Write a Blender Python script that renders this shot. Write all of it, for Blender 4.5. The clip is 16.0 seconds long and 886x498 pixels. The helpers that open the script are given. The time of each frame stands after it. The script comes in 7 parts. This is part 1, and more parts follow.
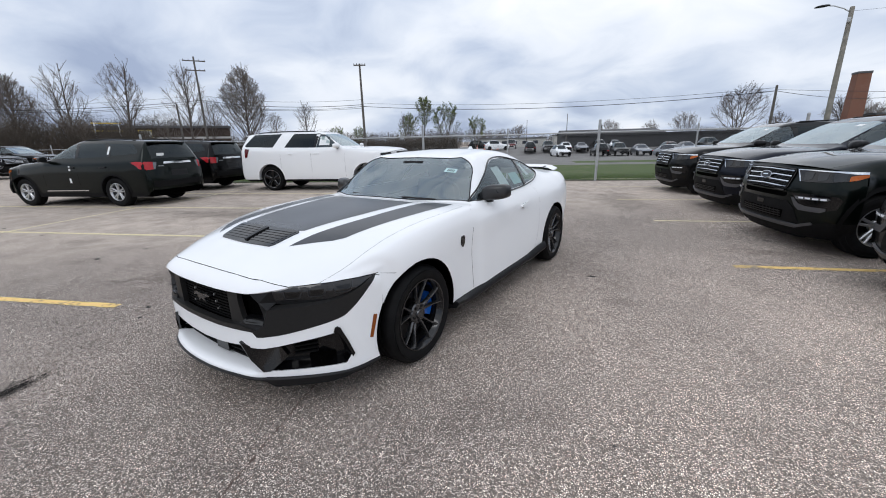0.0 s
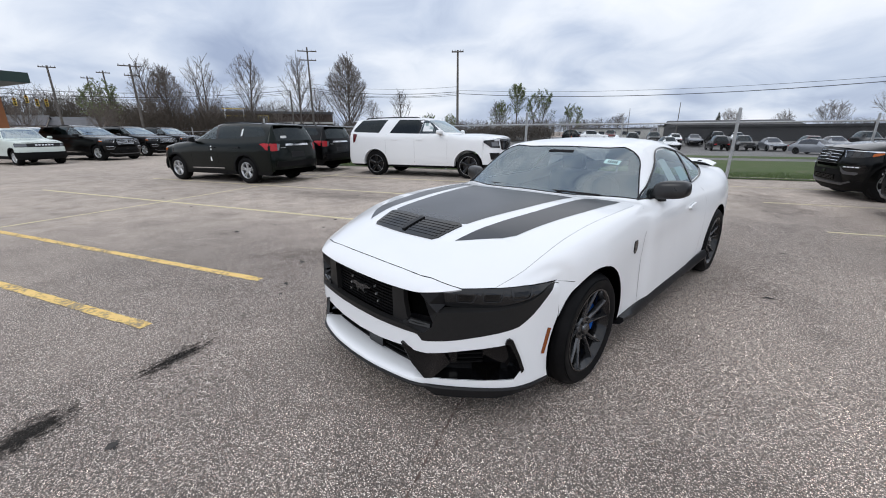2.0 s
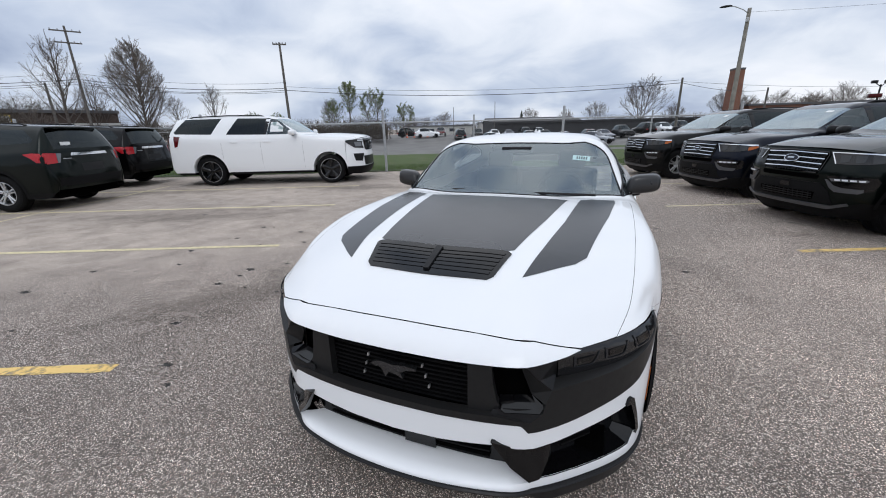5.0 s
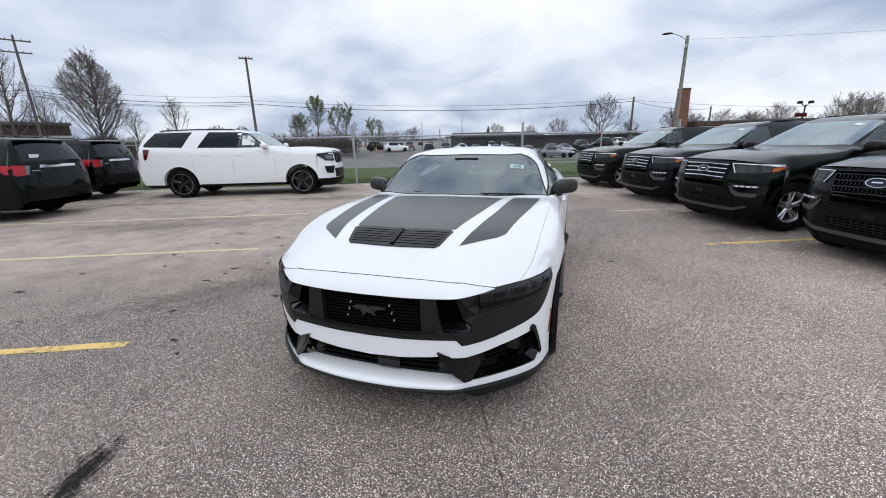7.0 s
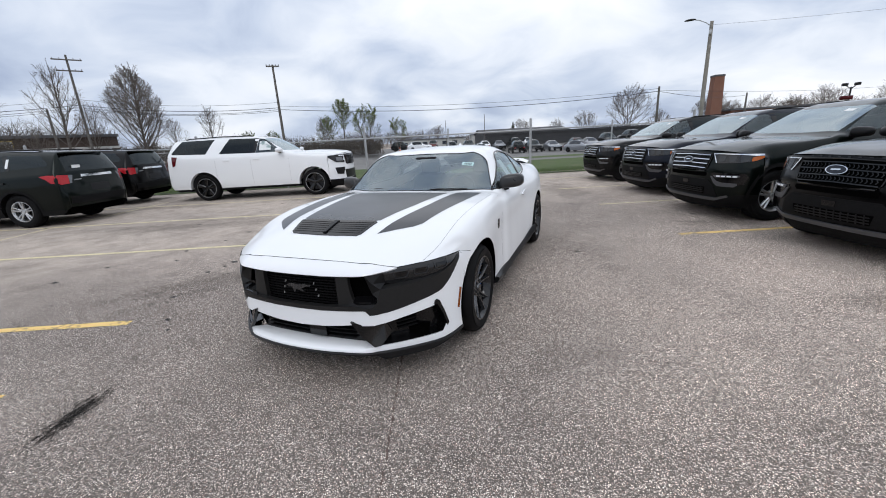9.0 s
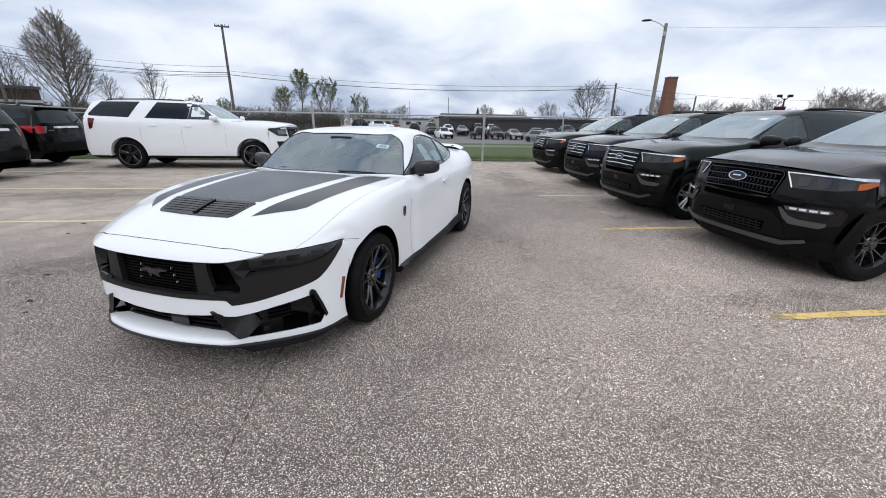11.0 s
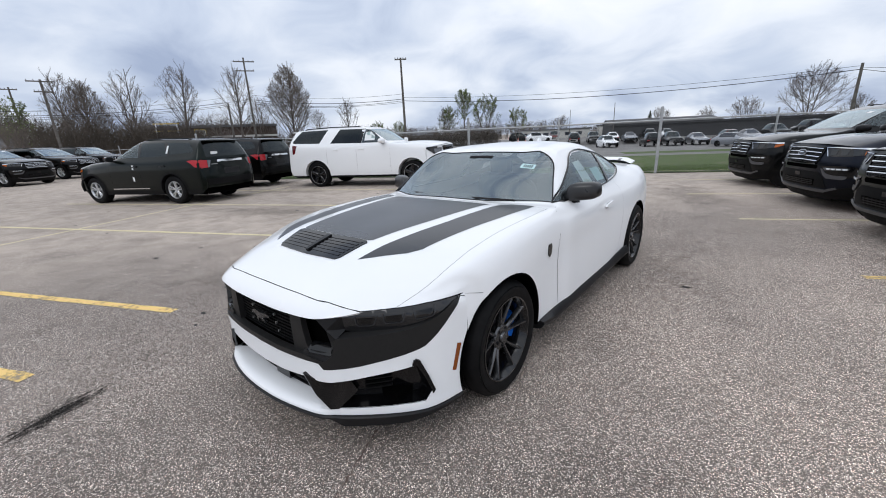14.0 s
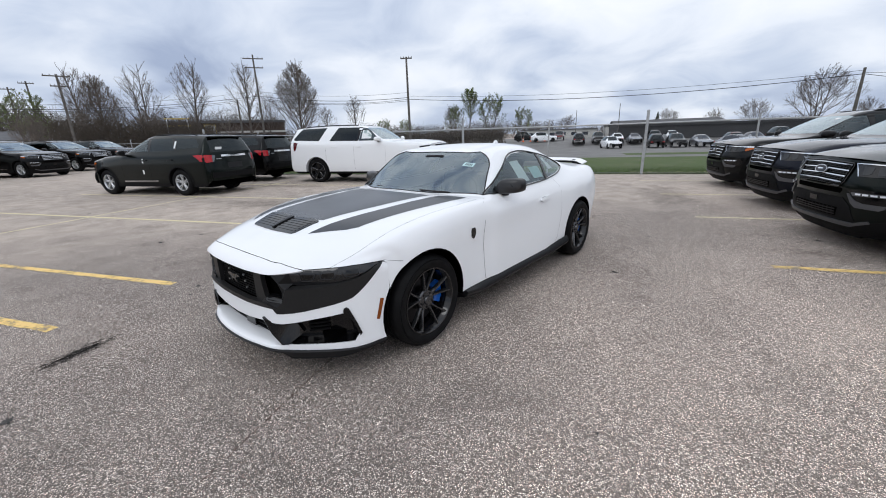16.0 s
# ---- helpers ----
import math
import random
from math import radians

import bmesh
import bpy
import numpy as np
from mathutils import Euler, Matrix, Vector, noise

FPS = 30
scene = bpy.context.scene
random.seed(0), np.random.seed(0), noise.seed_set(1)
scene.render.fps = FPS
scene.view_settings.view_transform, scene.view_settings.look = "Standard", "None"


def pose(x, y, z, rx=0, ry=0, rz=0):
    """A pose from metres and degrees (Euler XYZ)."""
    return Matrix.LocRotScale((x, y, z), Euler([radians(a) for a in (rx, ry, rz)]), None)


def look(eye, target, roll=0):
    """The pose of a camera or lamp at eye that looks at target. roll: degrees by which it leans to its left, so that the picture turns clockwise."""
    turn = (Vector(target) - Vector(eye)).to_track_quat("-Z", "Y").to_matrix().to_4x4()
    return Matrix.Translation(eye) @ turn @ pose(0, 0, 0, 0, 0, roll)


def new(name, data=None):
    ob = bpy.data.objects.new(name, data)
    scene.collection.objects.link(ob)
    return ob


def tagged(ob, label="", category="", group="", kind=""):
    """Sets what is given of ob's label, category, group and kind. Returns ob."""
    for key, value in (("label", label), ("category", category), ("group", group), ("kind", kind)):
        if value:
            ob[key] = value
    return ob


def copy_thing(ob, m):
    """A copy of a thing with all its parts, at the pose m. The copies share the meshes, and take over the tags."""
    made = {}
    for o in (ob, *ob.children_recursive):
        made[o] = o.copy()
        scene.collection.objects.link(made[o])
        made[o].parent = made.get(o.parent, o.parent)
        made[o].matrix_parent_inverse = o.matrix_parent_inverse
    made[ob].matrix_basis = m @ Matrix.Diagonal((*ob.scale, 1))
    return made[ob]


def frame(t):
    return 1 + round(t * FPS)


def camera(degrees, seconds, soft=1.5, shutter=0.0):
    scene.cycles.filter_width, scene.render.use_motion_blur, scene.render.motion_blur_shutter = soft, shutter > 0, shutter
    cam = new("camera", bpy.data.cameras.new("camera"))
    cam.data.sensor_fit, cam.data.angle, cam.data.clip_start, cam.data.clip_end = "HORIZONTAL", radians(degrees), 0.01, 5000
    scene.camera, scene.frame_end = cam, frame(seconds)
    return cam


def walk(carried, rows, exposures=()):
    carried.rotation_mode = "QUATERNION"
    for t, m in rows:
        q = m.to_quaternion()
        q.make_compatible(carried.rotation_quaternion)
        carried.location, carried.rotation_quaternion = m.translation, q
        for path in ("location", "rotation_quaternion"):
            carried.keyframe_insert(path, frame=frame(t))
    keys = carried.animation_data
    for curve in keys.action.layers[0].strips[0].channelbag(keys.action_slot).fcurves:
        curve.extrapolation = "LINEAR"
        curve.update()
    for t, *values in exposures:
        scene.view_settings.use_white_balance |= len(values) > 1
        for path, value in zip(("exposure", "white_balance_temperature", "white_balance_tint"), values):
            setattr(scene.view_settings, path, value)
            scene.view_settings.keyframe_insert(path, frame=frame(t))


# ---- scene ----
import collections
cam = camera(98.3, 16.0, soft=1.0)
PATH = [
    (0, (2.436, -1.895, 1.463), (1.331, -0.316, 0.927), -1.4),
    (0.5, (2.365, -1.918, 1.46), (1.207, -0.374, 0.937), -1.4),
    (1, (2.169, -2.022, 1.49), (0.914, -0.552, 0.976), -0.9),
    (1.5, (2.008, -2.068, 1.483), (0.657, -0.696, 0.943), -0.3),
    (2, (1.826, -2.0, 1.447), (0.423, -0.699, 0.863), -0.3),
    (2.5, (1.586, -1.924, 1.463), (0.206, -0.61, 0.856), -0.1),
    (3, (1.333, -2.005, 1.449), (0.029, -0.623, 0.825), 0.6),
    (3.5, (1.106, -2.091, 1.458), (-0.155, -0.676, 0.819), -0.2),
    (4, (0.883, -2.05, 1.45), (-0.374, -0.631, 0.813), -2.6),
    (4.5, (0.733, -1.987, 1.456), (-0.338, -0.418, 0.831), -2.6),
    (4.7, (0.695, -1.986, 1.448), (-0.154, -0.289, 0.816), -1.0),
    (6.8, (0.966, -2.491, 1.468), (0.35, -0.667, 0.924), -2.1),
    (7, (1.012, -2.577, 1.449), (0.381, -0.758, 0.91), -1.2),
    (7.5, (1.132, -2.713, 1.477), (0.478, -0.897, 0.952), -0.6),
    (8, (1.363, -2.71, 1.466), (0.648, -0.918, 0.942), -2.6),
    (8.2, (1.467, -2.703, 1.448), (0.711, -0.924, 0.932), -3.6),
    (10.3, (2.187, -2.616, 1.465), (1.487, -0.853, 0.832), -1.2),
    (10.5, (2.233, -2.552, 1.465), (1.602, -0.768, 0.819), -0.9),
    (11, (2.203, -2.403, 1.449), (1.632, -0.593, 0.82), 1.0),
    (11.5, (2.02, -2.248, 1.471), (1.337, -0.468, 0.866), 2.5),
    (11.6, (2.014, -2.225, 1.479), (1.287, -0.46, 0.882), 2.1),
    (12, (1.926, -2.143, 1.447), (1.04, -0.461, 0.826), 1.6),
    (12.5, (1.873, -1.897, 1.409), (0.797, -0.342, 0.756), -0.7),
    (13, (1.815, -1.691, 1.388), (0.63, -0.223, 0.724), -2.3),
    (13.5, (1.818, -1.652, 1.386), (0.592, -0.202, 0.755), -2.8),
    (14, (1.963, -1.732, 1.466), (0.709, -0.279, 0.906), -2.6),
    (14.5, (2.139, -1.858, 1.485), (0.843, -0.421, 0.982), -2.0),
    (15, (2.319, -1.888, 1.504), (1.006, -0.467, 0.997), -2.1),
    (15.5, (2.59, -1.821, 1.456), (1.299, -0.393, 0.914), -2.4),
    (16, (2.719, -1.854, 1.483), (1.442, -0.424, 0.916), -1.8),
]
walk(cam, [(t, look(eye, target, roll)) for t, eye, target, roll in PATH],
     exposures=((0, -0.02, 6250, 10), (3, -0.02, 6250, 10), (4, -0.06, 6200, 10), (4.6, -0.11, 6200, 10), (7, -0.05, 6200, 10), (8.2, -0.03, 6250, 10), (10.4, 0.04, 6250, 10), (11.4, 0.05, 6250, 10), (12.4, 0.02, 6250, 10), (16, -0.01, 6250, 10)))

# ---------------------------------------------------------------- world and sun
def sky_world():
    w = bpy.data.worlds.new("sky")
    scene.world = w
    w.use_nodes = True
    nt = w.node_tree
    nt.nodes.clear()
    N, L = nt.nodes.new, nt.links.new

    def math_node(op, a, b=None, c=None):
        n = N("ShaderNodeMath")
        n.operation = op
        for i, v in enumerate((a, b, c)):
            if v is None:
                continue
            if isinstance(v, (int, float)):
                n.inputs[i].default_value = v
            else:
                L(v, n.inputs[i])
        return n.outputs[0]

    co = N("ShaderNodeTexCoord").outputs["Generated"]
    sep = N("ShaderNodeSeparateXYZ")
    L(co, sep.inputs[0])
    up = math_node("MAXIMUM", sep.outputs[2], 0.0)
    den = math_node("ADD", up, 0.34)
    flat = N("ShaderNodeCombineXYZ")
    L(math_node("DIVIDE", sep.outputs[0], den), flat.inputs[0])
    L(math_node("DIVIDE", sep.outputs[1], den), flat.inputs[1])
    flat.inputs[2].default_value = 3.1

    def clouds(scale, detail, rough, distort):
        n = N("ShaderNodeTexNoise")
        n.inputs["Scale"].default_value = scale
        n.inputs["Detail"].default_value = detail
        n.inputs["Roughness"].default_value = rough
        n.inputs["Distortion"].default_value = distort
        L(flat.outputs[0], n.inputs["Vector"])
        return n.outputs["Fac"]

    big, small = clouds(1.0, 3, 0.4, 0.35), clouds(2.6, 6, 0.52, 0.5)
    mixed = math_node("ADD", math_node("MULTIPLY", big, 0.70), math_node("MULTIPLY", small, 0.30))
    # the deck breaks up into wisps overhead
    wisp = math_node("MULTIPLY", math_node("SUBTRACT", clouds(3.6, 4, 0.5, 1.4), 0.5), math_node("MULTIPLY", math_node("MAXIMUM", math_node("SUBTRACT", up, 0.42), 0.0), 1.5))
    mixed = math_node("ADD", mixed, wisp)
    # a heavier bank of cloud beside a thinner one towards the street
    mixed = math_node("ADD", mixed, 0.012)
    for heading, amount in (((-0.82, 0.53, 0.20), -1.25), ((-0.97, 0.15, 0.20), 0.45)):
        near = N("ShaderNodeVectorMath")
        near.operation = "DOT_PRODUCT"
        L(co, near.inputs[0])
        near.inputs[1].default_value = heading
        mixed = math_node("ADD", mixed, math_node("MULTIPLY", math_node("MAXIMUM", math_node("SUBTRACT", near.outputs["Value"], 0.93), 0.0), amount))
    ramp = N("ShaderNodeValToRGB")
    L(mixed, ramp.inputs[0])
    e = ramp.color_ramp.elements
    e[0].position, e[0].color = 0.36, (0.39, 0.455, 0.60, 1)
    e[1].position, e[1].color = 0.62, (1.02, 1.02, 1.045, 1)
    for p, c in ((0.44, (0.60, 0.665, 0.785, 1)), (0.52, (0.84, 0.875, 0.935, 1))):
        x = e.new(p)
        x.color = c
    # the cloud deck is brighter overhead than near the horizon
    lift = math_node("ADD", 1.05, math_node("MULTIPLY", math_node("POWER", up, 1.3), 0.32))
    cloud = N("ShaderNodeBackground")
    L(ramp.outputs[0], cloud.inputs[0])
    L(lift, cloud.inputs[1])
    nishita = N("ShaderNodeTexSky")
    nishita.sky_type = "NISHITA"
    nishita.sun_disc = False
    nishita.sun_elevation, nishita.sun_rotation = radians(48), radians(200)
    clear = N("ShaderNodeBackground")
    L(nishita.outputs[0], clear.inputs[0])
    clear.inputs[1].default_value = 0.05
    mix = N("ShaderNodeMixShader")
    mix.inputs[0].default_value = 0.93
    L(clear.outputs[0], mix.inputs[1])
    L(cloud.outputs[0], mix.inputs[2])
    L(mix.outputs[0], N("ShaderNodeOutputWorld").inputs[0])


sky_world()
sun_data = bpy.data.lights.new("sun", "SUN")
sun_data.energy, sun_data.angle, sun_data.color = 0.6, radians(25), (1.0, 0.97, 0.93)
sun = new("sun", sun_data)
sun.matrix_basis = pose(0, 0, 40, 42, 0, 20)

# ---------------------------------------------------------------- materials
class Mat:
    def __init__(self, name):
        self.m = bpy.data.materials.new(name)
        self.m.use_nodes = True
        self.nt = self.m.node_tree
        self.b = self.nt.nodes["Principled BSDF"]

    def node(self, kind, **inputs):
        n = self.nt.nodes.new(kind)
        for k, v in inputs.items():
            n.inputs[k.replace("_", " ")].default_value = v
        return n

    def link(self, a, b):
        self.nt.links.new(a, b)

    def coords(self):
        return self.node("ShaderNodeTexCoord").outputs["Object"]

    def noise(self, scale, detail=4, rough=0.55, vec=None):
        n = self.node("ShaderNodeTexNoise", Scale=scale, Detail=detail, Roughness=rough)
        self.link(vec or self.coords(), n.inputs["Vector"])
        return n.outputs["Fac"]

    def ramp(self, fac, *stops):
        r = self.node("ShaderNodeValToRGB")
        self.link(fac, r.inputs[0])
        e = r.color_ramp.elements
        while len(e) < len(stops):
            e.new(0.5)
        for el, (p, c) in zip(e, stops):
            el.position = p
            el.color = (*c, 1) if len(c) == 3 else (c[0], c[0], c[0], 1)
        return r.outputs[0]

    def mix(self, fac, a, b, mode="MIX"):
        n = self.nt.nodes.new("ShaderNodeMix")
        n.data_type, n.blend_type = "RGBA", mode
        for v, i in ((fac, 0), (a, 6), (b, 7)):
            if isinstance(v, (int, float)):
                n.inputs[i].default_value = v
            elif isinstance(v, tuple):
                n.inputs[i].default_value = (*v, 1)
            else:
                self.link(v, n.inputs[i])
        return n.outputs[2]

    def bump(self, height, strength, distance=0.01):
        n = self.node("ShaderNodeBump", Strength=strength, Distance=distance)
        self.link(height, n.inputs["Height"])
        self.link(n.outputs[0], self.b.inputs["Normal"])

    def set(self, **k):
        for key, v in k.items():
            i = self.b.inputs[key.replace("_", " ")]
            if isinstance(v, (int, float)):
                i.default_value = v
            elif isinstance(v, tuple):
                i.default_value = (*v, 1)
            else:
                self.link(v, i)
        return self


def plain(name, color, rough=0.5, metal=0.0, grain=0.06, scale=30.0, bump=0.0, coat=0.0, spec=0.5):
    """A surface with slight mottling and uneven gloss."""
    m = Mat(name)
    n = m.noise(scale)
    dark = tuple(c * (1 - grain) for c in color)
    light = tuple(min(1, c * (1 + grain)) for c in color)
    m.set(Base_Color=m.ramp(n, (0.3, dark), (0.7, light)), Metallic=metal, Coat_Weight=coat, Coat_Roughness=0.03, Specular_IOR_Level=spec)
    m.set(Roughness=m.ramp(m.noise(scale * 0.31), (0.3, (max(0.02, rough - 0.05),)), (0.7, (min(1, rough + 0.05),))))
    if bump:
        m.bump(n, bump)
    return m.m


def car_paint(name, color, flake=0.0, rough=0.28, coat=1.0, ior=1.24):
    m = Mat(name)
    dust = m.noise(2.2, 6)
    base = m.mix(m.ramp(dust, (0.5, (0.0,)), (0.85, (0.0025,))), color, (0.32, 0.31, 0.29))
    if flake:
        fl = m.noise(900, 1)
        m.set(Metallic=0.8)
        base = m.mix(m.ramp(fl, (0.5, (0.0,)), (0.75, (flake,))), base, tuple(min(1, c * 2.4 + 0.02) for c in color))
    m.set(Base_Color=base, Coat_Weight=coat, Coat_Roughness=0.03, Coat_IOR=ior, Specular_IOR_Level=0.0)
    m.set(Roughness=m.ramp(dust, (0.35, (rough,)), (0.75, (rough + 0.12,))))
    return m.m


def glass_mat(name, tint, base):
    """Thin sheet glass with a sun-shade coating: see-through with a tint, reflecting base head-on and more at a slant."""
    m = Mat(name)
    nt = m.nt
    clear = m.node("ShaderNodeBsdfTransparent")
    clear.inputs[0].default_value = (*tint, 1)
    gloss = m.node("ShaderNodeBsdfGlossy", Roughness=0.02)
    gloss.inputs[0].default_value = (0.84, 0.95, 1.0, 1)
    fr = m.node("ShaderNodeFresnel", IOR=1.5)
    mx = m.node("ShaderNodeMixShader")
    m.link(m.ramp(fr.outputs[0], (0.03, (base,)), (1.0, (1.0,))), mx.inputs[0])
    m.link(clear.outputs[0], mx.inputs[1])
    m.link(gloss.outputs[0], mx.inputs[2])
    m.link(mx.outputs[0], nt.nodes["Material Output"].inputs[0])
    return m.m


WHITE = car_paint("white_paint", (0.84, 0.85, 0.86), rough=0.3, coat=0.8, ior=1.45)
SUV_WHITE = car_paint("white_suv_paint", (0.82, 0.83, 0.84), rough=0.3, coat=0.8, ior=1.45)
GREEN = car_paint("dark_green_metallic", (0.006, 0.009, 0.008), 0.10)
BLACK = car_paint("black_paint", (0.005, 0.005, 0.0055), 0.06)
NAVY = car_paint("dark_blue_metallic", (0.008, 0.010, 0.017), 0.12)
GREY = car_paint("dark_grey_metallic", (0.010, 0.0105, 0.011), 0.12)
SAGE = car_paint("pale_grey_green_paint", (0.62, 0.68, 0.64))
SILVER_PAINT = car_paint("silver_paint", (0.26, 0.275, 0.30), 0.3)
RED_PAINT = car_paint("dark_red_paint", (0.07, 0.010, 0.011), 0.2)
STRIPE = plain("matt_grey_stripe", (0.042, 0.045, 0.051), 0.30, grain=0.08, scale=3, spec=0.5)
PIANO = plain("gloss_black_plastic", (0.003, 0.003, 0.0035), 0.08, spec=0.42)
PLASTIC = plain("satin_black_plastic", (0.010, 0.010, 0.011), 0.36, grain=0.15, scale=90, spec=0.22)
ROUGH_PLASTIC = plain("grained_black_plastic", (0.008, 0.008, 0.0085), 0.6, grain=0.2, scale=60, bump=0.1, spec=0.08)
# near-black without gloss: the shade of recesses, gaps and undersides put into colour
VOID = plain("recess_shade_black", (0.002, 0.002, 0.002), 0.8, spec=0.0)
RUBBER = plain("tyre_rubber", (0.007, 0.007, 0.0075), 0.6, grain=0.3, scale=14, bump=0.12, spec=0.10)
DARK_ALLOY = plain("dark_tinted_alloy", (0.10, 0.102, 0.107), 0.25, metal=0.9, grain=0.1)
ALLOY = plain("bright_machined_alloy", (0.55, 0.56, 0.57), 0.3, metal=0.85)
BLACK_ALLOY = plain("gloss_black_alloy", (0.006, 0.006, 0.007), 0.15, spec=0.5)
CHROME = plain("chrome", (0.75, 0.76, 0.78), 0.12, metal=1.0)
SILVER = plain("satin_silver_trim", (0.42, 0.43, 0.44), 0.35, metal=0.8)
SILVER_DULL = plain("dull_silver_plastic", (0.10, 0.10, 0.105), 0.45, metal=0.5)
STEEL = plain("brake_disc_steel", (0.045, 0.045, 0.048), 0.42, metal=1.0, scale=50)
BLUE = plain("blue_caliper_paint", (0.01, 0.11, 0.48), 0.25)
AMBER = plain("amber_lens", (0.42, 0.09, 0.004), 0.15)
MARKER = plain("smoked_amber_lens", (0.22, 0.055, 0.008), 0.2)
TAIL_RED = plain("red_tail_lens", (0.40, 0.010, 0.016), 0.1)
TAIL_DARK = plain("dark_red_tail_lens", (0.09, 0.004, 0.006), 0.1)
LENS = plain("clear_lamp_lens", (0.16, 0.165, 0.175), 0.08, metal=0.5)
SMOKED = plain("smoked_lamp_lens", (0.012, 0.012, 0.013), 0.04, spec=0.5)
SMOKED_UNIT = plain("smoked_lamp_reflector", (0.018, 0.019, 0.022), 0.15, spec=0.5)
LAMP_CELL = plain("dark_chrome_lamp_cell", (0.045, 0.047, 0.050), 0.15, metal=0.5)
SURROUND = plain("satin_black_surround", (0.014, 0.0138, 0.014), 0.42, grain=0.1, scale=60, spec=0.28)
CAP = plain("satin_dark_mirror_cap", (0.014, 0.014, 0.015), 0.30, spec=0.5)
HAIRLINE = plain("weathered_crack", (0.12, 0.083, 0.068), 0.9, grain=0.3)
LED = plain("white_lamp_strip", (0.78, 0.80, 0.84), 0.15)
CABIN = plain("dark_cabin_trim", (0.022, 0.022, 0.024), 0.75, grain=0.2, spec=0.1)
SEAT = plain("dark_seat_leather", (0.030, 0.030, 0.033), 0.5, grain=0.2, spec=0.2)
PAPER = plain("white_paper", (0.75, 0.77, 0.77), 0.6)
PAPER_BLUE = plain("pale_teal_paper", (0.48, 0.66, 0.66), 0.6)
INK = plain("grey_print", (0.10, 0.14, 0.15), 0.6)
GRILLE = plain("dull_black_grille", (0.005, 0.005, 0.0055), 0.5, spec=0.08)
BADGE_BLUE = plain("dark_blue_badge", (0.005, 0.008, 0.018), 0.2)
GLASS = glass_mat("windscreen_glass", (0.50, 0.57, 0.58), 0.20)
TINT = glass_mat("dark_privacy_glass", (0.03, 0.033, 0.036), 0.022)
SCREEN = glass_mat("suv_windscreen_glass", (0.40, 0.46, 0.46), 0.36)
SIDE = glass_mat("green_tinted_glass", (0.62, 0.69, 0.67), 0.07)
GALV = plain("galvanised_steel", (0.38, 0.39, 0.40), 0.5, metal=0.35, grain=0.15, scale=12)
WIRE = plain("weathered_fence_wire", (0.17, 0.175, 0.18), 0.6, metal=0.3)
CABLE = plain("black_cable", (0.03, 0.03, 0.035), 0.7)
TIMBER = plain("weathered_pole_timber", (0.115, 0.105, 0.095), 0.9, grain=0.35, scale=5, bump=0.3)
LAMP_TIMBER = plain("grey_timber_lamp_pole", (0.24, 0.225, 0.20), 0.85, grain=0.25, scale=5, bump=0.3)
CERAMIC = plain("grey_insulator", (0.30, 0.31, 0.33), 0.3)
BARK = plain("grey_brown_bark", (0.115, 0.098, 0.085), 0.95, grain=0.4, scale=7, bump=0.4)
TWIG = plain("brown_twigs", (0.16, 0.135, 0.115), 0.95, grain=0.35, scale=3)
BUD = plain("young_green_leaves", (0.15, 0.19, 0.065), 0.7, grain=0.35, scale=3)
BRUSH = plain("grey_brown_brush", (0.082, 0.068, 0.054), 0.95, grain=0.4, scale=2)
EVERGREEN = plain("dark_evergreen", (0.03, 0.045, 0.028), 0.8, grain=0.3, scale=4)
SHED = plain("dark_corrugated_shed", (0.028, 0.028, 0.030), 0.7, grain=0.25, scale=1.5)
SHED_ROOF = plain("grey_roofing", (0.10, 0.10, 0.105), 0.7, grain=0.2, scale=1)
PALE_WALL = plain("pale_render_wall", (0.50, 0.49, 0.46), 0.8, grain=0.12, scale=0.6)
TAN_WALL = plain("orange_tan_wall", (0.26, 0.105, 0.042), 0.8, grain=0.15, scale=1)
DARK_GREEN_TRIM = plain("dark_green_fascia", (0.012, 0.035, 0.030), 0.5)
WINDOW_DARK = plain("dark_window_pane", (0.03, 0.035, 0.045), 0.12)
YELLOW_STEEL = plain("yellow_steel", (0.60, 0.42, 0.03), 0.5)
BROWN_WALL = plain("dark_brown_brick_wall", (0.062, 0.044, 0.036), 0.85, grain=0.2, scale=1.2)
HOUSE_WALL = plain("beige_house_wall", (0.34, 0.30, 0.25), 0.85)
CONE = plain("orange_plastic", (0.75, 0.14, 0.03), 0.5)


def brick_mat():
    m = Mat("red_brown_brick")
    t = m.node("ShaderNodeTexBrick", Scale=1.0, Mortar_Size=0.012, Brick_Width=0.22, Row_Height=0.075)
    sep = m.node("ShaderNodeSeparateXYZ")
    m.link(m.coords(), sep.inputs[0])
    add = m.node("ShaderNodeMath")
    m.link(sep.outputs[0], add.inputs[0])
    m.link(sep.outputs[1], add.inputs[1])
    com = m.node("ShaderNodeCombineXYZ")
    m.link(add.outputs[0], com.inputs[0])
    m.link(sep.outputs[2], com.inputs[1])
    m.link(com.outputs[0], t.inputs["Vector"])
    for i, c in (("Color1", (0.25, 0.09, 0.05)), ("Color2", (0.22, 0.075, 0.042)), ("Mortar", (0.25, 0.19, 0.15))):
        t.inputs[i].default_value = (*c, 1)
    m.set(Base_Color=m.mix(m.noise(0.6), t.outputs[0], (0.16, 0.07, 0.045), "MIX"), Roughness=0.9)
    return m.m


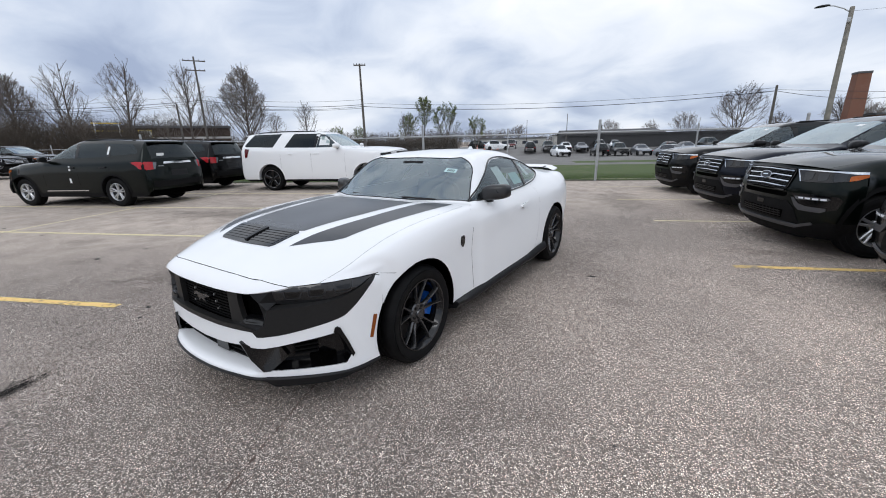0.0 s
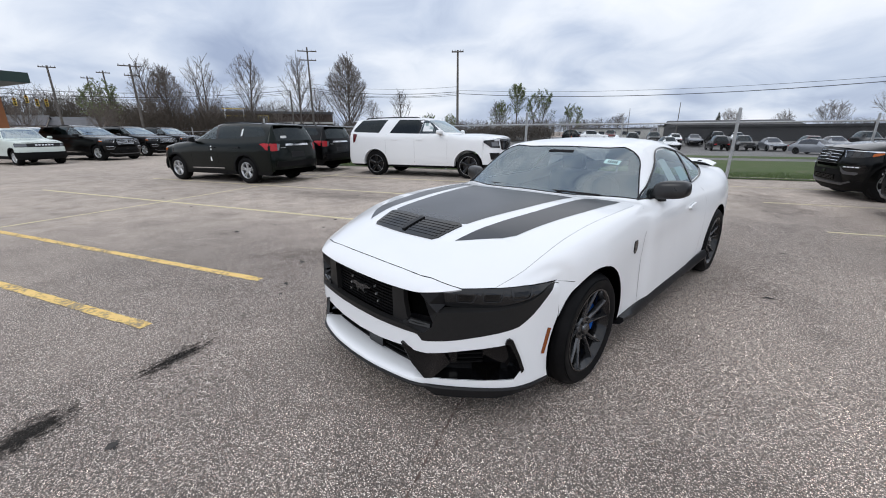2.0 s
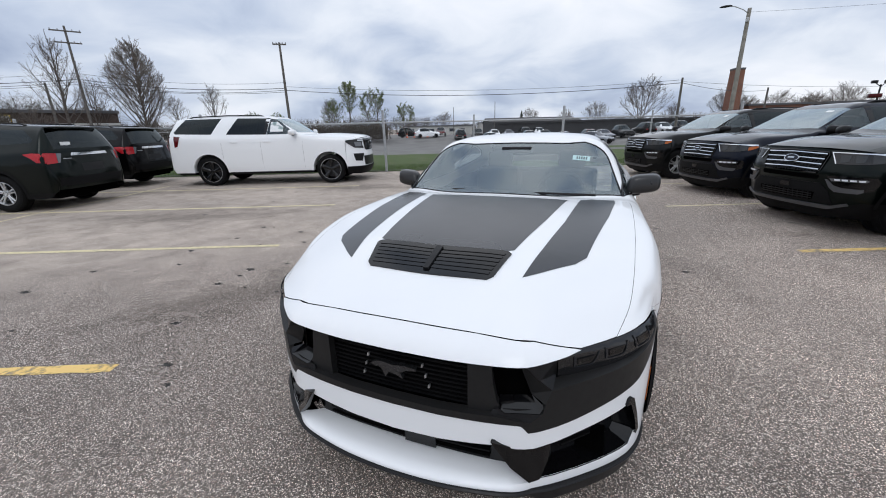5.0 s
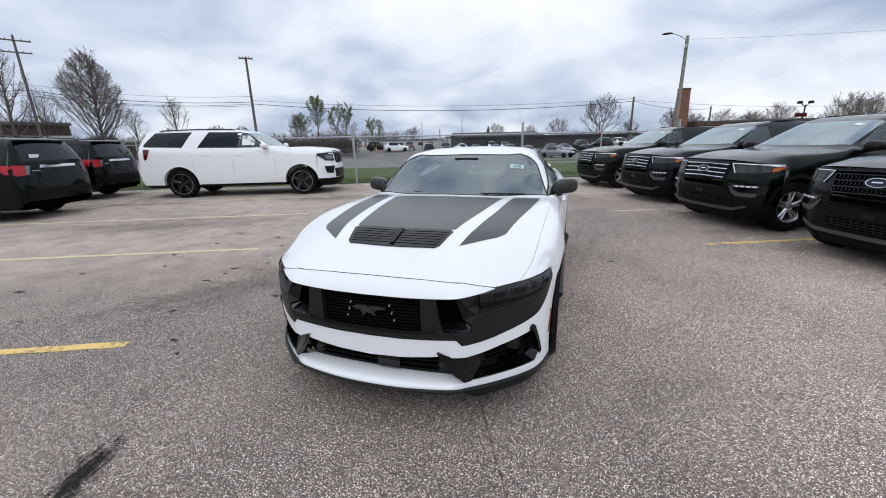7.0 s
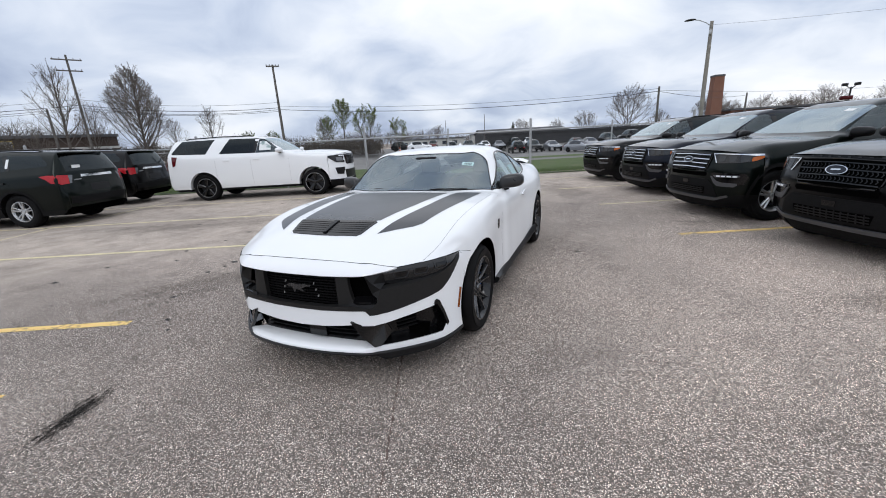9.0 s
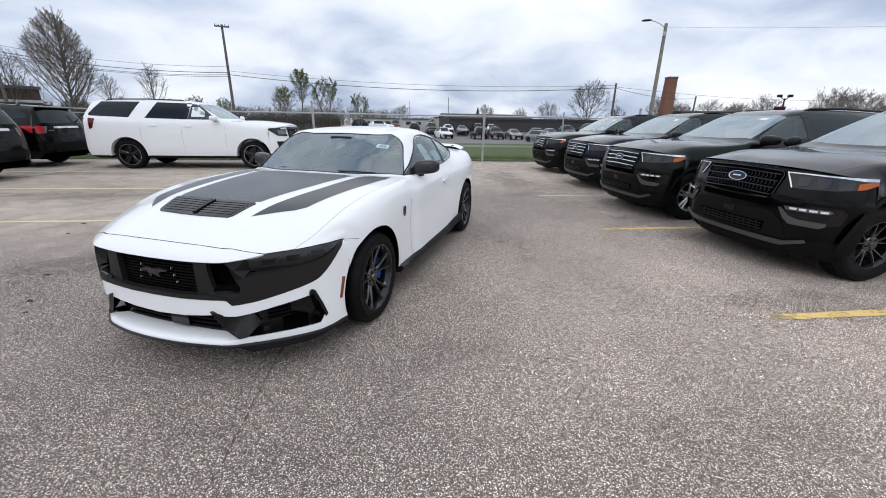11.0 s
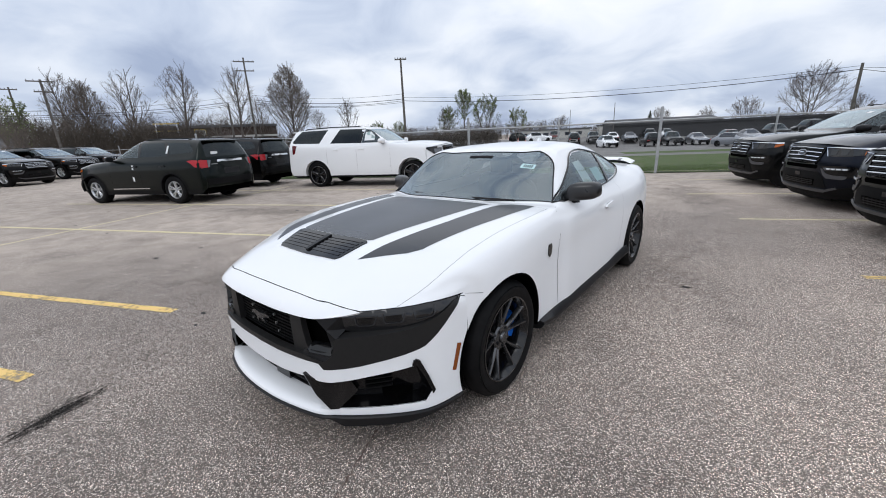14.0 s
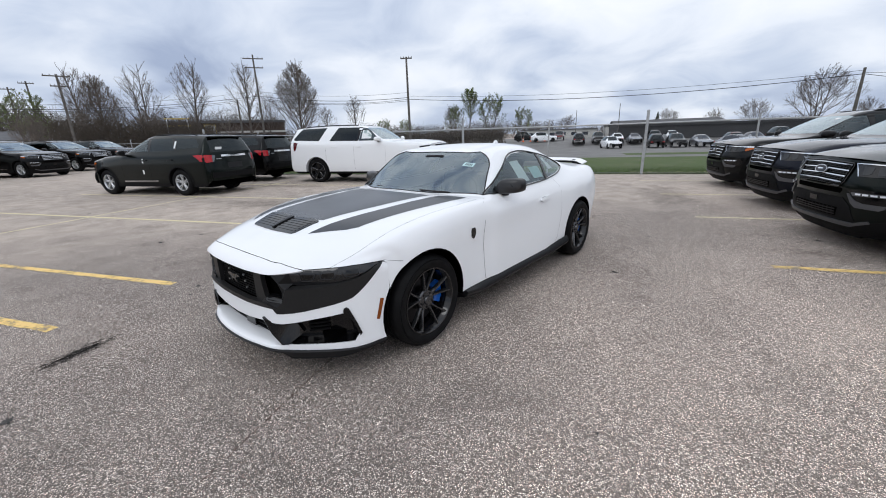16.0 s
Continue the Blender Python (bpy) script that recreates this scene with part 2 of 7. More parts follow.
def asphalt_mat():
    """Worn asphalt: pale and dark aggregate with open gaps, worn lanes, smoother old slab towards the parked rows."""
    m = Mat("worn_asphalt")
    co = m.coords()
    v = m.node("ShaderNodeTexVoronoi", Scale=165.0, Randomness=1.0)
    m.link(co, v.inputs["Vector"])
    sep = m.node("ShaderNodeSeparateColor")
    m.link(v.outputs["Color"], sep.inputs[0])
    stone = m.ramp(sep.outputs[0], (0.0, (0.024, 0.021, 0.019)), (0.30, (0.088, 0.077, 0.069)), (0.60, (0.26, 0.231, 0.209)), (0.84, (0.52, 0.475, 0.44)), (1.0, (0.84, 0.79, 0.74)))
    stone = m.mix(m.ramp(sep.outputs[1], (0.80, (0.0,)), (0.95, (0.45,))), stone, (0.42, 0.27, 0.22))
    v2 = m.node("ShaderNodeTexVoronoi", Scale=72.0, Randomness=1.0)
    m.link(co, v2.inputs["Vector"])
    sep2 = m.node("ShaderNodeSeparateColor")
    m.link(v2.outputs["Color"], sep2.inputs[0])
    # here and there a larger stone
    large = m.mix(1.0, m.ramp(sep2.outputs[0], (0.68, (0.0,)), (0.70, (0.80,))), m.ramp(v2.outputs["Distance"], (0.26, (1.0,)), (0.40, (0.0,))), "MULTIPLY")
    stone = m.mix(large, stone, m.ramp(sep2.outputs[1], (0.0, (0.055, 0.048, 0.044)), (0.5, (0.27, 0.24, 0.22)), (1.0, (0.76, 0.70, 0.66))))
    gapfill = m.ramp(v.outputs["Distance"], (0.34, (0.0,)), (0.60, (1.0,)))
    col = m.mix(gapfill, stone, (0.022, 0.019, 0.017))
    fine = m.noise(300, 2)
    col = m.mix(0.16, col, m.ramp(fine, (0.36, (0.04, 0.035, 0.032)), (0.64, (0.66, 0.59, 0.55))))
    # open aggregate in the near lane, smoother and browner slab towards the parked rows
    sx = m.node("ShaderNodeSeparateXYZ")
    m.link(co, sx.inputs[0])
    lane = m.node("ShaderNodeMath")
    lane.operation = "MULTIPLY_ADD"
    m.link(sx.outputs[0], lane.inputs[0])
    lane.inputs[1].default_value = -0.075
    m.link(m.noise(0.22, 3), lane.inputs[2])
    back = m.node("ShaderNodeMath")
    back.operation, back.use_clamp = "MULTIPLY_ADD", True
    m.link(sx.outputs[1], back.inputs[0])
    back.inputs[1].default_value, back.inputs[2].default_value = 0.085, -0.26
    both = m.node("ShaderNodeMath")
    both.operation = "ADD"
    m.link(lane.outputs[0], both.inputs[0])
    m.link(back.outputs[0], both.inputs[1])
    smooth = m.ramp(both.outputs[0], (0.66, (0.0,)), (0.95, (0.72,)))
    col = m.mix(smooth, col, m.ramp(m.noise(2.6, 7, 0.7), (0.28, (0.192, 0.168, 0.147)), (0.50, (0.266, 0.236, 0.211)), (0.74, (0.34, 0.302, 0.270))))
    # broad wear changes the tone but keeps the grain
    tone = m.mix(m.ramp(m.noise(0.33, 6, 0.6), (0.36, (0.0,)), (0.66, (1.0,))), (1.70, 1.65, 1.585), (2.12, 2.04, 1.94))
    dark = m.ramp(m.noise(1.9, 5, 0.6), (0.52, (1.0,)), (0.78, (0.74,)))
    worn = m.ramp(lane.outputs[0], (0.0, (1.0,)), (0.46, (0.0,)))
    col = m.mix(1.0, col, m.mix(worn, (0.94, 0.94, 0.94), (1.72, 1.67, 1.62)), "MULTIPLY")
    col = m.mix(1.0, m.mix(1.0, col, tone, "MULTIPLY"), dark, "MULTIPLY")
    m.set(Base_Color=col, Roughness=0.88, Specular_IOR_Level=0.2)
    m.bump(v.outputs["Distance"], 0.7, 0.004)
    return m.m


def line_paint():
    m = Mat("worn_yellow_paint")
    n = m.noise(26, 6, 0.7)
    big = m.noise(2.5, 4)
    both = m.node("ShaderNodeMath")
    both.operation = "ADD"
    m.link(n, both.inputs[0])
    m.link(big, both.inputs[1])
    col = m.ramp(both.outputs[0], (0.84, (0.29, 0.24, 0.17)), (0.97, (0.66, 0.45, 0.14)), (1.2, (0.80, 0.56, 0.20)))
    m.set(Base_Color=col, Roughness=0.8)
    m.bump(n, 0.3, 0.004)
    return m.m


def pale_line():
    m = Mat("faded_pale_line")
    n = m.noise(18, 6, 0.7)
    m.set(Base_Color=m.ramp(n, (0.34, (0.44, 0.39, 0.27)), (0.56, (0.72, 0.63, 0.38))), Roughness=0.85)
    return m.m


def grass_ground():
    m = Mat("spring_turf")
    a = m.ramp(m.noise(40, 5), (0.3, (0.040, 0.072, 0.014)), (0.7, (0.092, 0.132, 0.030)))
    col = m.mix(m.ramp(m.noise(0.8, 5), (0.5, (0.0,)), (0.75, (0.6,))), a, (0.16, 0.145, 0.085))
    m.set(Base_Color=col, Roughness=0.95)
    m.bump(m.noise(70, 3), 0.6, 0.05)
    return m.m


def wall_concrete():
    m = Mat("far_lot_paving")
    m.set(Base_Color=m.ramp(m.noise(0.6, 5), (0.3, (0.14, 0.135, 0.13)), (0.7, (0.21, 0.205, 0.195))), Roughness=0.9)
    return m.m


BRICK, ASPHALT, LINE, PALE, TURF, FAR_LOT = brick_mat(), asphalt_mat(), line_paint(), pale_line(), grass_ground(), wall_concrete()
SPOT = plain("dark_spot", (0.045, 0.041, 0.038), 0.85, grain=0.4, scale=25)
BLADE = plain("grass_blades", (0.070, 0.115, 0.024), 0.8, grain=0.4, scale=3)


def soft_stain(name, color, strength, scale):
    """Soaked-in oil: dense in the middle, fading out raggedly; the rest lets the paving show."""
    m = Mat(name)
    co = m.node("ShaderNodeTexCoord").outputs["Generated"]
    mp = m.node("ShaderNodeMapping")
    mp.inputs["Location"].default_value = (-1, -1, 0)
    mp.inputs["Scale"].default_value = (2, 2, 0)
    m.link(co, mp.inputs["Vector"])
    gr = m.nt.nodes.new("ShaderNodeTexGradient")
    gr.gradient_type = "SPHERICAL"
    m.link(mp.outputs[0], gr.inputs["Vector"])
    add = m.node("ShaderNodeMath")
    add.operation = "ADD"
    m.link(gr.outputs["Fac"], add.inputs[0])
    amp = m.node("ShaderNodeMath")
    amp.operation = "MULTIPLY_ADD"
    m.link(m.noise(scale, 8, 0.78), amp.inputs[0])
    amp.inputs[1].default_value, amp.inputs[2].default_value = 3.6, -1.8
    m.link(amp.outputs[0], add.inputs[1])
    fac = m.ramp(add.outputs[0], (0.28, (0.0,)), (0.75, (strength,)))
    clear = m.node("ShaderNodeBsdfTransparent")
    mx = m.node("ShaderNodeMixShader")
    m.set(Base_Color=color, Roughness=0.9, Specular_IOR_Level=0.1)
    m.link(fac, mx.inputs[0])
    m.link(clear.outputs[0], mx.inputs[1])
    m.link(m.b.outputs[0], mx.inputs[2])
    m.link(mx.outputs[0], m.nt.nodes["Material Output"].inputs[0])
    return m.m


OIL = soft_stain("soaked_oil", (0.022, 0.020, 0.018), 0.88, 9)
TRACK = soft_stain("tyre_darkening", (0.070, 0.060, 0.052), 0.20, 5)

# ---------------------------------------------------------------- mesh tools
def part(name, bm, material, parent=None, label="", sharp=35):
    """Links a bmesh as one mesh object under a thing or under a part."""
    bmesh.ops.recalc_face_normals(bm, faces=bm.faces[:]) if sharp >= 0 else None
    me = bpy.data.meshes.new(name)
    bm.to_mesh(me)
    bm.free()
    me.materials.append(material)
    me.shade_smooth()
    me.set_sharp_from_angle(angle=radians(abs(sharp)))
    ob = new(name, me)
    if parent:
        ob.parent = parent
    if label:
        tagged(ob, label)
    return ob


def thing(name, label, category, group="", m=None, kind=""):
    ob = new(name)
    ob.empty_display_size = 0.2
    if m:
        ob.matrix_basis = m
    return tagged(ob, label, category, group, kind)


def box(bm, x0, x1, y0, y1, z0, z1, bevel=0.0):
    r = bmesh.ops.create_cube(bm, size=1.0, matrix=Matrix.Translation(((x0 + x1) / 2, (y0 + y1) / 2, (z0 + z1) / 2)) @ Matrix.Diagonal((x1 - x0, y1 - y0, z1 - z0, 1)))
    if bevel:
        edges = {e for v in r["verts"] for e in v.link_edges}
        bmesh.ops.bevel(bm, geom=list(edges), offset=bevel, segments=2, affect="EDGES", profile=0.5)
    return bm


def newbox(*a, **k):
    return box(bmesh.new(), *a, **k)


def ring(center, axis, r, n, up=None):
    a = Vector(axis).normalized()
    u = (up or (Vector((0, 0, 1)) if abs(a.z) < 0.9 else Vector((1, 0, 0)))).cross(a).normalized()
    w = a.cross(u)
    return [Vector(center) + r * (math.cos(2 * math.pi * i / n) * u + math.sin(2 * math.pi * i / n) * w) for i in range(n)]


def bridge(bm, rows, closed=True, cap=False):
    vs = [[bm.verts.new(p) for p in r] for r in rows]
    for a, b in zip(vs, vs[1:]):
        n = len(a)
        for i in range(n if closed else n - 1):
            j = (i + 1) % n
            try:
                bm.faces.new((a[i], a[j], b[j], b[i]))
            except ValueError:
                pass
    if cap:
        for r in (vs[0], vs[-1]):
            bm.faces.new(r)
    return vs


def tube(bm, pts, radii, n=6, cap=True):
    pts = [Vector(p) for p in pts]
    if isinstance(radii, (int, float)):
        radii = [radii] * len(pts)
    rows = []
    for i, p in enumerate(pts):
        d = pts[min(i + 1, len(pts) - 1)] - pts[max(i - 1, 0)]
        rows.append(ring(p, d, radii[i], n))
    bridge(bm, rows, cap=cap)
    return bm


def lathe(bm, profile, n, axis="x"):
    """Turns (radius, along) pairs round an axis through the origin."""
    rows = []
    for r, h in profile:
        row = []
        for i in range(n):
            a = 2 * math.pi * i / n
            c, s = r * math.cos(a), r * math.sin(a)
            row.append(Vector((h, c, s)) if axis == "x" else Vector((c, s, h)))
        rows.append(row)
    bridge(bm, rows)
    return bm


def prism(bm, poly, fn0, fn1):
    """A solid between two images of a 2D outline."""
    a = [bm.verts.new(fn0(*p)) for p in poly]
    b = [bm.verts.new(fn1(*p)) for p in poly]
    n = len(poly)
    bm.faces.new(a)
    bm.faces.new(b[::-1])
    for i in range(n):
        bm.faces.new((a[i], a[(i + 1) % n], b[(i + 1) % n], b[i]))
    return bm


def catmull(p, n):
    """A smooth line through points, n steps to each span."""
    p = [Vector(q) for q in p]
    q = [2 * p[0] - p[1]] + p + [2 * p[-1] - p[-2]]
    out = []
    for i in range(1, len(q) - 2):
        a, b, c, d = q[i - 1:i + 3]
        lb = max((c - b).length, 1e-6)
        m0 = (c - a) * lb / max((b - a).length + lb, 1e-6)
        m1 = (d - b) * lb / max((d - c).length + lb, 1e-6)
        for k in range(n):
            t = k / n
            t2, t3 = t * t, t * t * t
            out.append((2 * t3 - 3 * t2 + 1) * b + (t3 - 2 * t2 + t) * m0 + (3 * t2 - 2 * t3) * c + (t3 - t2) * m1)
    out.append(p[-1])
    return out


def net(stations, nu, nv):
    """Refines a control net (stations along the body, points round the half section)."""
    across = [catmull(s, nv) for s in stations]
    cols = [catmull([r[j] for r in across], nu) for j in range(len(across[0]))]
    return [[cols[j][i] for j in range(len(cols))] for i in range(len(cols[0]))]


def cells(grid, keep, mirror=True, cap_rear=False):
    """A bmesh of those cells of a half grid for which keep(i, j) holds, and of their mirror images."""
    bm = bmesh.new()
    for sgn in ((1, -1) if mirror else (1,)):
        vs = {}

        def vert(i, j):
            if (i, j) not in vs:
                p = grid[i][j]
                vs[i, j] = bm.verts.new((sgn * p.x, p.y, p.z))
            return vs[i, j]

        for i in range(len(grid) - 1):
            for j in range(len(grid[0]) - 1):
                if keep(i, j):
                    q = [vert(i, j), vert(i + 1, j), vert(i + 1, j + 1), vert(i, j + 1)]
                    bm.faces.new(q if sgn > 0 else q[::-1])
    bmesh.ops.remove_doubles(bm, verts=bm.verts[:], dist=0.0004)
    return bm


def take(bm, inside):
    """Moves the faces whose centre satisfies inside() into a bmesh of their own."""
    chosen = [f for f in bm.faces if inside(f.calc_center_median())]
    out = bmesh.new()
    vs = {}
    for f in chosen:
        for v in f.verts:
            if v not in vs:
                vs[v] = out.verts.new(v.co)
        out.faces.new([vs[v] for v in f.verts])
    bmesh.ops.delete(bm, geom=chosen, context="FACES")
    return out


def slice_by(bm, poly, axes, where):
    """Cuts the faces in reach along each side of a 2D outline that stands across two axes (0, 1, 2)."""
    a, b = axes
    for p, q in zip(poly, poly[1:] + poly[:1]):
        no = Vector((0, 0, 0))
        no[a], no[b] = q[1] - p[1], p[0] - q[0]
        if no.length < 1e-7:
            continue
        co = Vector((0, 0, 0))
        co[a], co[b] = p
        fs = [f for f in bm.faces if where(f.calc_center_median())]
        geom = list({x for f in fs for x in (*f.verts, *f.edges)}) + fs
        bmesh.ops.bisect_plane(bm, geom=geom, dist=1e-5, plane_co=co, plane_no=no)


def inside_poly(poly, x, y):
    c = False
    for (x0, y0), (x1, y1) in zip(poly, poly[1:] + poly[:1]):
        if (y0 > y) != (y1 > y) and x < (x1 - x0) * (y - y0) / (y1 - y0) + x0:
            c = not c
    return c


def gap(bm, width=0.0022):
    """Draws a panel's border back, which leaves a joint between neighbours."""
    r = bmesh.ops.inset_region(bm, faces=bm.faces[:], thickness=width, use_boundary=True, use_even_offset=False)
    bmesh.ops.delete(bm, geom=r["faces"], context="FACES")
    return bm


def solid(bm, depth):
    """Turns a sheet's border inwards, against its normals."""
    bm.normal_update()
    edge = [e for e in bm.edges if e.is_boundary]
    normal = {v: v.normal.copy() for e in edge for v in e.verts}
    r = bmesh.ops.extrude_edge_only(bm, edges=edge)
    old = {tuple(round(c, 6) for c in v.co): n for v, n in normal.items()}
    for g in r["geom"]:
        if isinstance(g, bmesh.types.BMVert):
            g.co -= depth * old.get(tuple(round(c, 6) for c in g.co), Vector((0, 0, 0)))
    return bm


def sheet(poly, step):
    """A flat, finely divided sheet within a 2D outline, at z = 0."""
    bm = bmesh.new()
    vs = [bm.verts.new((x, y, 0)) for x, y in poly]
    es = [bm.edges.new((vs[i], vs[(i + 1) % len(vs)])) for i in range(len(vs))]
    bmesh.ops.triangle_fill(bm, use_beauty=True, edges=es)
    for k in (0, 1):
        lo, hi = min(p[k] for p in poly), max(p[k] for p in poly)
        n = max(1, math.ceil((hi - lo) / step))
        for i in range(1, n):
            co, no = Vector((0, 0, 0)), Vector((0, 0, 0))
            co[k], no[k] = lo + (hi - lo) * i / n, 1
            bmesh.ops.bisect_plane(bm, geom=bm.verts[:] + bm.edges[:] + bm.faces[:], dist=1e-5, plane_co=co, plane_no=no)
    return bm


def mapped(poly, fn, step=0.05, depth=0.0):
    """A sheet carried onto a surface by fn(a, b) -> (place, normal); depth gives it thickness."""
    bm = sheet(poly, step)
    keep = {}
    for v in bm.verts:
        p, n = fn(v.co.x, v.co.y)
        v.co = p
        keep[v] = n
    bm.normal_update()
    if sum(f.normal.dot(keep[f.verts[0]]) for f in bm.faces) < 0:
        bmesh.ops.reverse_faces(bm, faces=bm.faces[:])
    if depth:
        solid(bm, depth)
    return bm


class Skin:
    """A surface that outlines are projected onto."""

    def __init__(self, *meshes):
        from mathutils.bvhtree import BVHTree
        vs, fs = [], []
        for bm in meshes:
            k = len(vs)
            bm.verts.ensure_lookup_table()
            bm.verts.index_update()
            vs += [v.co.copy() for v in bm.verts]
            fs += [[v.index + k for v in f.verts] for f in bm.faces]
        self.tree = BVHTree.FromPolygons(vs, fs)

    def drop(self, axis, side, lift):
        """fn for mapped(): outlines across the other two axes fall onto the skin along the axis, from that side."""
        a, b = [k for k in (0, 1, 2) if k != axis]
        way = Vector((0, 0, 0))
        way[axis] = -side

        def fn(x, y):
            o = Vector((0, 0, 0))
            o[a], o[b], o[axis] = x, y, 6 * side
            hit, n, _, _ = self.tree.ray_cast(o, way)
            if hit is None:
                hit, n, _, _ = self.tree.find_nearest(Vector([o[k] if k != axis else 0.8 * side for k in (0, 1, 2)]))
            if n.dot(way) > 0:
                n = -n
            return hit + lift * n, n
        return fn


class Nose:
    """The front of a car: a plan curve, and how far the face stands out at each height."""

    def __init__(self, plan, reach):
        self.line = catmull([(x, y, 0) for x, y in plan], 10)
        self.s = [0.0]
        for p, q in zip(self.line, self.line[1:]):
            self.s.append(self.s[-1] + (q - p).length)
        self.end = self.s[-1]
        self.z = [z for z, _ in reach]
        self.q = [q for _, q in reach]

    def at(self, a, z, lift=0.0):
        sgn = -1 if a < 0 else 1
        a = min(abs(a), self.end)
        k = max(0, min(len(self.s) - 2, int(np.searchsorted(self.s, a)) - 1))
        f = (a - self.s[k]) / max(self.s[k + 1] - self.s[k], 1e-9)
        p = self.line[k].lerp(self.line[k + 1], f)
        d = (self.line[min(k + 2, len(self.line) - 1)] - self.line[max(k - 1, 0)]).normalized()
        if k == 0:
            d = Vector((1, 0, 0)).lerp(d, min(1, a / 0.1)).normalized()
        n = Vector((d.y, -d.x, 0))
        q = float(np.interp(z, self.z, self.q)) + lift
        p = p + n * q
        return Vector((sgn * p.x, p.y, z)), Vector((sgn * n.x, n.y, 0.1)).normalized()

    def fn(self, lift=0.0):
        return lambda a, z: self.at(a, z, lift)

# ---------------------------------------------------------------- ground
# The lot's own axes: u along the parking lines, v along the rows.
LOT = radians(24.5)
U, V = Vector((math.cos(LOT), math.sin(LOT), 0)), Vector((-math.sin(LOT), math.cos(LOT), 0))


def lot(u, v, z=0.0):
    return U * u + V * v + Vector((0, 0, z))


def lot_pose(u, v, turn=0.0, z=0.0):
    p = lot(u, v, z)
    return pose(p.x, p.y, p.z, 0, 0, math.degrees(LOT) + turn)


US = [-2500, -60, -14, -12, -10, -8, 7.5, 22, 24, 26, 28, 30, 120, 2500]
VS = [-2500, 12.05, 14, 16, 18, 20, 24.8, 34.5, 37.5, 41.0, 60, 62, 64, 66, 110, 2500]


def fall(u, v):
    """The far lot lies in a shallow hollow behind the fence."""
    step = lambda x, a, b: min(1, max(0, (x - a) / (b - a)))
    return -.80 * step(u, -14, -8) * step(u, 30, 22) * step(v, 12.05, 24.8) * step(v, 66, 60)


def spread(name, material, u0, u1, v0, v1, lift, label, category):
    """A sheet of ground that follows the fall of the land."""
    bm = bmesh.new()
    rows = [[lot(u, v, fall(u, v) + lift) for u in US if u0 <= u <= u1] for v in VS if v0 <= v <= v1]
    bridge(bm, rows, closed=False)
    bmesh.ops.recalc_face_normals(bm, faces=bm.faces[:])
    bmesh.ops.triangulate(bm, faces=bm.faces[:])
    if sum(f.normal.z for f in bm.faces) < 0:
        bmesh.ops.reverse_faces(bm, faces=bm.faces[:])
    return tagged(part(name, bm, material, None, label), label, category, "", "structure")


spread("ground", ASPHALT, -2500, 2500, -2500, 2500, 0, "worn grey asphalt lot with exposed pale aggregate", "ground")
spread("grass_verge", TURF, -14, 120, 12.05, 34.5, .02, "short spring turf strip behind the fence", "grass")
spread("grass_verge", TURF, 7.5, 120, 37.5, 41.0, .02, "narrow turf strip beyond the gravel path", "grass")
spread("far_road", FAR_LOT, -60, 120, 34.5, 110, .012, "pale worn paving of the lot beyond the verge", "road")


def painted_line(u0, u1, v, width, material, rng):
    """A hand-painted stripe with slightly wandering edges."""
    bm = bmesh.new()
    n = max(2, int(abs(u1 - u0) / 0.12))
    rows = []
    for i in range(n + 1):
        u = u0 + (u1 - u0) * i / n
        w = width / 2
        rows.append([lot(u, v - w + rng.uniform(-0.006, 0.006), 0.004), lot(u, v + w + rng.uniform(-0.006, 0.006), 0.004)])
    bridge(bm, rows, closed=False)
    return tagged(part("parking_line", bm, material, None, "", 60), "worn yellow painted parking line on asphalt", "marking", "parking lines", "structure")


line_rng = random.Random(5)
for k in range(-2, 5):
    painted_line(3.97, 9.6, 2.00 + 2.68 * k, 0.09 if k < 1 else 0.07, LINE if k < 1 else PALE, line_rng)
for v0, u1 in ((-0.98, -2.36), (0.10, -2.33), (2.86, -2.32), (5.72, -2.28), (8.5, -2.3)):
    painted_line(-13.2, u1, v0, 0.09, LINE if v0 < 2 else PALE, line_rng)


def seam(points, width, label, name, material):
    """A crack or joint in the paving: a ragged ribbon."""
    rng = random.Random(len(points) * 7 + int(abs(points[0][0]) * 10))
    line = catmull([(*p, 0) for p in points], 14)
    rows = []
    for i, p in enumerate(line):
        d = (line[min(i + 1, len(line) - 1)] - line[max(i - 1, 0)]).normalized()
        n = Vector((-d.y, d.x, 0))
        j = n * rng.uniform(-0.35, 0.35) * min(width, 0.02)
        w = width * (max(0.10, rng.uniform(-0.3, 1.0)) if width < 0.05 else rng.uniform(0.5, 1.0)) / 2
        rows.append([p + j - n * w + Vector((0, 0, 0.003)), p + j + n * w + Vector((0, 0, 0.003))])
    bm = bmesh.new()
    bridge(bm, rows, closed=False)
    return tagged(part(name, bm, material), label, "crack" if "crack" in name else "joint", "", "structure")


seam([(0.50, -0.55), (0.61, -0.80), (0.72, -1.05), (0.85, -1.35), (0.98, -1.65), (1.16, -2.07), (1.4, -2.6)], 0.016, "thin dark crack in the asphalt", "asphalt_crack", HAIRLINE)
seam([tuple(lot(u, v).xy) for u, v in ((-8.1, -4), (-8.2, -2), (-8.15, 0), (-8.12, 2.2), (-8.2, 4), (-8.25, 5.6), (-8.15, 7.4), (-8.1, 9.5))], 0.09, "pale weathered joint across the slab", "slab_joint", PALE)


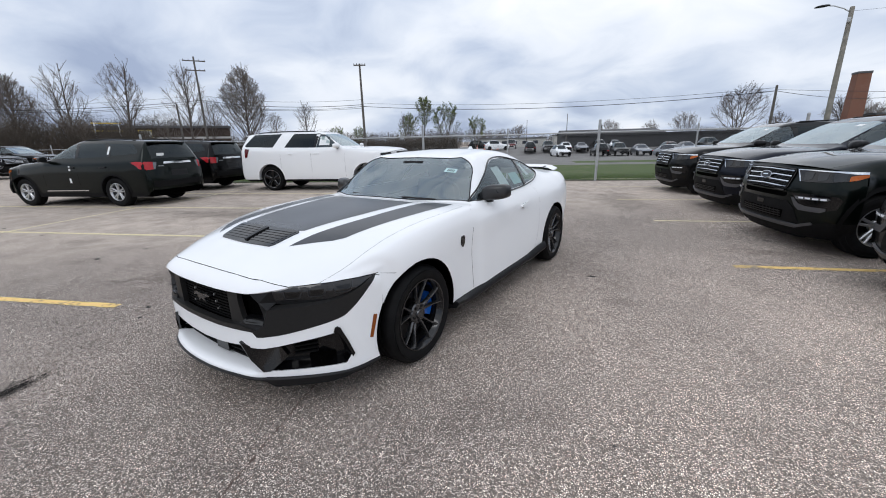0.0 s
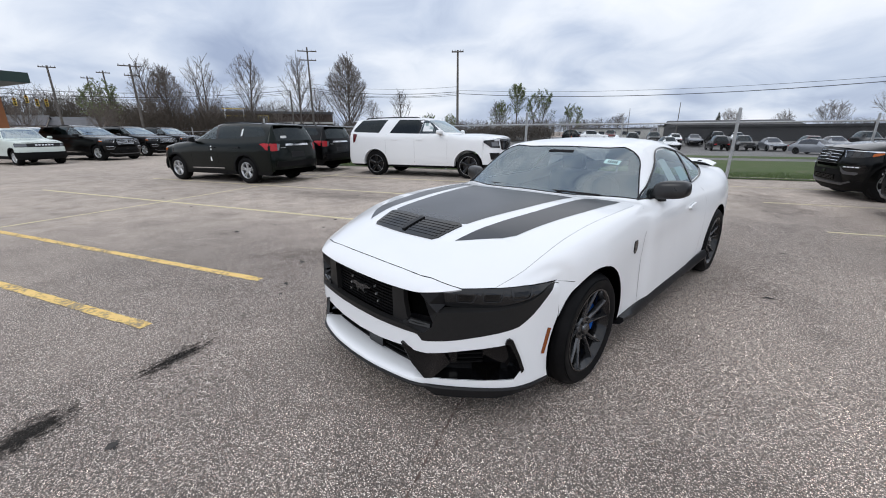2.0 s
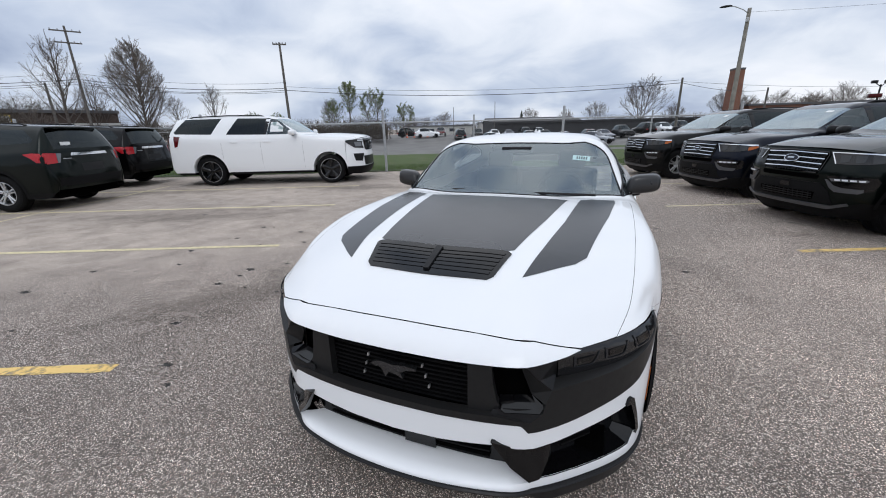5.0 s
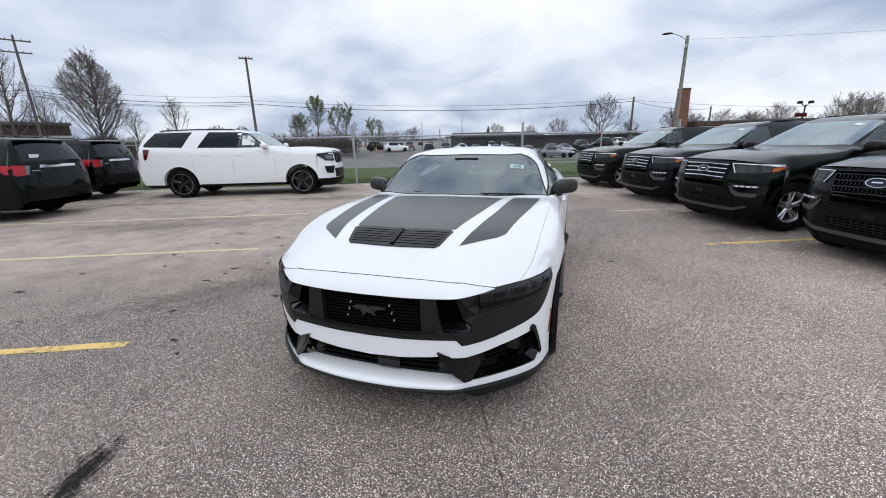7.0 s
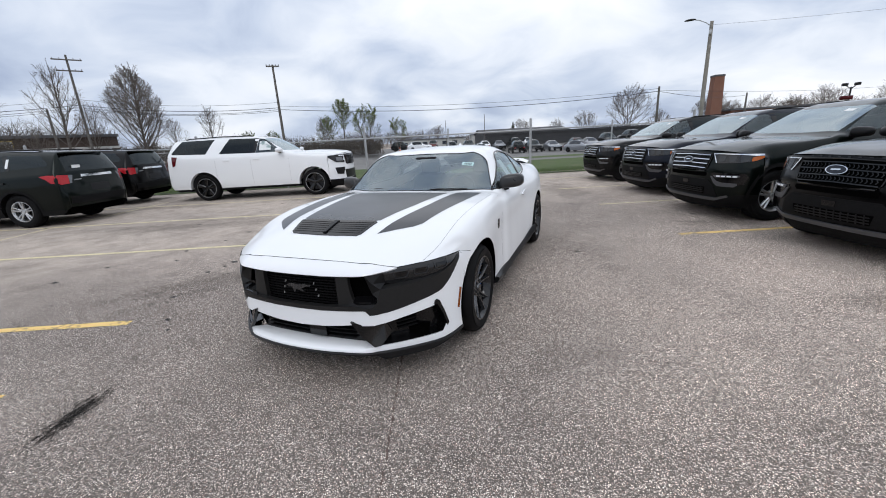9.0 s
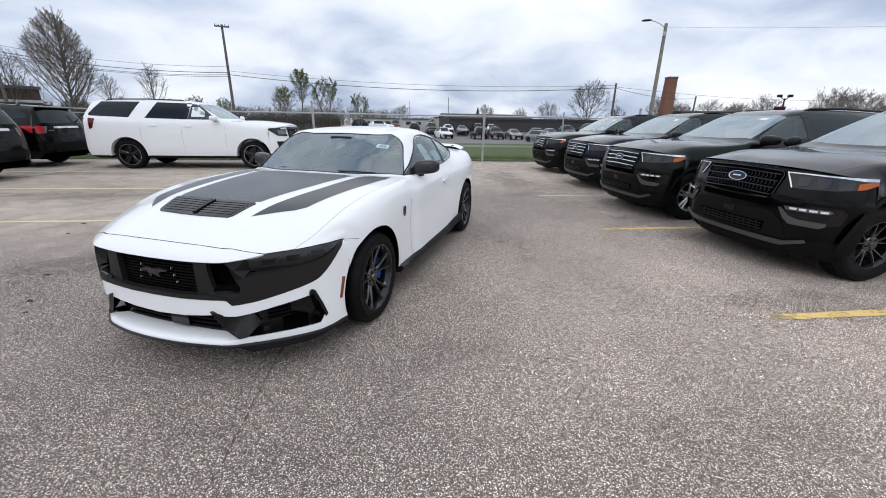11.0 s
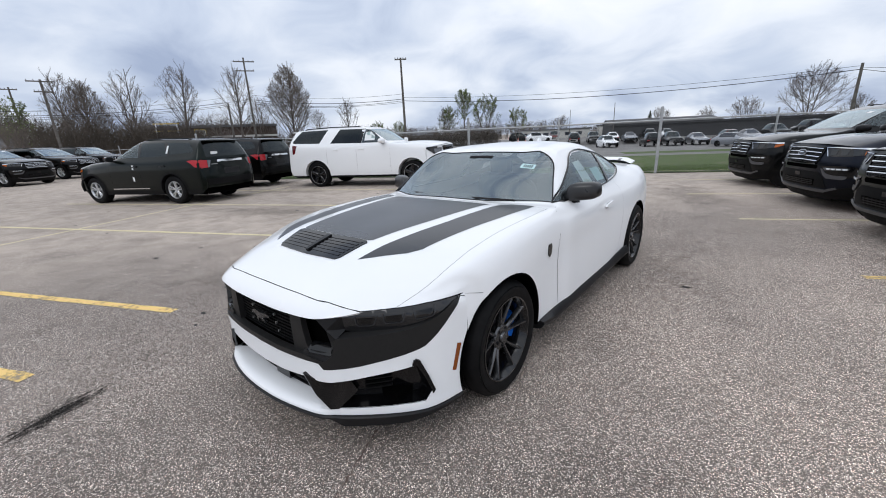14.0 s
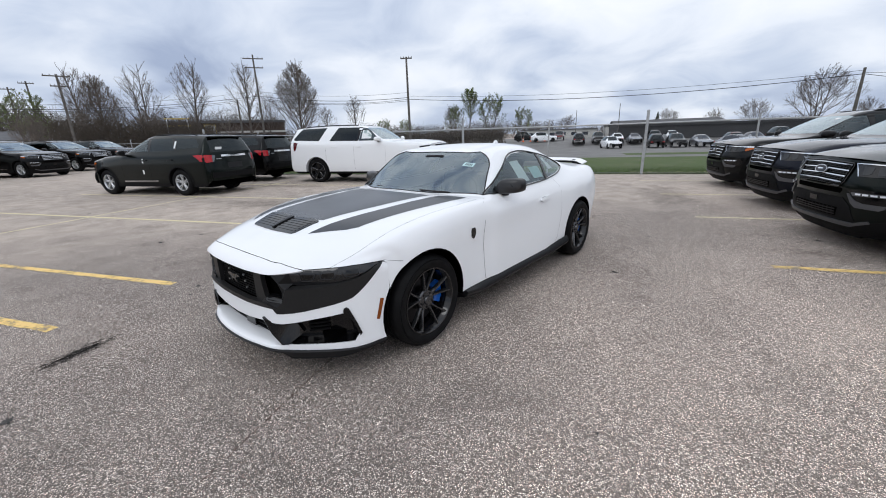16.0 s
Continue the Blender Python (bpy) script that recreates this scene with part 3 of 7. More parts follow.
def blot(points, label, name, material, seed):
    """A ragged stain: an outline with finely torn edges."""
    rng = random.Random(seed)
    bm = bmesh.new()
    ring_pts = []
    pts = [Vector((*p, 0)) for p in points]
    mid = sum(pts, Vector()) / len(pts)
    for i in range(len(pts)):
        a, b = pts[i], pts[(i + 1) % len(pts)]
        for k in range(6):
            p = a.lerp(b, k / 6)
            ring_pts.append(p + (p - mid) * rng.uniform(-0.6, 0.25))
    c = bm.verts.new(mid + Vector((0, 0, 0.0035)))
    vs = [bm.verts.new(p + Vector((0, 0, 0.0035))) for p in ring_pts]
    for i in range(len(vs)):
        bm.faces.new((c, vs[i], vs[(i + 1) % len(vs)]))
    return tagged(part(name, bm, material), label, "stain", "stains", "structure")


def smear(x0, y0, x1, y1, width, label, name, material, z=.0034):
    """A soft patch stretched between two points."""
    a, b = Vector((x0, y0, 0)), Vector((x1, y1, 0))
    o = part(name, sheet([(-.5, -.5), (.5, -.5), (.5, .5), (-.5, .5)], 2), material)
    d = b - a
    o.matrix_basis = Matrix.Translation((a + b) / 2 + Vector((0, 0, z))) @ Matrix.Rotation(math.atan2(d.y, d.x), 4, "Z") @ Matrix.Diagonal((d.length, width, 1, 1))
    return tagged(o, label, "stain", "stains", "structure")


smear(-0.90, -2.12, -1.20, -1.46, .24, "elongated dark oil stain on the asphalt", "oil_stain", OIL)
smear(-0.55, -2.72, -0.95, -2.22, .34, "dark oil stain on the asphalt", "oil_stain", OIL, .0040)
for k, (x0, y0, x1, y1, w) in enumerate(((-3.2, -1.4, -1.2, 2.6, 1.6), (-9, 1, -4, 4, 2.2), (-8, 5.5, -3, 7.5, 1.8), (1.6, 6, -.2, 10.5, 2.0), (3.2, 1.0, 5.5, 1.8, 1.2), (2.3, 3.9, 5, 5.0, 1.2), (-12, 3.5, -8, 5.4, 1.4), (-2.2, 5.5, -1.4, 9.5, 1.6))):
    smear(x0, y0, x1, y1, w, "broad tyre-darkened patch of paving", "worn_patch", TRACK, .0018 + .0001 * k)
spot_rng = random.Random(11)
for k in range(70):
    x, y = (spot_rng.uniform(-4.5, -0.9), spot_rng.uniform(-1.2, 2.4)) if k < 34 else (spot_rng.uniform(-12, 3.5), spot_rng.uniform(-2.5, 9))
    if -1.1 < x < 1.1 and y > -1.1:
        continue
    s = spot_rng.uniform(0.012, 0.055) * .8
    blot([(x + s * math.cos(a) * 1.5, y + s * math.sin(a)) for a in (0, 1, 2, 3, 4, 5.2)], "small dark tar spot on the asphalt", "tar_spot", SPOT, k)

# ---------------------------------------------------------------- wheels
def tyre_mesh(r, rim, width, n=64):
    """Carcass with rounded shoulders, tread grooves and a rim lip; the outer face looks along +x."""
    h = width / 2
    b = bmesh.new()
    prof = [(rim - 0.012, -h + 0.03), (rim + 0.01, -h + 0.004), ((r + rim) / 2, -h - 0.006), (r - 0.02, -h + 0.006), (r - 0.004, -h + 0.03)]
    for k in range(5):
        x = -h + 0.04 + k * (width - 0.08) / 4
        if 0 < k < 4:
            prof += [(r, x - 0.008), (r - 0.007, x - 0.005), (r - 0.007, x + 0.005), (r, x + 0.008)]
        else:
            prof += [(r, x)]
    prof += [(r - 0.004, h - 0.03), (r - 0.012, h - 0.016), (r - 0.022, h - 0.006), (r - 0.03, h + 0.001), (r - 0.034, h - 0.002), ((r + rim) / 2 + 0.012, h + 0.006), ((r + rim) / 2, h + 0.007), ((r + rim) / 2 - 0.012, h + 0.005), (rim + 0.012, h - 0.001), (rim + 0.004, h - 0.006), (rim - 0.012, h - 0.03)]
    return lathe(b, prof, n)


def spoke(bm, a, r0, r1, w0, w1, x0, x1, thick, lean=0.0):
    """One spoke from the hub (r0) to the rim (r1) at the angle a, with a chamfered face."""
    def at(r, off, x):
        t = a + lean * (r - r0)
        c, s = math.cos(t), math.sin(t)
        return Vector((x, r * c - off * s, r * s + off * c))
    rows = []
    for k in range(5):
        f = k / 4
        r, w, x = r0 + (r1 - r0) * f, w0 + (w1 - w0) * f, x0 + (x1 - x0) * f
        rows.append([at(r, -w, x - thick), at(r, -w, x - 0.012), at(r, -w * 0.45, x), at(r, w * 0.45, x), at(r, w, x - 0.012), at(r, w, x - thick)])
    bridge(bm, rows, cap=True)


def wheel_part(name, parent, center, r, rim, width, style, outer=1):
    """A wheel as a part: tyre with rim, spokes, hub and brake below it."""
    tyre = part("tyre", tyre_mesh(r, rim, width), RUBBER, parent, "", 45)
    tyre.matrix_basis = pose(*center) if outer > 0 else pose(*center, 0, 0, 180)
    h = width / 2
    b = bmesh.new()
    lathe(b, [(rim - 0.03, -h + 0.02), (rim - 0.012, -h + 0.03), (rim - 0.022, -h + 0.08), (rim - 0.022, h - 0.05), (rim - 0.006, h - 0.02), (rim + 0.003, h - 0.008), (rim + 0.003, h - 0.002), (rim - 0.006, h - 0.001), (rim - 0.012, h - 0.01), (rim - 0.026, h - 0.045)], 56)
    colour = {"dark": DARK_ALLOY, "bright": ALLOY, "black": BLACK_ALLOY}[style]
    part("rim", b, BLACK_ALLOY if style == "dark" else colour, tyre)
    if style == "black":
        b = bmesh.new()
        lathe(b, [(rim - 0.004, h - 0.004), (rim - 0.004, h + 0.001), (rim + 0.004, h + 0.001), (rim + 0.004, h - 0.004)], 56)
        part("rim_edge", b, ALLOY, tyre, "thin machined rim edge")
    b = bmesh.new()
    n = 5
    for k in range(n):
        a = 2 * math.pi * k / n + 0.3
        if style == "dark":
            for o in (-1, 1):
                spoke(b, a + o * .16, .045, rim - .004, .012, .0085, h - .052, h - .010, .030, o * .50)
        elif style == "bright":
            for o in (-0.20, 0.20):
                spoke(b, a + o, 0.05, rim - 0.008, 0.019, 0.015, h - 0.03, h - 0.014, 0.035, -0.25 if o > 0 else 0.25)
        else:
            spoke(b, a, 0.05, rim - 0.02, 0.030, 0.062, h - 0.04, h - 0.02, 0.03)
            spoke(b, a, 0.10, rim - 0.008, 0.008, 0.030, h - 0.03, h - 0.014, 0.03)
    part("spokes", b, colour, tyre, "", 25)
    b = bmesh.new()
    lathe(b, [(0.0, h - 0.026), (0.030, h - 0.026), (0.033, h - 0.03), (0.036, h - 0.04), (0.07, h - 0.045), (0.078, h - 0.055), (0.078, h - 0.09)], 30)
    part("hub", b, colour, tyre)
    for k in range(n if style == "dark" else 0):
        b = bmesh.new()
        a = 2 * math.pi * k / n + 0.3 + math.pi / 5
        m = Matrix.Translation((h - 0.045, 0.055 * math.cos(a), 0.055 * math.sin(a))) @ Matrix.Rotation(math.pi / 2, 4, "Y")
        bmesh.ops.create_cone(b, cap_ends=True, segments=6, radius1=0.010, radius2=0.009, depth=0.02, matrix=m)
        part("wheel_nut", b, STEEL, tyre)
    b = bmesh.new()
    lathe(b, [(0.0, h - 0.11), (0.085, h - 0.11), (0.09, h - 0.125), (rim * 0.79, h - 0.125), (rim * 0.79, h - 0.15), (0.0, h - 0.15)], 40)
    part("brake_disc", b, STEEL, tyre)
    # black disc closing the wheel's inner side, painted as the shade behind the spokes
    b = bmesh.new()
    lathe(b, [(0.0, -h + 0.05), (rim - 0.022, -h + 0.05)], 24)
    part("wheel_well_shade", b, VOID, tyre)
    return tyre


def caliper_mesh(rim, h, toward):
    """A fixed brake caliper hugging the disc; toward: 1 for behind the axle, -1 for ahead."""
    b = bmesh.new()
    rows = []
    for k in range(9):
        a = radians(-26 + 52 * k / 8)
        c, s = math.cos(a) * toward, math.sin(a)
        r0, r1 = rim * 0.52, rim * 0.86 - 0.012 * abs(k - 4) / 4
        rows.append([Vector((x, r * c, r * s)) for r, x in ((r0, h - 0.12), (r0, h - 0.085), (r0 + 0.012, h - 0.075), (r1 - 0.012, h - 0.075), (r1, h - 0.085), (r1, h - 0.16))])
    bridge(b, rows, cap=True)
    return b


# ---------------------------------------------------------------- the white coupe
def rim_of(bm):
    """The longest open edge of a sheet, as a closed run of points."""
    nextto = collections.defaultdict(list)
    for e in bm.edges:
        if len(e.link_faces) == 1:
            a, b = e.verts
            nextto[a].append(b)
            nextto[b].append(a)
    best, seen = [], set()
    for first in list(nextto):
        run, here = [], first
        while here is not None and here not in seen:
            seen.add(here)
            run.append(here.co.copy())
            here = next((q for q in nextto[here] if q not in seen), None)
        if len(run) > len(best):
            best = run
    return best + best[:1]


def coupe():
    car = thing("sports_coupe", "white two-door sports coupe with matt grey bonnet stripes, parked on asphalt", "car", m=pose(.02, 0, 0, 0, 0, 1.3))
    nose = Nose([(0, -1.0), (.2, -.996), (.36, -.985), (.47, -.966), (.555, -.915), (.66, -.83), (.76, -.735), (.825, -.655), (.865, -.58), (.89, -.49), (.903, -.40)],
                [(.06, .0), (.60, .0), (.70, .0), (.715, -.002), (.735, -.014), (.76, -.045), (.785, -.085), (.82, -.15)])
    end = nose.end
    # height of the bonnet's front edge and of the lamp's upper edge
    rim_z = lambda a: float(np.interp(a, (0, .30, .53, .685, .85, 1.0, 1.12, end), (.787, .785, .776, .745, .749, .752, .748, .743)))
    N = lambda a, z: tuple(nose.at(a, z)[0])
    S = [
        [N(0, .787), N(.53, .776), N(.85, .749), N(1.03, .752), N(end - .01, .743), N(end, .62), N(end, .38), N(end, .2)],
        [(0, -.80, .838), (.47, -.75, .832), (.782, -.56, .800), (.846, -.44, .794), (.892, -.34, .768), (.916, -.31, .62), (.91, -.32, .38), (.885, -.34, .2)],
        [(0, -.64, .894), (.41, -.62, .890), (.800, -.40, .857), (.874, -.33, .842), (.920, -.26, .775), (.934, -.24, .62), (.928, -.26, .38), (.90, -.28, .2)],
        [(0, -.45, .944), (.36, -.44, .944), (.810, -.22, .905), (.888, -.18, .883), (.936, -.13, .787), (.950, -.12, .63), (.944, -.12, .38), (.91, -.12, .2)],
        [(0, 0, .986), (.36, 0, .985), (.822, .06, .945), (.900, .06, .918), (.944, .06, .815), (.956, .06, .64), (.950, .06, .38), (.916, .06, .19)],
        [(0, .38, 1.006), (.38, .38, 1.003), (.830, .48, .966), (.892, .48, .934), (.928, .48, .82), (.930, .48, .64), (.928, .48, .40), (.925, .48, .19)],
        [(0, .50, 1.008), (.38, .52, 1.001), (.822, .70, .970), (.884, .70, .938), (.922, .70, .83), (.924, .70, .65), (.928, .70, .41), (.928, .70, .19)],
        [(0, .57, 1.012), (.38, .60, 1.004), (.788, .83, .985), (.880, .84, .938), (.930, .84, .835), (.932, .84, .66), (.938, .84, .42), (.938, .84, .19)],
        [(0, .88, 1.175), (.37, .91, 1.164), (.708, 1.02, 1.150), (.872, 1.06, .944), (.924, 1.06, .84), (.928, 1.06, .66), (.936, 1.06, .42), (.938, 1.06, .19)],
        [(0, 1.20, 1.322), (.34, 1.20, 1.315), (.640, 1.22, 1.296), (.868, 1.3, .952), (.920, 1.3, .845), (.926, 1.3, .66), (.936, 1.3, .42), (.938, 1.3, .19)],
        [(0, 1.34, 1.360), (.34, 1.34, 1.352), (.616, 1.37, 1.322), (.866, 1.45, .958), (.918, 1.45, .85), (.926, 1.45, .66), (.936, 1.45, .42), (.938, 1.45, .19)],
        [(0, 1.75, 1.392), (.34, 1.75, 1.382), (.598, 1.72, 1.330), (.860, 1.78, .972), (.914, 1.78, .86), (.932, 1.78, .66), (.940, 1.78, .42), (.938, 1.78, .2)],
        [(0, 2.20, 1.352), (.34, 2.20, 1.340), (.596, 2.15, 1.270), (.850, 2.16, 1.000), (.930, 2.16, .885), (.958, 2.16, .68), (.958, 2.16, .42), (.945, 2.16, .2)],
        [(0, 2.60, 1.250), (.34, 2.60, 1.235), (.620, 2.54, 1.150), (.832, 2.52, 1.026), (.940, 2.52, .90), (.968, 2.52, .70), (.962, 2.52, .42), (.945, 2.52, .2)],
        [(0, 2.98, 1.105), (.34, 2.98, 1.098), (.655, 2.92, 1.068), (.805, 2.92, 1.030), (.920, 2.92, .90), (.952, 2.92, .7), (.945, 2.92, .42), (.92, 2.92, .25)],
        [(0, 3.38, 1.060), (.34, 3.37, 1.058), (.665, 3.30, 1.045), (.780, 3.26, 1.020), (.86, 3.24, .9), (.89, 3.22, .7), (.87, 3.2, .45), (.85, 3.2, .28)],
        [(0, 3.52, .98), (.34, 3.51, .98), (.63, 3.42, .96), (.72, 3.39, .94), (.77, 3.37, .85), (.79, 3.35, .68), (.77, 3.33, .47), (.75, 3.32, .30)],
    ]
    nu, nv = 7, 6
    grid = net(S, nu, nv)
    # the front edge lies exactly on the nose
    stops = (0, .53, .85, 1.03, end)
    for j in range(4 * nv + 1):
        k, f = divmod(j, nv)
        a = stops[k] if f == 0 else stops[k] + (stops[k + 1] - stops[k]) * f / nv
        d = nose.at(a, rim_z(a))[0] - grid[0][j]
        for i in range(nu):
            grid[i][j] = grid[i][j] + d * (1 - i / nu)
    base = cells(grid, lambda i, j: True)
    skin = Skin(base)
    base.free()

    # cells by station and by line round the section
    st = lambda i: i / nu
    ln = lambda j: j / nv
    ws = lambda i, j: 7.0 <= st(i) < 9.0 and ln(j) < 2
    rw = lambda i, j: 12.3 <= st(i) < 14.0 and ln(j) < 1.8
    hood = lambda i, j: st(i) < 5.8 and ln(j) < 2
    roof = lambda i, j: st(i) >= 9.0 and st(i) < 12.3 and ln(j) < 2

    # side outlines in (y, z)
    arch = lambda yc, r: [(yc + r * math.cos(radians(a)), 0.335 + r * math.sin(radians(a))) for a in range(0, 360, 9)]
    front_arch, rear_arch = arch(-0.062, 0.402), arch(2.56, 0.398)
    window = [(0.84, 0.988), (1.18, 1.160), (1.36, 1.250), (1.50, 1.290), (1.70, 1.298), (1.86, 1.282), (1.955, 1.262), (1.865, 1.012)]
    quarter = [(1.895, 1.020), (1.985, 1.256), (2.15, 1.222), (2.34, 1.158), (2.40, 1.125), (2.385, 1.100), (2.16, 1.048)]

    out = lambda c: abs(c.x) > 0.42
    low = lambda c: abs(c.x) > 0.7 and c.z < 0.95

    def clear_arches(b):
        for poly, yc in ((front_arch, -0.062), (rear_arch, 2.56)):
            slice_by(b, poly, (1, 2), lambda c: abs(c.x) > 0.6 and c.z < 0.86 and abs(c.y - yc) < 0.5)
            take(b, lambda c: abs(c.x) > 0.6 and c.z < 0.86 and (c.y - yc) ** 2 + (c.z - 0.335) ** 2 < 0.401 ** 2 and abs(c.y - yc) < .405).free()

    side = cells(grid, lambda i, j: not (ws(i, j) or rw(i, j) or hood(i, j) or roof(i, j)))
    for poly in (window, quarter):
        slice_by(side, poly, (1, 2), lambda c: out(c) and c.z > 0.93 and 0.7 < c.y < 2.7)
    glazing = take(side, lambda c: out(c) and c.z > 0.93 and inside_poly(window, c.y, c.z))
    glazing2 = take(side, lambda c: out(c) and c.z > 0.93 and inside_poly(quarter, c.y, c.z))
    clear_arches(side)
    # sill below the body colour
    bmesh.ops.bisect_plane(side, geom=side.verts[:] + side.edges[:] + side.faces[:], plane_co=(0, 0, 0.285), plane_no=(0, 0, 1))
    take(side, lambda c: c.z < 0.285).free()
    slice_by(side, [(0.665, 0.27), (0.635, 0.60), (0.665, 0.80), (0.70, 0.945), (0.84, 0.972), (0.85, 0.2)], (1, 2), lambda c: out(c) and 0.5 < c.y < 1.0 and c.z < 1.0)
    slice_by(side, [(2.0, 1.02), (2.06, 0.90), (2.04, 0.60), (1.97, 0.36), (1.90, 0.27), (1.5, 0.27)], (1, 2), lambda c: out(c) and 1.6 < c.y < 2.2 and c.z < 1.05)
    fender = take(side, lambda c: c.y < 0.86 and not inside_poly([(0.665, 0.2), (0.635, 0.60), (0.665, 0.80), (0.70, 0.945), (0.84, 0.975), (1.3, 0.975), (1.3, 0.2)], c.y, c.z) and c.z < 0.985)
    doors = take(side, lambda c: out(c) and inside_poly([(0.665, 0.2), (0.635, 0.60), (0.665, 0.80), (0.70, 0.945), (0.84, 0.985), (1.985, 1.0), (2.0, 1.02), (2.06, 0.90), (2.04, 0.60), (1.97, 0.36), (1.90, 0.2)], c.y, c.z))
    for name, mesh, sides in (("front_fender", fender, True), ("door", doors, True)):
        for sgn in (1, -1):
            half = take(mesh, lambda c, s=sgn: c.x * s > 0)
            part(name, gap(half, .0020), WHITE, car, "", 50)
        mesh.free()
    part("body_shell", side, WHITE, car, "", 50)
    part("bonnet", gap(cells(grid, hood), 0.0018), WHITE, car, "", 50)
    part("roof_panel", cells(grid, roof), WHITE, car, "", 50)
    # dark lining under the joints
    lining = cells(grid, lambda i, j: not (ws(i, j) or rw(i, j)) and st(i) < 6.6 or (ln(j) >= 4 and not ws(i, j)))
    clear_arches(lining)
    bmesh.ops.bisect_plane(lining, geom=lining.verts[:] + lining.edges[:] + lining.faces[:], plane_co=(0, 0, 0.285), plane_no=(0, 0, 1))
    take(lining, lambda c: c.z < 0.285).free()
    lining.normal_update()
    bmesh.ops.recalc_face_normals(lining, faces=lining.faces[:])
    for v in lining.verts:
        v.co -= 0.010 * v.normal
    part("inner_structure", lining, VOID, car)

    # glass with a dark seal round it
    g = cells(grid, ws)
    for sgn in (1, -1):
        # rounded upper corner, filled by the roof
        a, c, b = grid[9 * nu][9], grid[9 * nu][2 * nv], grid[9 * nu - 5][2 * nv]
        arc = [a.lerp(c, t).lerp(c.lerp(b, t), t) for t in (.04, .2, .35, .5, .65, .8, .96)]
        bow = [(sgn * x, z) for x, z in [(a.x, a.z + .06), (a.x, a.z + .004)] + [(p.x, p.z) for p in arc] + [(b.x + .004, b.z), (b.x + .08, b.z), (b.x + .08, a.z + .06)]]
        near = lambda c, k=sgn: c.x * k > .45 and c.z > 1.12
        slice_by(g, bow, (0, 2), near)
        part("roof_corner", take(g, lambda c, q=bow, n=near: n(c) and inside_poly(q, c.x, c.z)), WHITE, car, "", 50)
    b = bmesh.new()
    tube(b, rim_of(g), .0055, 6, cap=False)
    part("windscreen_seal", b, PLASTIC, car)
    part("windscreen", g, GLASS, car, "clear windscreen reflecting the clouds", 60).visible_shadow = False
    part("rear_window", cells(grid, rw), SIDE, car, "", 60).visible_shadow = False
    for name, mesh in (("side_window", glazing), ("quarter_window", glazing2)):
        for sgn in (1, -1):
            half = take(mesh, lambda c, s=sgn: c.x * s > 0)
            part(name, half, SIDE, car, "", 60).visible_shadow = False
        mesh.free()
    for sgn in (1, -1):
        fn = skin.drop(0, sgn, 0.004)
        for line in ([(.82, .982), (1.18, 1.168), (1.36, 1.258), (1.50, 1.298), (1.70, 1.306), (1.97, 1.266), (2.16, 1.228), (2.34, 1.166), (2.41, 1.125), (2.39, 1.094)], [(.82, .982), (1.3, .988), (1.80, 1.002), (1.92, 1.012), (2.16, 1.040), (2.39, 1.094)]):
            b = bmesh.new()
            tube(b, [fn(y, z)[0] for y, z in catmull2(line, 5)], 0.008, 6)
            part("window_trim", b, PIANO, car)
        part("door_pillar_cover", mapped([(1.860, 1.012), (1.950, 1.264), (1.990, 1.257), (1.905, 1.020)], skin.drop(0, sgn, 0.006), 0.06, 0.006), PIANO, car)

    # bonnet stripes and extractor
    top = lambda lift: skin.drop(2, 1, lift)
    centre = [(-.326, -.455), (-.30, -.470), (.30, -.470), (.326, -.455), (.40, 0.0), (.462, .50), (.3, .485), (0, .475), (-.3, .485), (-.462, .50), (-.40, 0.0)]
    part("centre_stripe", mapped(centre, top(0.0015), 0.05), STRIPE, car, "matt dark grey bonnet stripe", 60)
    for sgn in (1, -1):
        outer = [(sgn * x, y) for x, y in ((.392, -.625), (.45, -.575), (.575, -.45), (.615, -.38), (.640, -.20), (.70, .2), (.735, .55), (.735, .66), (.60, .60), (.535, .545), (.49, .0), (.435, -.40))]
        part("side_stripe", mapped(outer, top(0.0015), 0.05), STRIPE, car, "matt dark grey bonnet stripe", 60)
    vent = [(-.322, -.495), (-.305, -.480), (.305, -.480), (.322, -.495), (.285, -.650), (.262, -.672), (0, -.684), (-.262, -.672), (-.285, -.650)]
    frame_part = part("bonnet_vent", mapped(vent, top(0.006), 0.04, 0.008), PIANO, car, "gloss black bonnet vent")
    for k in range(6):
        y = -.502 - k * 0.026
        w = .300 - k * 0.0065
        for sgn in (1, -1):
            part("slat", mapped([(sgn * 0.014, y), (sgn * w, y), (sgn * (w - .004), y - 0.014), (sgn * 0.014, y - 0.014)], top(0.0085), 0.06, 0.003), PIANO, frame_part)
    part("rib", mapped([(-.016, -.50), (.016, -.50), (.012, -.66), (-.012, -.66)], top(0.016), 0.05, 0.01), PLASTIC, frame_part)

    coupe_front(car, nose, rim_z)
    coupe_details(car, skin)
    # the cabin's rear half and the tail are longer than the stations say
    def longer(y):
        f = min(1, max(0, (y - 1.25) / .85))
        return y + .085 * f * f * (3 - 2 * f) + .20 * max(0, y - 3.0)
    for o in car.children:
        if o.name.startswith("tyre"):
            o.location.y = longer(o.location.y)
        elif o.type == "MESH":
            for m in [o, *o.children]:
                for v in m.data.vertices:
                    v.co.y = longer(v.co.y)
    return car


def catmull2(pts, n):
    return [(p.x, p.y) for p in catmull([(a, b, 0) for a, b in pts], n)]


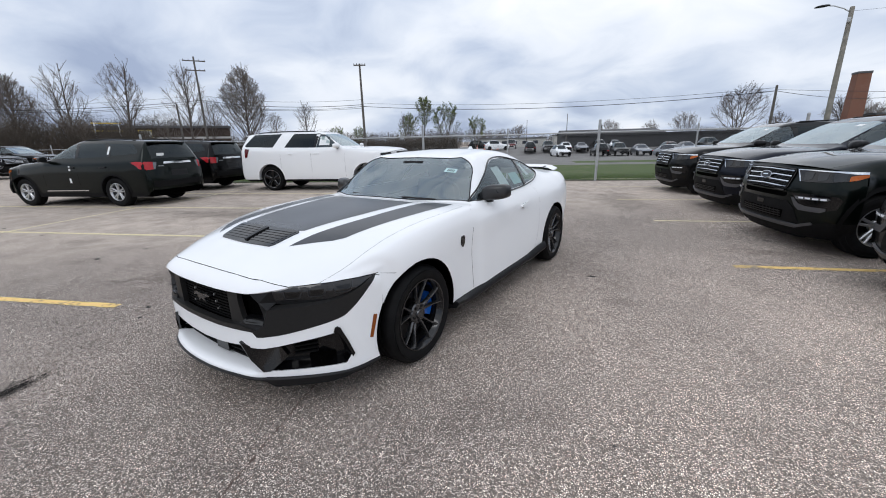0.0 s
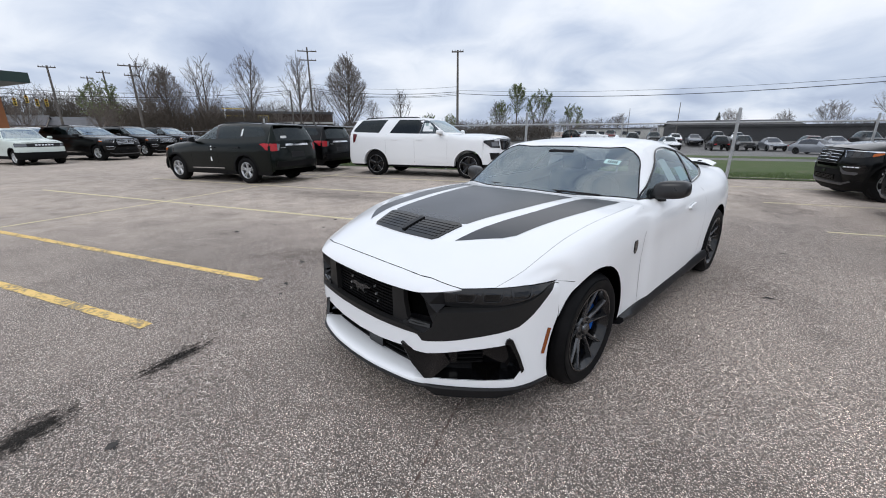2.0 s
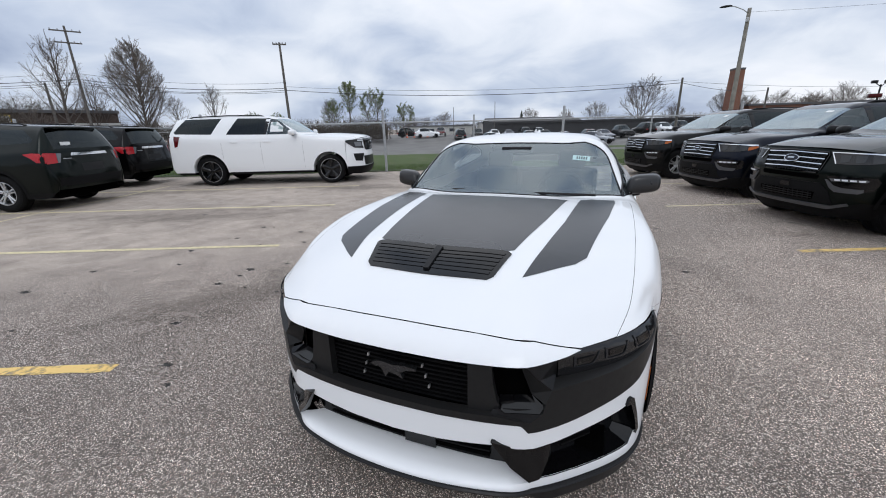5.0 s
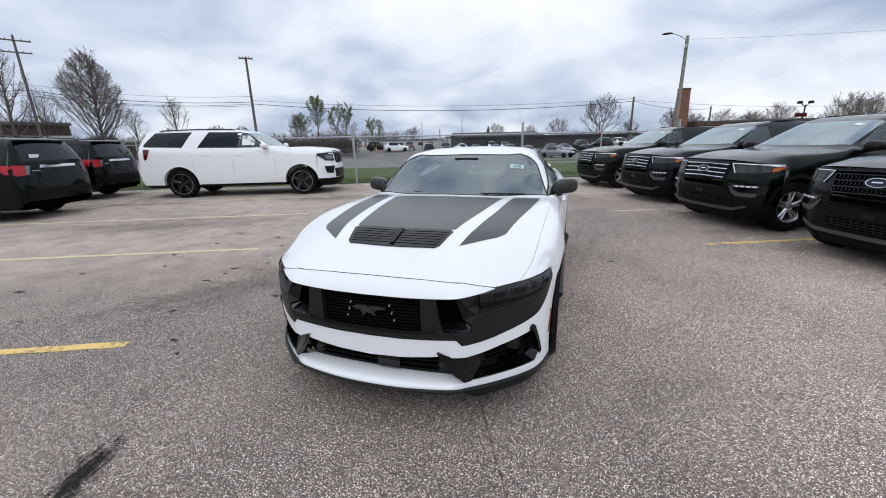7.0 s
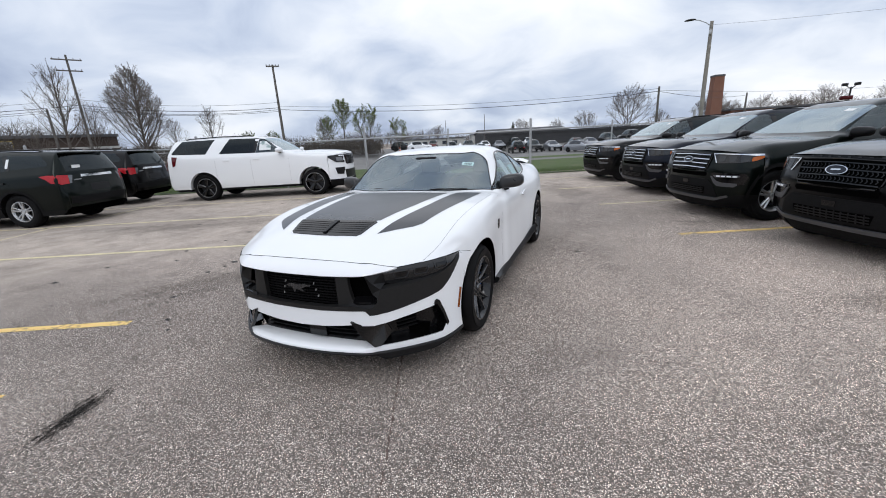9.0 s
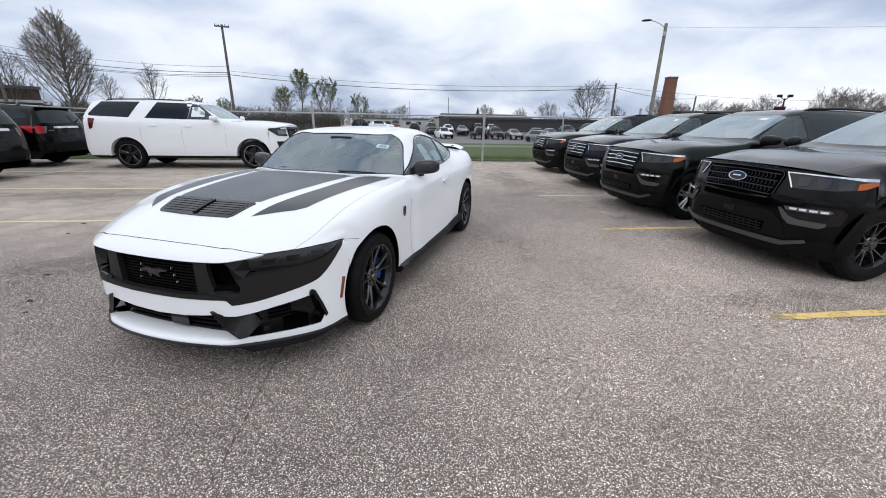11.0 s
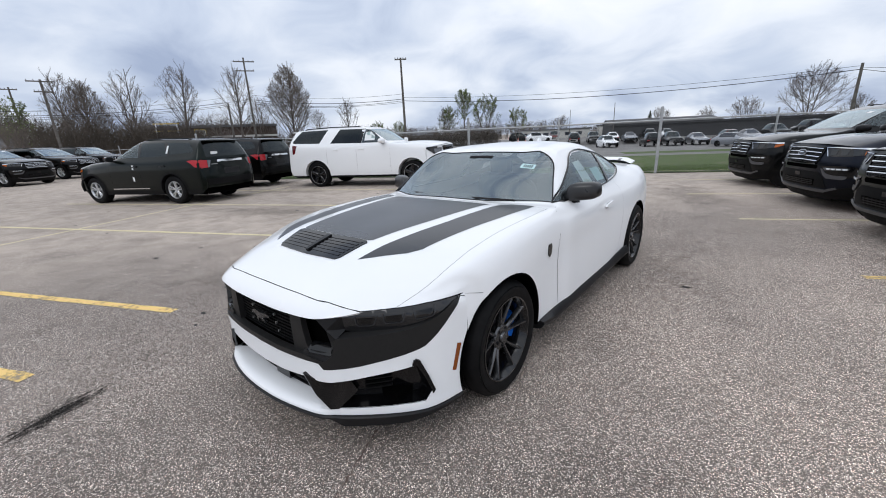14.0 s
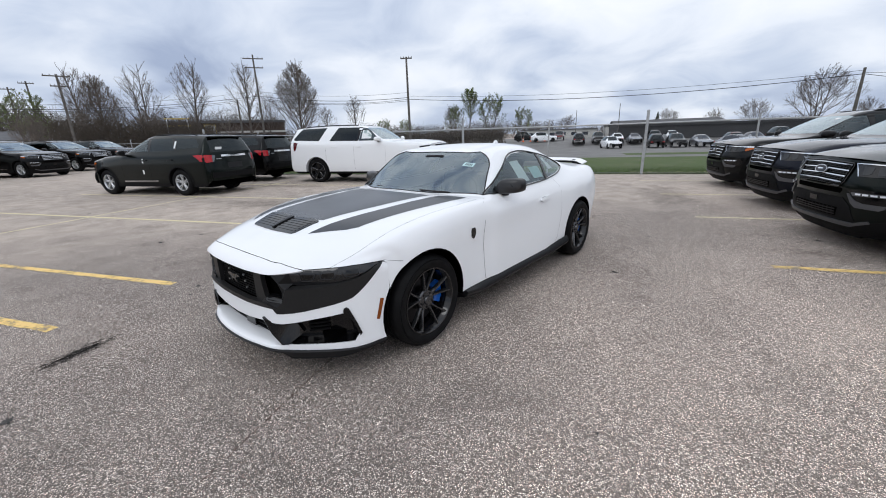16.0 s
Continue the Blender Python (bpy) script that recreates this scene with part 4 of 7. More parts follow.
def coupe_front(car, nose, rim_z):
    """Bumper, grille, lamps, intakes and splitter, outlined along the nose (metres from the middle, height)."""
    end = nose.end
    both = lambda poly: [(-a, *r) for a, *r in poly][::-1]
    whole = lambda half: half + [(-a, z) for a, z in half[::-1] if a > 0]
    lerp = lambda x, xs, ys: float(np.interp(x, xs, ys))

    def plate(corners, depth):
        """A facet through (along, height, lift) corners, with thickness behind it."""
        b = bmesh.new()
        b.faces.new([b.verts.new(nose.at(*c)[0]) for c in corners])
        b.normal_update()
        f = b.faces[:][0]
        if f.normal.y > 0:
            bmesh.ops.reverse_faces(b, faces=[f])
        bmesh.ops.triangulate(b, faces=b.faces[:])
        return solid(b, depth)

    def strip(rows):
        b = bmesh.new()
        bridge(b, [[nose.at(*c)[0] for c in r] for r in rows], closed=False)
        return b

    # black sheet behind everything, its colour standing in for the shade in there
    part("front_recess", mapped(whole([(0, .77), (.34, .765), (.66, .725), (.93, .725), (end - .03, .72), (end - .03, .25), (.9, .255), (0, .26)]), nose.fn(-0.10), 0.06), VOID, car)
    # white header that rolls from the bonnet's edge down to the grille
    top = [(a, rim_z(a) - .0015) for a in (0, .1, .2, .3, .4, .47, .53, .58, .63, .67)]
    part("nose_header", mapped(whole(top + [(.688, .742), (.60, .732), (.52, .725), (.48, .722), (.36, .718), (.20, .714), (0, .713)]), nose.fn(), 0.03, 0.012), WHITE, car, "", 60)
    # white bumper bar with the wings that rise behind the lamps
    rise = [(.455, .503), (.468, .501), (.495, .475), (.53, .475), (.60, .481), (.67, .491), (.78, .513), (.87, .532), (.93, .547), (.968, .560), (1.005, .586), (1.04, .613), (1.08, .648), (1.12, .684), (1.16, .718), (1.19, .740)]
    bar = [(0, .486), (.18, .488), (.33, .496), *rise, (end, .741), (end, .56), (end - .030, .50), (end - .049, .45), (end - .061, .40), (end - .067, .335), (end - .061, .27), (end - .051, .228), (1.12, .230), (1.02, .225), (.955, .221), (.955, .266), (.99, .315), (.968, .395), (.925, .487), (.905, .463),
           (.80, .446), (.70, .431), (.60, .414), (.52, .404), (.46, .406), (.38, .409), (.31, .399), (.18, .384), (0, .376)]
    part("front_bumper", mapped(whole(bar), nose.fn(), 0.035, 0.014), WHITE, car, "", 50)
    # white lower lip: a shelf between the blades that turns into an upright edge below the corner intakes
    reach = lambda k: .062 * max(0, 1 - (k / .52) ** 2)
    lip_z = lambda k: lerp(k, (0, .3, .5, .95, 1.15, end), (.243, .240, .230, .221, .230, .229))
    rows = []
    for i in range(97):
        a = (-1 + 2 * i / 96) * .956
        k = abs(a)
        w = lerp(k, (.43, .51), (0, 1))
        zi, ri = .262 + .005 * w, -.085 * (1 - w) - .004 * w
        zo, ro = lip_z(k), reach(k)
        rows.append([(a, zi - .03, ri - .02), (a, zi, ri), (a, zi + (zo + .026 - zi) * .6, ri + (ro - ri) * .6), (a, zo + .022 * (1 - w) + .034 * w, ro - .010 * (1 - w)), (a, zo + .010, ro + .001), (a, zo, ro), (a, zo - .006, ro - .05)])
    part("lower_lip", strip(rows), WHITE, car, "", 50)
    # splitter: thin under the lip, with deeper plates at its corners, rising to the wheels
    rows = []
    for i in range(121):
        a = (end - .05) * (i / 60 - 1)
        k = abs(a)
        ro = reach(k) + lerp(k, (0, .5, .56, .95, end), (.012, .012, .020, .016, .004))
        zt = lip_z(k) - .001
        zb = zt - lerp(k, (0, .50, .56, .86, 1.0, end), (.020, .022, .056, .054, .032, .032))
        rows.append([(a, zt, ro - .09), (a, zt, ro - .006), (a, zt - .005, ro), (a, zb + .004, ro - .006), (a, zb, ro - .012), (a, zb, ro - .09)])
    part("splitter", strip(rows), PLASTIC, car, "satin black front splitter", 30)

    shelf = [(.573, .628), (.69, .635), (.80, .641), (.88, .648), (.96, .665), (1.03, .686), (1.10, .714), (1.15, .730)]
    shelf_z = lambda a: lerp(a, [p[0] for p in shelf], [p[1] for p in shelf])
    deep = lambda a: -.042 * min(1, max(0, (1.10 - a) / .45))
    for sgn in (1, -1):
        f = (lambda p: p) if sgn > 0 else both
        # lower face of the lamp surround
        band = shelf + [(1.19, .7405)] + [(a, z - .0035) for a, z in rise[::-1]][:-2] + [(.472, .500), (.50, .512), (.545, .545), (.552, .575)]
        hl = part("headlamp_surround", mapped(f(band), nose.fn(0.001), 0.04, 0.02), SURROUND, car, "satin black lamp surround", 40)
        # ledge between that face and the lens
        part("lamp_ledge", strip([[(sgn * a, z, .001), (sgn * (a + .015), z + .006, deep(a) * .5), (sgn * (a + .03), z + .012, deep(a) - .002)] for a, z in [(a, shelf_z(a)) for a in np.linspace(.573, 1.15, 24).tolist()]]), SURROUND, hl)
        # cheek between grille duct and lens
        part("lamp_cheek", plate(f([(.482, .7215, -.004), (.60, .731, -.012), (.612, .655, -.044), (.573, .628, .001), (.530, .668, -.006)]), .01), PLASTIC, hl, "", 30)
        part("duct_wall", plate(f([(.482, .7215, -.004), (.530, .668, -.006), (.573, .628, .001), (.552, .575, .001), (.520, .590, -.050), (.462, .715, -.060)]), .01), SURROUND, hl, "", 30)
        # lens, set back at its inner end and flush at its tip
        def lens_fn(lift, s=sgn):
            def fn(a, z):
                k = abs(a)
                low = min(1, max(0, (rim_z(k) - z) / max(.02, rim_z(k) - shelf_z(k))))
                return nose.at(a, z, lift + deep(k) * (.25 + .75 * low))
            return fn
        lens_top = [(a, rim_z(a) - .004) for a in (.60, .64, .688, .74, .80, .85, .90, .95, 1.0, 1.05, 1.10, 1.14)]
        lens_top[0] = (.60, .731)
        lens = lens_top + [(1.185, .741)] + [(a, shelf_z(a) + .008) for a in (1.13, 1.09, 1.05, 1.0, .96, .90, .84, .78, .72, .66)] + [(.612, .650)]
        part("headlamp", mapped(f(lens), lens_fn(0.0), 0.03, 0.02), SMOKED, hl, "smoked dark headlamp lens", 50)
        for a0, a1, z0 in ((.66, .765, .700), (.785, .895, .708), (.925, 1.04, .717)):
            u_shape = [(a0, z0 + .022), (a0 + .004, z0 - .018), (a0 + .014, z0 - .028), (a1 - .030, z0 - .027), (a1 - .018, z0 - .020), (a1, z0 + .024), (a1 - .007, z0 + .024), (a1 - .024, z0 - .015), (a1 - .033, z0 - .021), (a0 + .017, z0 - .022), (a0 + .010, z0 - .015), (a0 + .006, z0 + .022)]
            part("lamp_guide", mapped(f(u_shape), lens_fn(0.004), 0.05, 0.003), SMOKED_UNIT, hl)
            part("lamp_unit", mapped(f([(a0 + .016, z0 + .012), (a0 + .020, z0 - .012), (a1 - .034, z0 - .012), (a1 - .020, z0 + .014)]), lens_fn(0.003), 0.05, 0.002), PIANO, hl)
        # panel beside the mesh and the duct next to it
        part("duct_frame", mapped(f([(.285, .716), (.365, .718), (.372, .640), (.385, .575), (.40, .548), (.545, .548), (.50, .513), (.472, .501), (.33, .497), (.285, .515)]), nose.fn(-0.022), 0.05, 0.03), SURROUND, car)
        # the duct's dark depth is a sheet coloured as shade
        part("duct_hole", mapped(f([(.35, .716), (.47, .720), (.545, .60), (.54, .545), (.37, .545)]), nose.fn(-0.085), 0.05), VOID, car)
        part("duct_ramp", plate(f([(.392, .572, -.060), (.530, .575, -.060), (.552, .562, -.008), (.535, .540, -.004), (.415, .540, -.012), (.395, .552, -.016)]), .012), PIANO, car, "", 30)
        part("duct_lip", plate(f([(.395, .551, -.014), (.415, .539, -.010), (.535, .539, -.002), (.548, .545, -.001), (.50, .512, 0), (.36, .520, -.004), (.375, .545, -.016)]), .012), PLASTIC, car, "", 30)
        # corner intake with its gloss fin and blade
        part("intake_back", mapped(f([(.375, .418), (.46, .406), (.60, .414), (.80, .446), (.905, .465), (.925, .495), (.97, .395), (.998, .318), (.955, .264), (.64, .262), (.50, .262), (.44, .33)]), nose.fn(-0.075), 0.05), PIANO, car)
        part("intake_roof", strip([[(sgn * a, z, 0), (sgn * a, z - .010, -.074)] for a, z in ((.46, .406), (.52, .404), (.60, .414), (.70, .431), (.80, .446), (.905, .463))]), PIANO, car)
        part("intake_floor", strip([[(sgn * a, .2675, .002), (sgn * a, .2655, -.006), (sgn * a, .285, -.074)] for a in (.505, .60, .70, .80, .90, .955)]), PIANO, car)
        part("intake_side", strip([[(sgn * a, z, 0), (sgn * (a - .03), z, -.074)] for a, z in ((.925, .490), (.968, .395), (.99, .315), (.955, .266))]), PIANO, car)
        for k in range(4):
            z = .335 + .024 * k
            part("intake_slat", mapped(f([(.665, z), (.80, z + .010), (.80, z + .001), (.665, z - .009)]), nose.fn(-0.056), 0.06, 0.014), GRILLE, car)
        part("intake_fin", mapped(f([(.900, .470), (.908, .494), (.922, .500), (.938, .490), (.975, .402), (1.004, .318), (.990, .300), (.985, .318), (.958, .395), (.922, .468)]), nose.fn(0.010), 0.04, 0.035), PIANO, car, "gloss black intake fin", 40)
        part("intake_blade", plate(f([(.372, .432, .014), (.384, .432, .016), (.455, .407, -.004), (.585, .402, -.052), (.630, .322, -.056), (.545, .266, .004), (.505, .264, .008), (.44, .332, .010)]), .02), PIANO, car, "gloss black intake blade", 30)
        # side marker and the joint between bumper and fender
        part("side_marker", mapped(f([(1.107, .378), (1.127, .372), (1.167, .503), (1.144, .512)]), nose.fn(0.004), 0.05, 0.008), MARKER, car, "amber side marker lamp")
    for sgn in (1, -1):
        part("bumper_joint", mapped([(sgn * a, z) for a, z in ((1.188, .742), (end - .002, .7315), (end - .002, .7285), (1.188, .738))], nose.fn(.0015), .05), PLASTIC, car)
    part("grille_sill", mapped(whole([(0, .516), (.18, .517), (.33, .526), (.40, .530), (.50, .514), (.471, .502), (.455, .5045), (.33, .4975), (.18, .4895), (0, .4875)]), nose.fn(0.003), 0.05, 0.04), SURROUND, car, "", 50)
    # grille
    # backing sheet and posts are blackened to stand for shade behind the bars
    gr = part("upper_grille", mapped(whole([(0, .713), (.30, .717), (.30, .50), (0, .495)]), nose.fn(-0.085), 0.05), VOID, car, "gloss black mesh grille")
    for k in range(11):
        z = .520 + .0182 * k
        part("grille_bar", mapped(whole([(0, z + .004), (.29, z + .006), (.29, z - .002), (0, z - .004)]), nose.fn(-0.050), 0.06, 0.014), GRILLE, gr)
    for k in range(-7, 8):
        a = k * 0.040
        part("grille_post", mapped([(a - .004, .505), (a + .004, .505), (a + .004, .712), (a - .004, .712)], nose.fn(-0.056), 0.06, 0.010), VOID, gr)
    # the emblem stays a plain long plate on a bar
    part("emblem", mapped([(-.092, .628), (-.07, .640), (-.045, .644), (0, .638), (.05, .644), (.095, .640), (.095, .632), (.055, .625), (.030, .613), (.042, .588), (.012, .602), (-.015, .606), (-.032, .582), (-.042, .608), (-.058, .622), (-.07, .616)], nose.fn(-0.018), 0.05, 0.02), DARK_ALLOY, gr)
    for k in range(3):
        for sgn in (1, -1):
            a, z = sgn * (.136 - .012 * k), .568 + .040 * k
            part("stud", mapped([(a - .004, z - .009), (a + .003, z - .005), (a + .004, z + .008), (a - .003, z + .005)], nose.fn(-0.034), 0.05, 0.010), ALLOY, gr)
    part("lower_grille", mapped(whole([(0, .384), (.31, .404), (.40, .412), (.47, .30), (.43, .262), (0, .258)]), nose.fn(-0.080), 0.05), PIANO, car, "gloss black lower grille")
    for z in (.285, .312, .339, .366):
        part("lower_grille_bar", mapped(whole([(0, z + .004), (.36, z + .008), (.36, z), (0, z - .005)]), nose.fn(-0.062), 0.06, 0.014), GRILLE, car)
    part("sensor", mapped([(.02, .285), (.15, .287), (.15, .372), (.02, .370)], nose.fn(-0.045), 0.06, 0.03), PIANO, car)


def coupe_details(car, skin):
    for sgn in (1, -1):
        fn = skin.drop(0, sgn, 0.004)
        # sill blade
        b = bmesh.new()
        rows = []
        for k in range(19):
            y = 0.36 + 1.80 * k / 18
            flare = 0.045 * max(0, (k - 12) / 6) ** 2
            lift = 0.03 * max(0, 1 - k / 2) + 0.05 * max(0, (k - 15) / 3)
            rows.append([Vector((sgn * x, y, z)) for x, z in ((.90, .292), (.936 + flare, .288 + .06 * max(0, (k - 14) / 4)), (.962 + flare, .255 + lift), (.965 + flare, .235 + lift), (.945 + flare, .205 + lift), (.80, .20))])
        bridge(b, rows, cap=True)
        part("sill_trim", b, PLASTIC, car, "satin black sill trim", 30)
        # inner arches
        for yc, r in ((-0.062, 0.402), (2.56, 0.398)):
            b = bmesh.new()
            rows = []
            for k in range(25):
                a = radians(-9 + 198 * k / 24)
                p = Vector((0, yc + r * math.cos(a), 0.335 + r * math.sin(a)))
                xo = abs(fn(p.y, max(p.z, 0.22))[0].x) - 0.002
                q = Vector((0, yc + (r - 0.012) * math.cos(a), 0.335 + (r - 0.012) * math.sin(a)))
                rows.append([Vector((sgn * xo, p.y, p.z)), Vector((sgn * (xo - 0.004), q.y, q.z)), Vector((sgn * (xo - 0.03), p.y, p.z)), Vector((sgn * 0.55, p.y, p.z))])
            bridge(b, rows, closed=False)
            part("wheel_arch_liner", b, VOID, car)
        # door shut lines
        for line in ([(0.665, 0.30), (0.645, 0.45), (0.635, 0.60), (0.643, 0.70), (0.665, 0.80), (0.70, 0.945), (0.77, 0.965)], [(2.0, 1.0), (2.05, 0.92), (2.06, 0.86), (2.05, 0.70), (2.04, 0.60), (1.97, 0.36), (1.93, 0.31)]):
            wide = .0020 if line[0][0] < 1 else .0010
            part("door_joint", mapped([(y - wide, z) for y, z in line] + [(y + wide, z) for y, z in line[::-1]], skin.drop(0, sgn, 0.0015), 0.2), PLASTIC, car)
        part("fender_joint", mapped([(-.402, .7315), (-.30, .716), (-.22, .700), (-.22, .697), (-.30, .713), (-.402, .7285)], skin.drop(0, sgn, .0015), .2), PLASTIC, car)
        # mirror
        b = bmesh.new()
        bmesh.ops.create_uvsphere(b, u_segments=22, v_segments=14, radius=1)
        for v in b.verts:
            x, y, z = v.co
            x, y, z = (math.copysign(abs(c) ** 0.52, c) for c in (x, y, z))
            if y > 0.3:
                y = 0.3
            v.co = Vector((sgn * (.925 + .112 * x * (1 - .13 * z) + .012 * z), 1.04 + .085 * y * (1 - .12 * z) + .035 * (x + 1), 1.040 + .066 * z * (1 - 0.06 * x) + 0.008 * x))
        mir = part("mirror", b, CAP, car, "satin dark grey door mirror", 50)
        b = bmesh.new()
        tube(b, [(sgn * .80, 1.03, .962), (sgn * .86, 1.045, .972), (sgn * .90, 1.055, .985)], [.026, .024, .03], 8)
        part("mirror_arm", b, PLASTIC, mir)
        # handle
        part("door_handle", mapped([(1.61, .826), (1.64, .840), (1.77, .852), (1.80, .845), (1.78, .824), (1.65, .809)], skin.drop(0, sgn, 0.022), 0.04, 0.02), WHITE, car)
        part("handle_recess", mapped([(1.645, .806), (1.75, .814), (1.75, .852), (1.655, .844)], skin.drop(0, sgn, 0.002), 0.04), PLASTIC, car)
        # round shield on the fender
        part("fender_badge", mapped([(.465, .778), (.505, .778), (.515, .758), (.512, .718), (.492, .693), (.477, .693), (.457, .715), (.455, .758)], skin.drop(0, sgn, 0.006), 0.03, 0.006), PIANO, car, "small black fender badge")
        # wheels
        for yc, w, rim, side in ((-.040, .262, .246, "f"), (2.605, .275, .246, "r")):
            x = 0.800 if side == "f" else 0.822
            tyre = wheel_part("wheel", car, (sgn * x, yc, 0.340), 0.340, rim, w, "dark", sgn)
            part("brake_caliper", caliper_mesh(rim, w / 2, sgn), BLUE, tyre, "blue painted brake caliper")
        # stickers inside the side glass
        if sgn > 0:
            part("window_sticker", mapped([(1.42, 1.03), (1.59, 1.03), (1.54, 1.23), (1.39, 1.225)], skin.drop(0, sgn, -0.006), 0.08), PAPER, car, "white price sheet behind the side glass")
            part("quarter_sticker", mapped([(2.06, 1.10), (2.16, 1.10), (2.09, 1.22), (2.035, 1.22)], skin.drop(0, sgn, -0.006), 0.08), PAPER, car, "white paper strip behind the quarter glass")
            part("window_notice", mapped([(1.68, 1.04), (1.86, 1.04), (1.85, 1.15), (1.66, 1.15)], skin.drop(0, sgn, -0.006), 0.08), PAPER_BLUE, car, "pale printed notice behind the side glass")
    # stock sticker on the windscreen, its number kept as bars
    front = skin.drop(1, -1, 0.002)
    part("windscreen_label", mapped([(.435, 1.207), (.555, 1.197), (.557, 1.226), (.437, 1.236)], front, 0.05), PAPER_BLUE, car, "white paper label on the windscreen")
    for k in range(5):
        x = .462 + .016 * k
        part("label_print", mapped([(x, 1.211 - .0013 * k), (x + .010, 1.210 - .0013 * k), (x + .010, 1.227 - .0013 * k), (x, 1.228 - .0013 * k)], skin.drop(1, -1, 0.0035), 0.05), INK, car)
    # aerial
    b = bmesh.new()
    prism(b, [(2.10, 1.358), (2.17, 1.410), (2.20, 1.410), (2.23, 1.35)], lambda y, z: Vector((-.012 * (1.43 - z) / .05, y, z)), lambda y, z: Vector((.012 * (1.43 - z) / .05, y, z)))
    part("roof_aerial", b, WHITE, car)
    # rear wing
    b = bmesh.new()
    rows = []
    for k in range(17):
        x = -.70 + 1.40 * k / 16
        e = abs(x) / .70
        yy = 3.34 - .10 * e ** 2
        zz = 1.106 - .040 * max(0, e - .84) / .16
        rows.append([Vector((x, yy - .05, zz - .004)), Vector((x, yy - .02, zz + .008)), Vector((x, yy + .09, zz + .022)), Vector((x, yy + .10, zz + .012)), Vector((x, yy, zz - .006))])
    bridge(b, rows, cap=True)
    part("rear_wing", b, WHITE, car, "slim white rear wing", 40)
    b = bmesh.new()
    bridge(b, [[Vector((x, y0 + dy, z0 + dz)) for dy, dz in ((-.035, -.012), (.082, .004), (.075, -.026), (-.02, -.034))]
               for x, y0, z0 in [(-.66 + 1.32 * k / 12, 3.34 - .10 * (abs(-.66 + 1.32 * k / 12) / .70) ** 2, 1.106 - .04 * max(0, abs(-.66 + 1.32 * k / 12) / .70 - .84) / .16) for k in range(13)]], cap=True)
    part("wing_underside", b, PLASTIC, car, "black lower face of the wing", 40)
    for x in (-.55, .55):
        part("wing_post", newbox(x - .02, x + .02, 3.24, 3.36, 1.03, 1.115, bevel=.006), PLASTIC, car)
    # wipers and cowl
    for x0, x1, y0 in ((-.62, -.05, .66), (.05, .62, .62)):
        b = bmesh.new()
        tube(b, [(x0, y0 + .03 + .14 * abs(x0), 1.008), ((x0 + x1) / 2, y0 - .03, 1.022), (x1, y0 - .03, 1.022)], .008, 6)
        part("wiper", b, PLASTIC, car)
    # cabin
    b = newbox(-.70, .70, .72, 1.02, .62, .97, bevel=.04)
    part("dashboard", b, CABIN, car)
    b = newbox(-.86, .86, .6, 3.0, .22, .30)
    part("cabin_floor", b, CABIN, car)
    for x in (-.36, .36):
        b = newbox(x - .24, x + .24, 1.35, 1.88, .45, .62, bevel=.05)
        box(b, x - .23, x + .23, 1.84, 2.04, .55, 1.06, bevel=.07)
        box(b, x - .13, x + .13, 1.93, 2.05, 1.04, 1.22, bevel=.05)
        part("front_seat", b, SEAT, car)
    part("rear_seat", newbox(-.6, .6, 2.3, 2.75, .5, .98, bevel=.08), SEAT, car)
    b = bmesh.new()
    pts = [Vector((.36 + .18 * math.cos(a), 1.10 + .07 * math.sin(a), .93 + .17 * math.sin(a))) for a in [2 * math.pi * k / 24 for k in range(25)]]
    tube(b, pts, .016, 6, cap=False)
    part("steering_wheel", b, CABIN, car)
    b = newbox(-.12, .12, 1.10, 1.20, 1.245, 1.295, bevel=.015)
    part("rear_view_mirror", b, CABIN, car)
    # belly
    # plain filler box; the darkness beneath the car is put into its colour
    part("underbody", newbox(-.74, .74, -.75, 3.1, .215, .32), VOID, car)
    b = newbox(-.60, .60, 3.25, 3.46, .3, .9, bevel=.05)
    part("rear_panel", b, PLASTIC, car)


coupe()

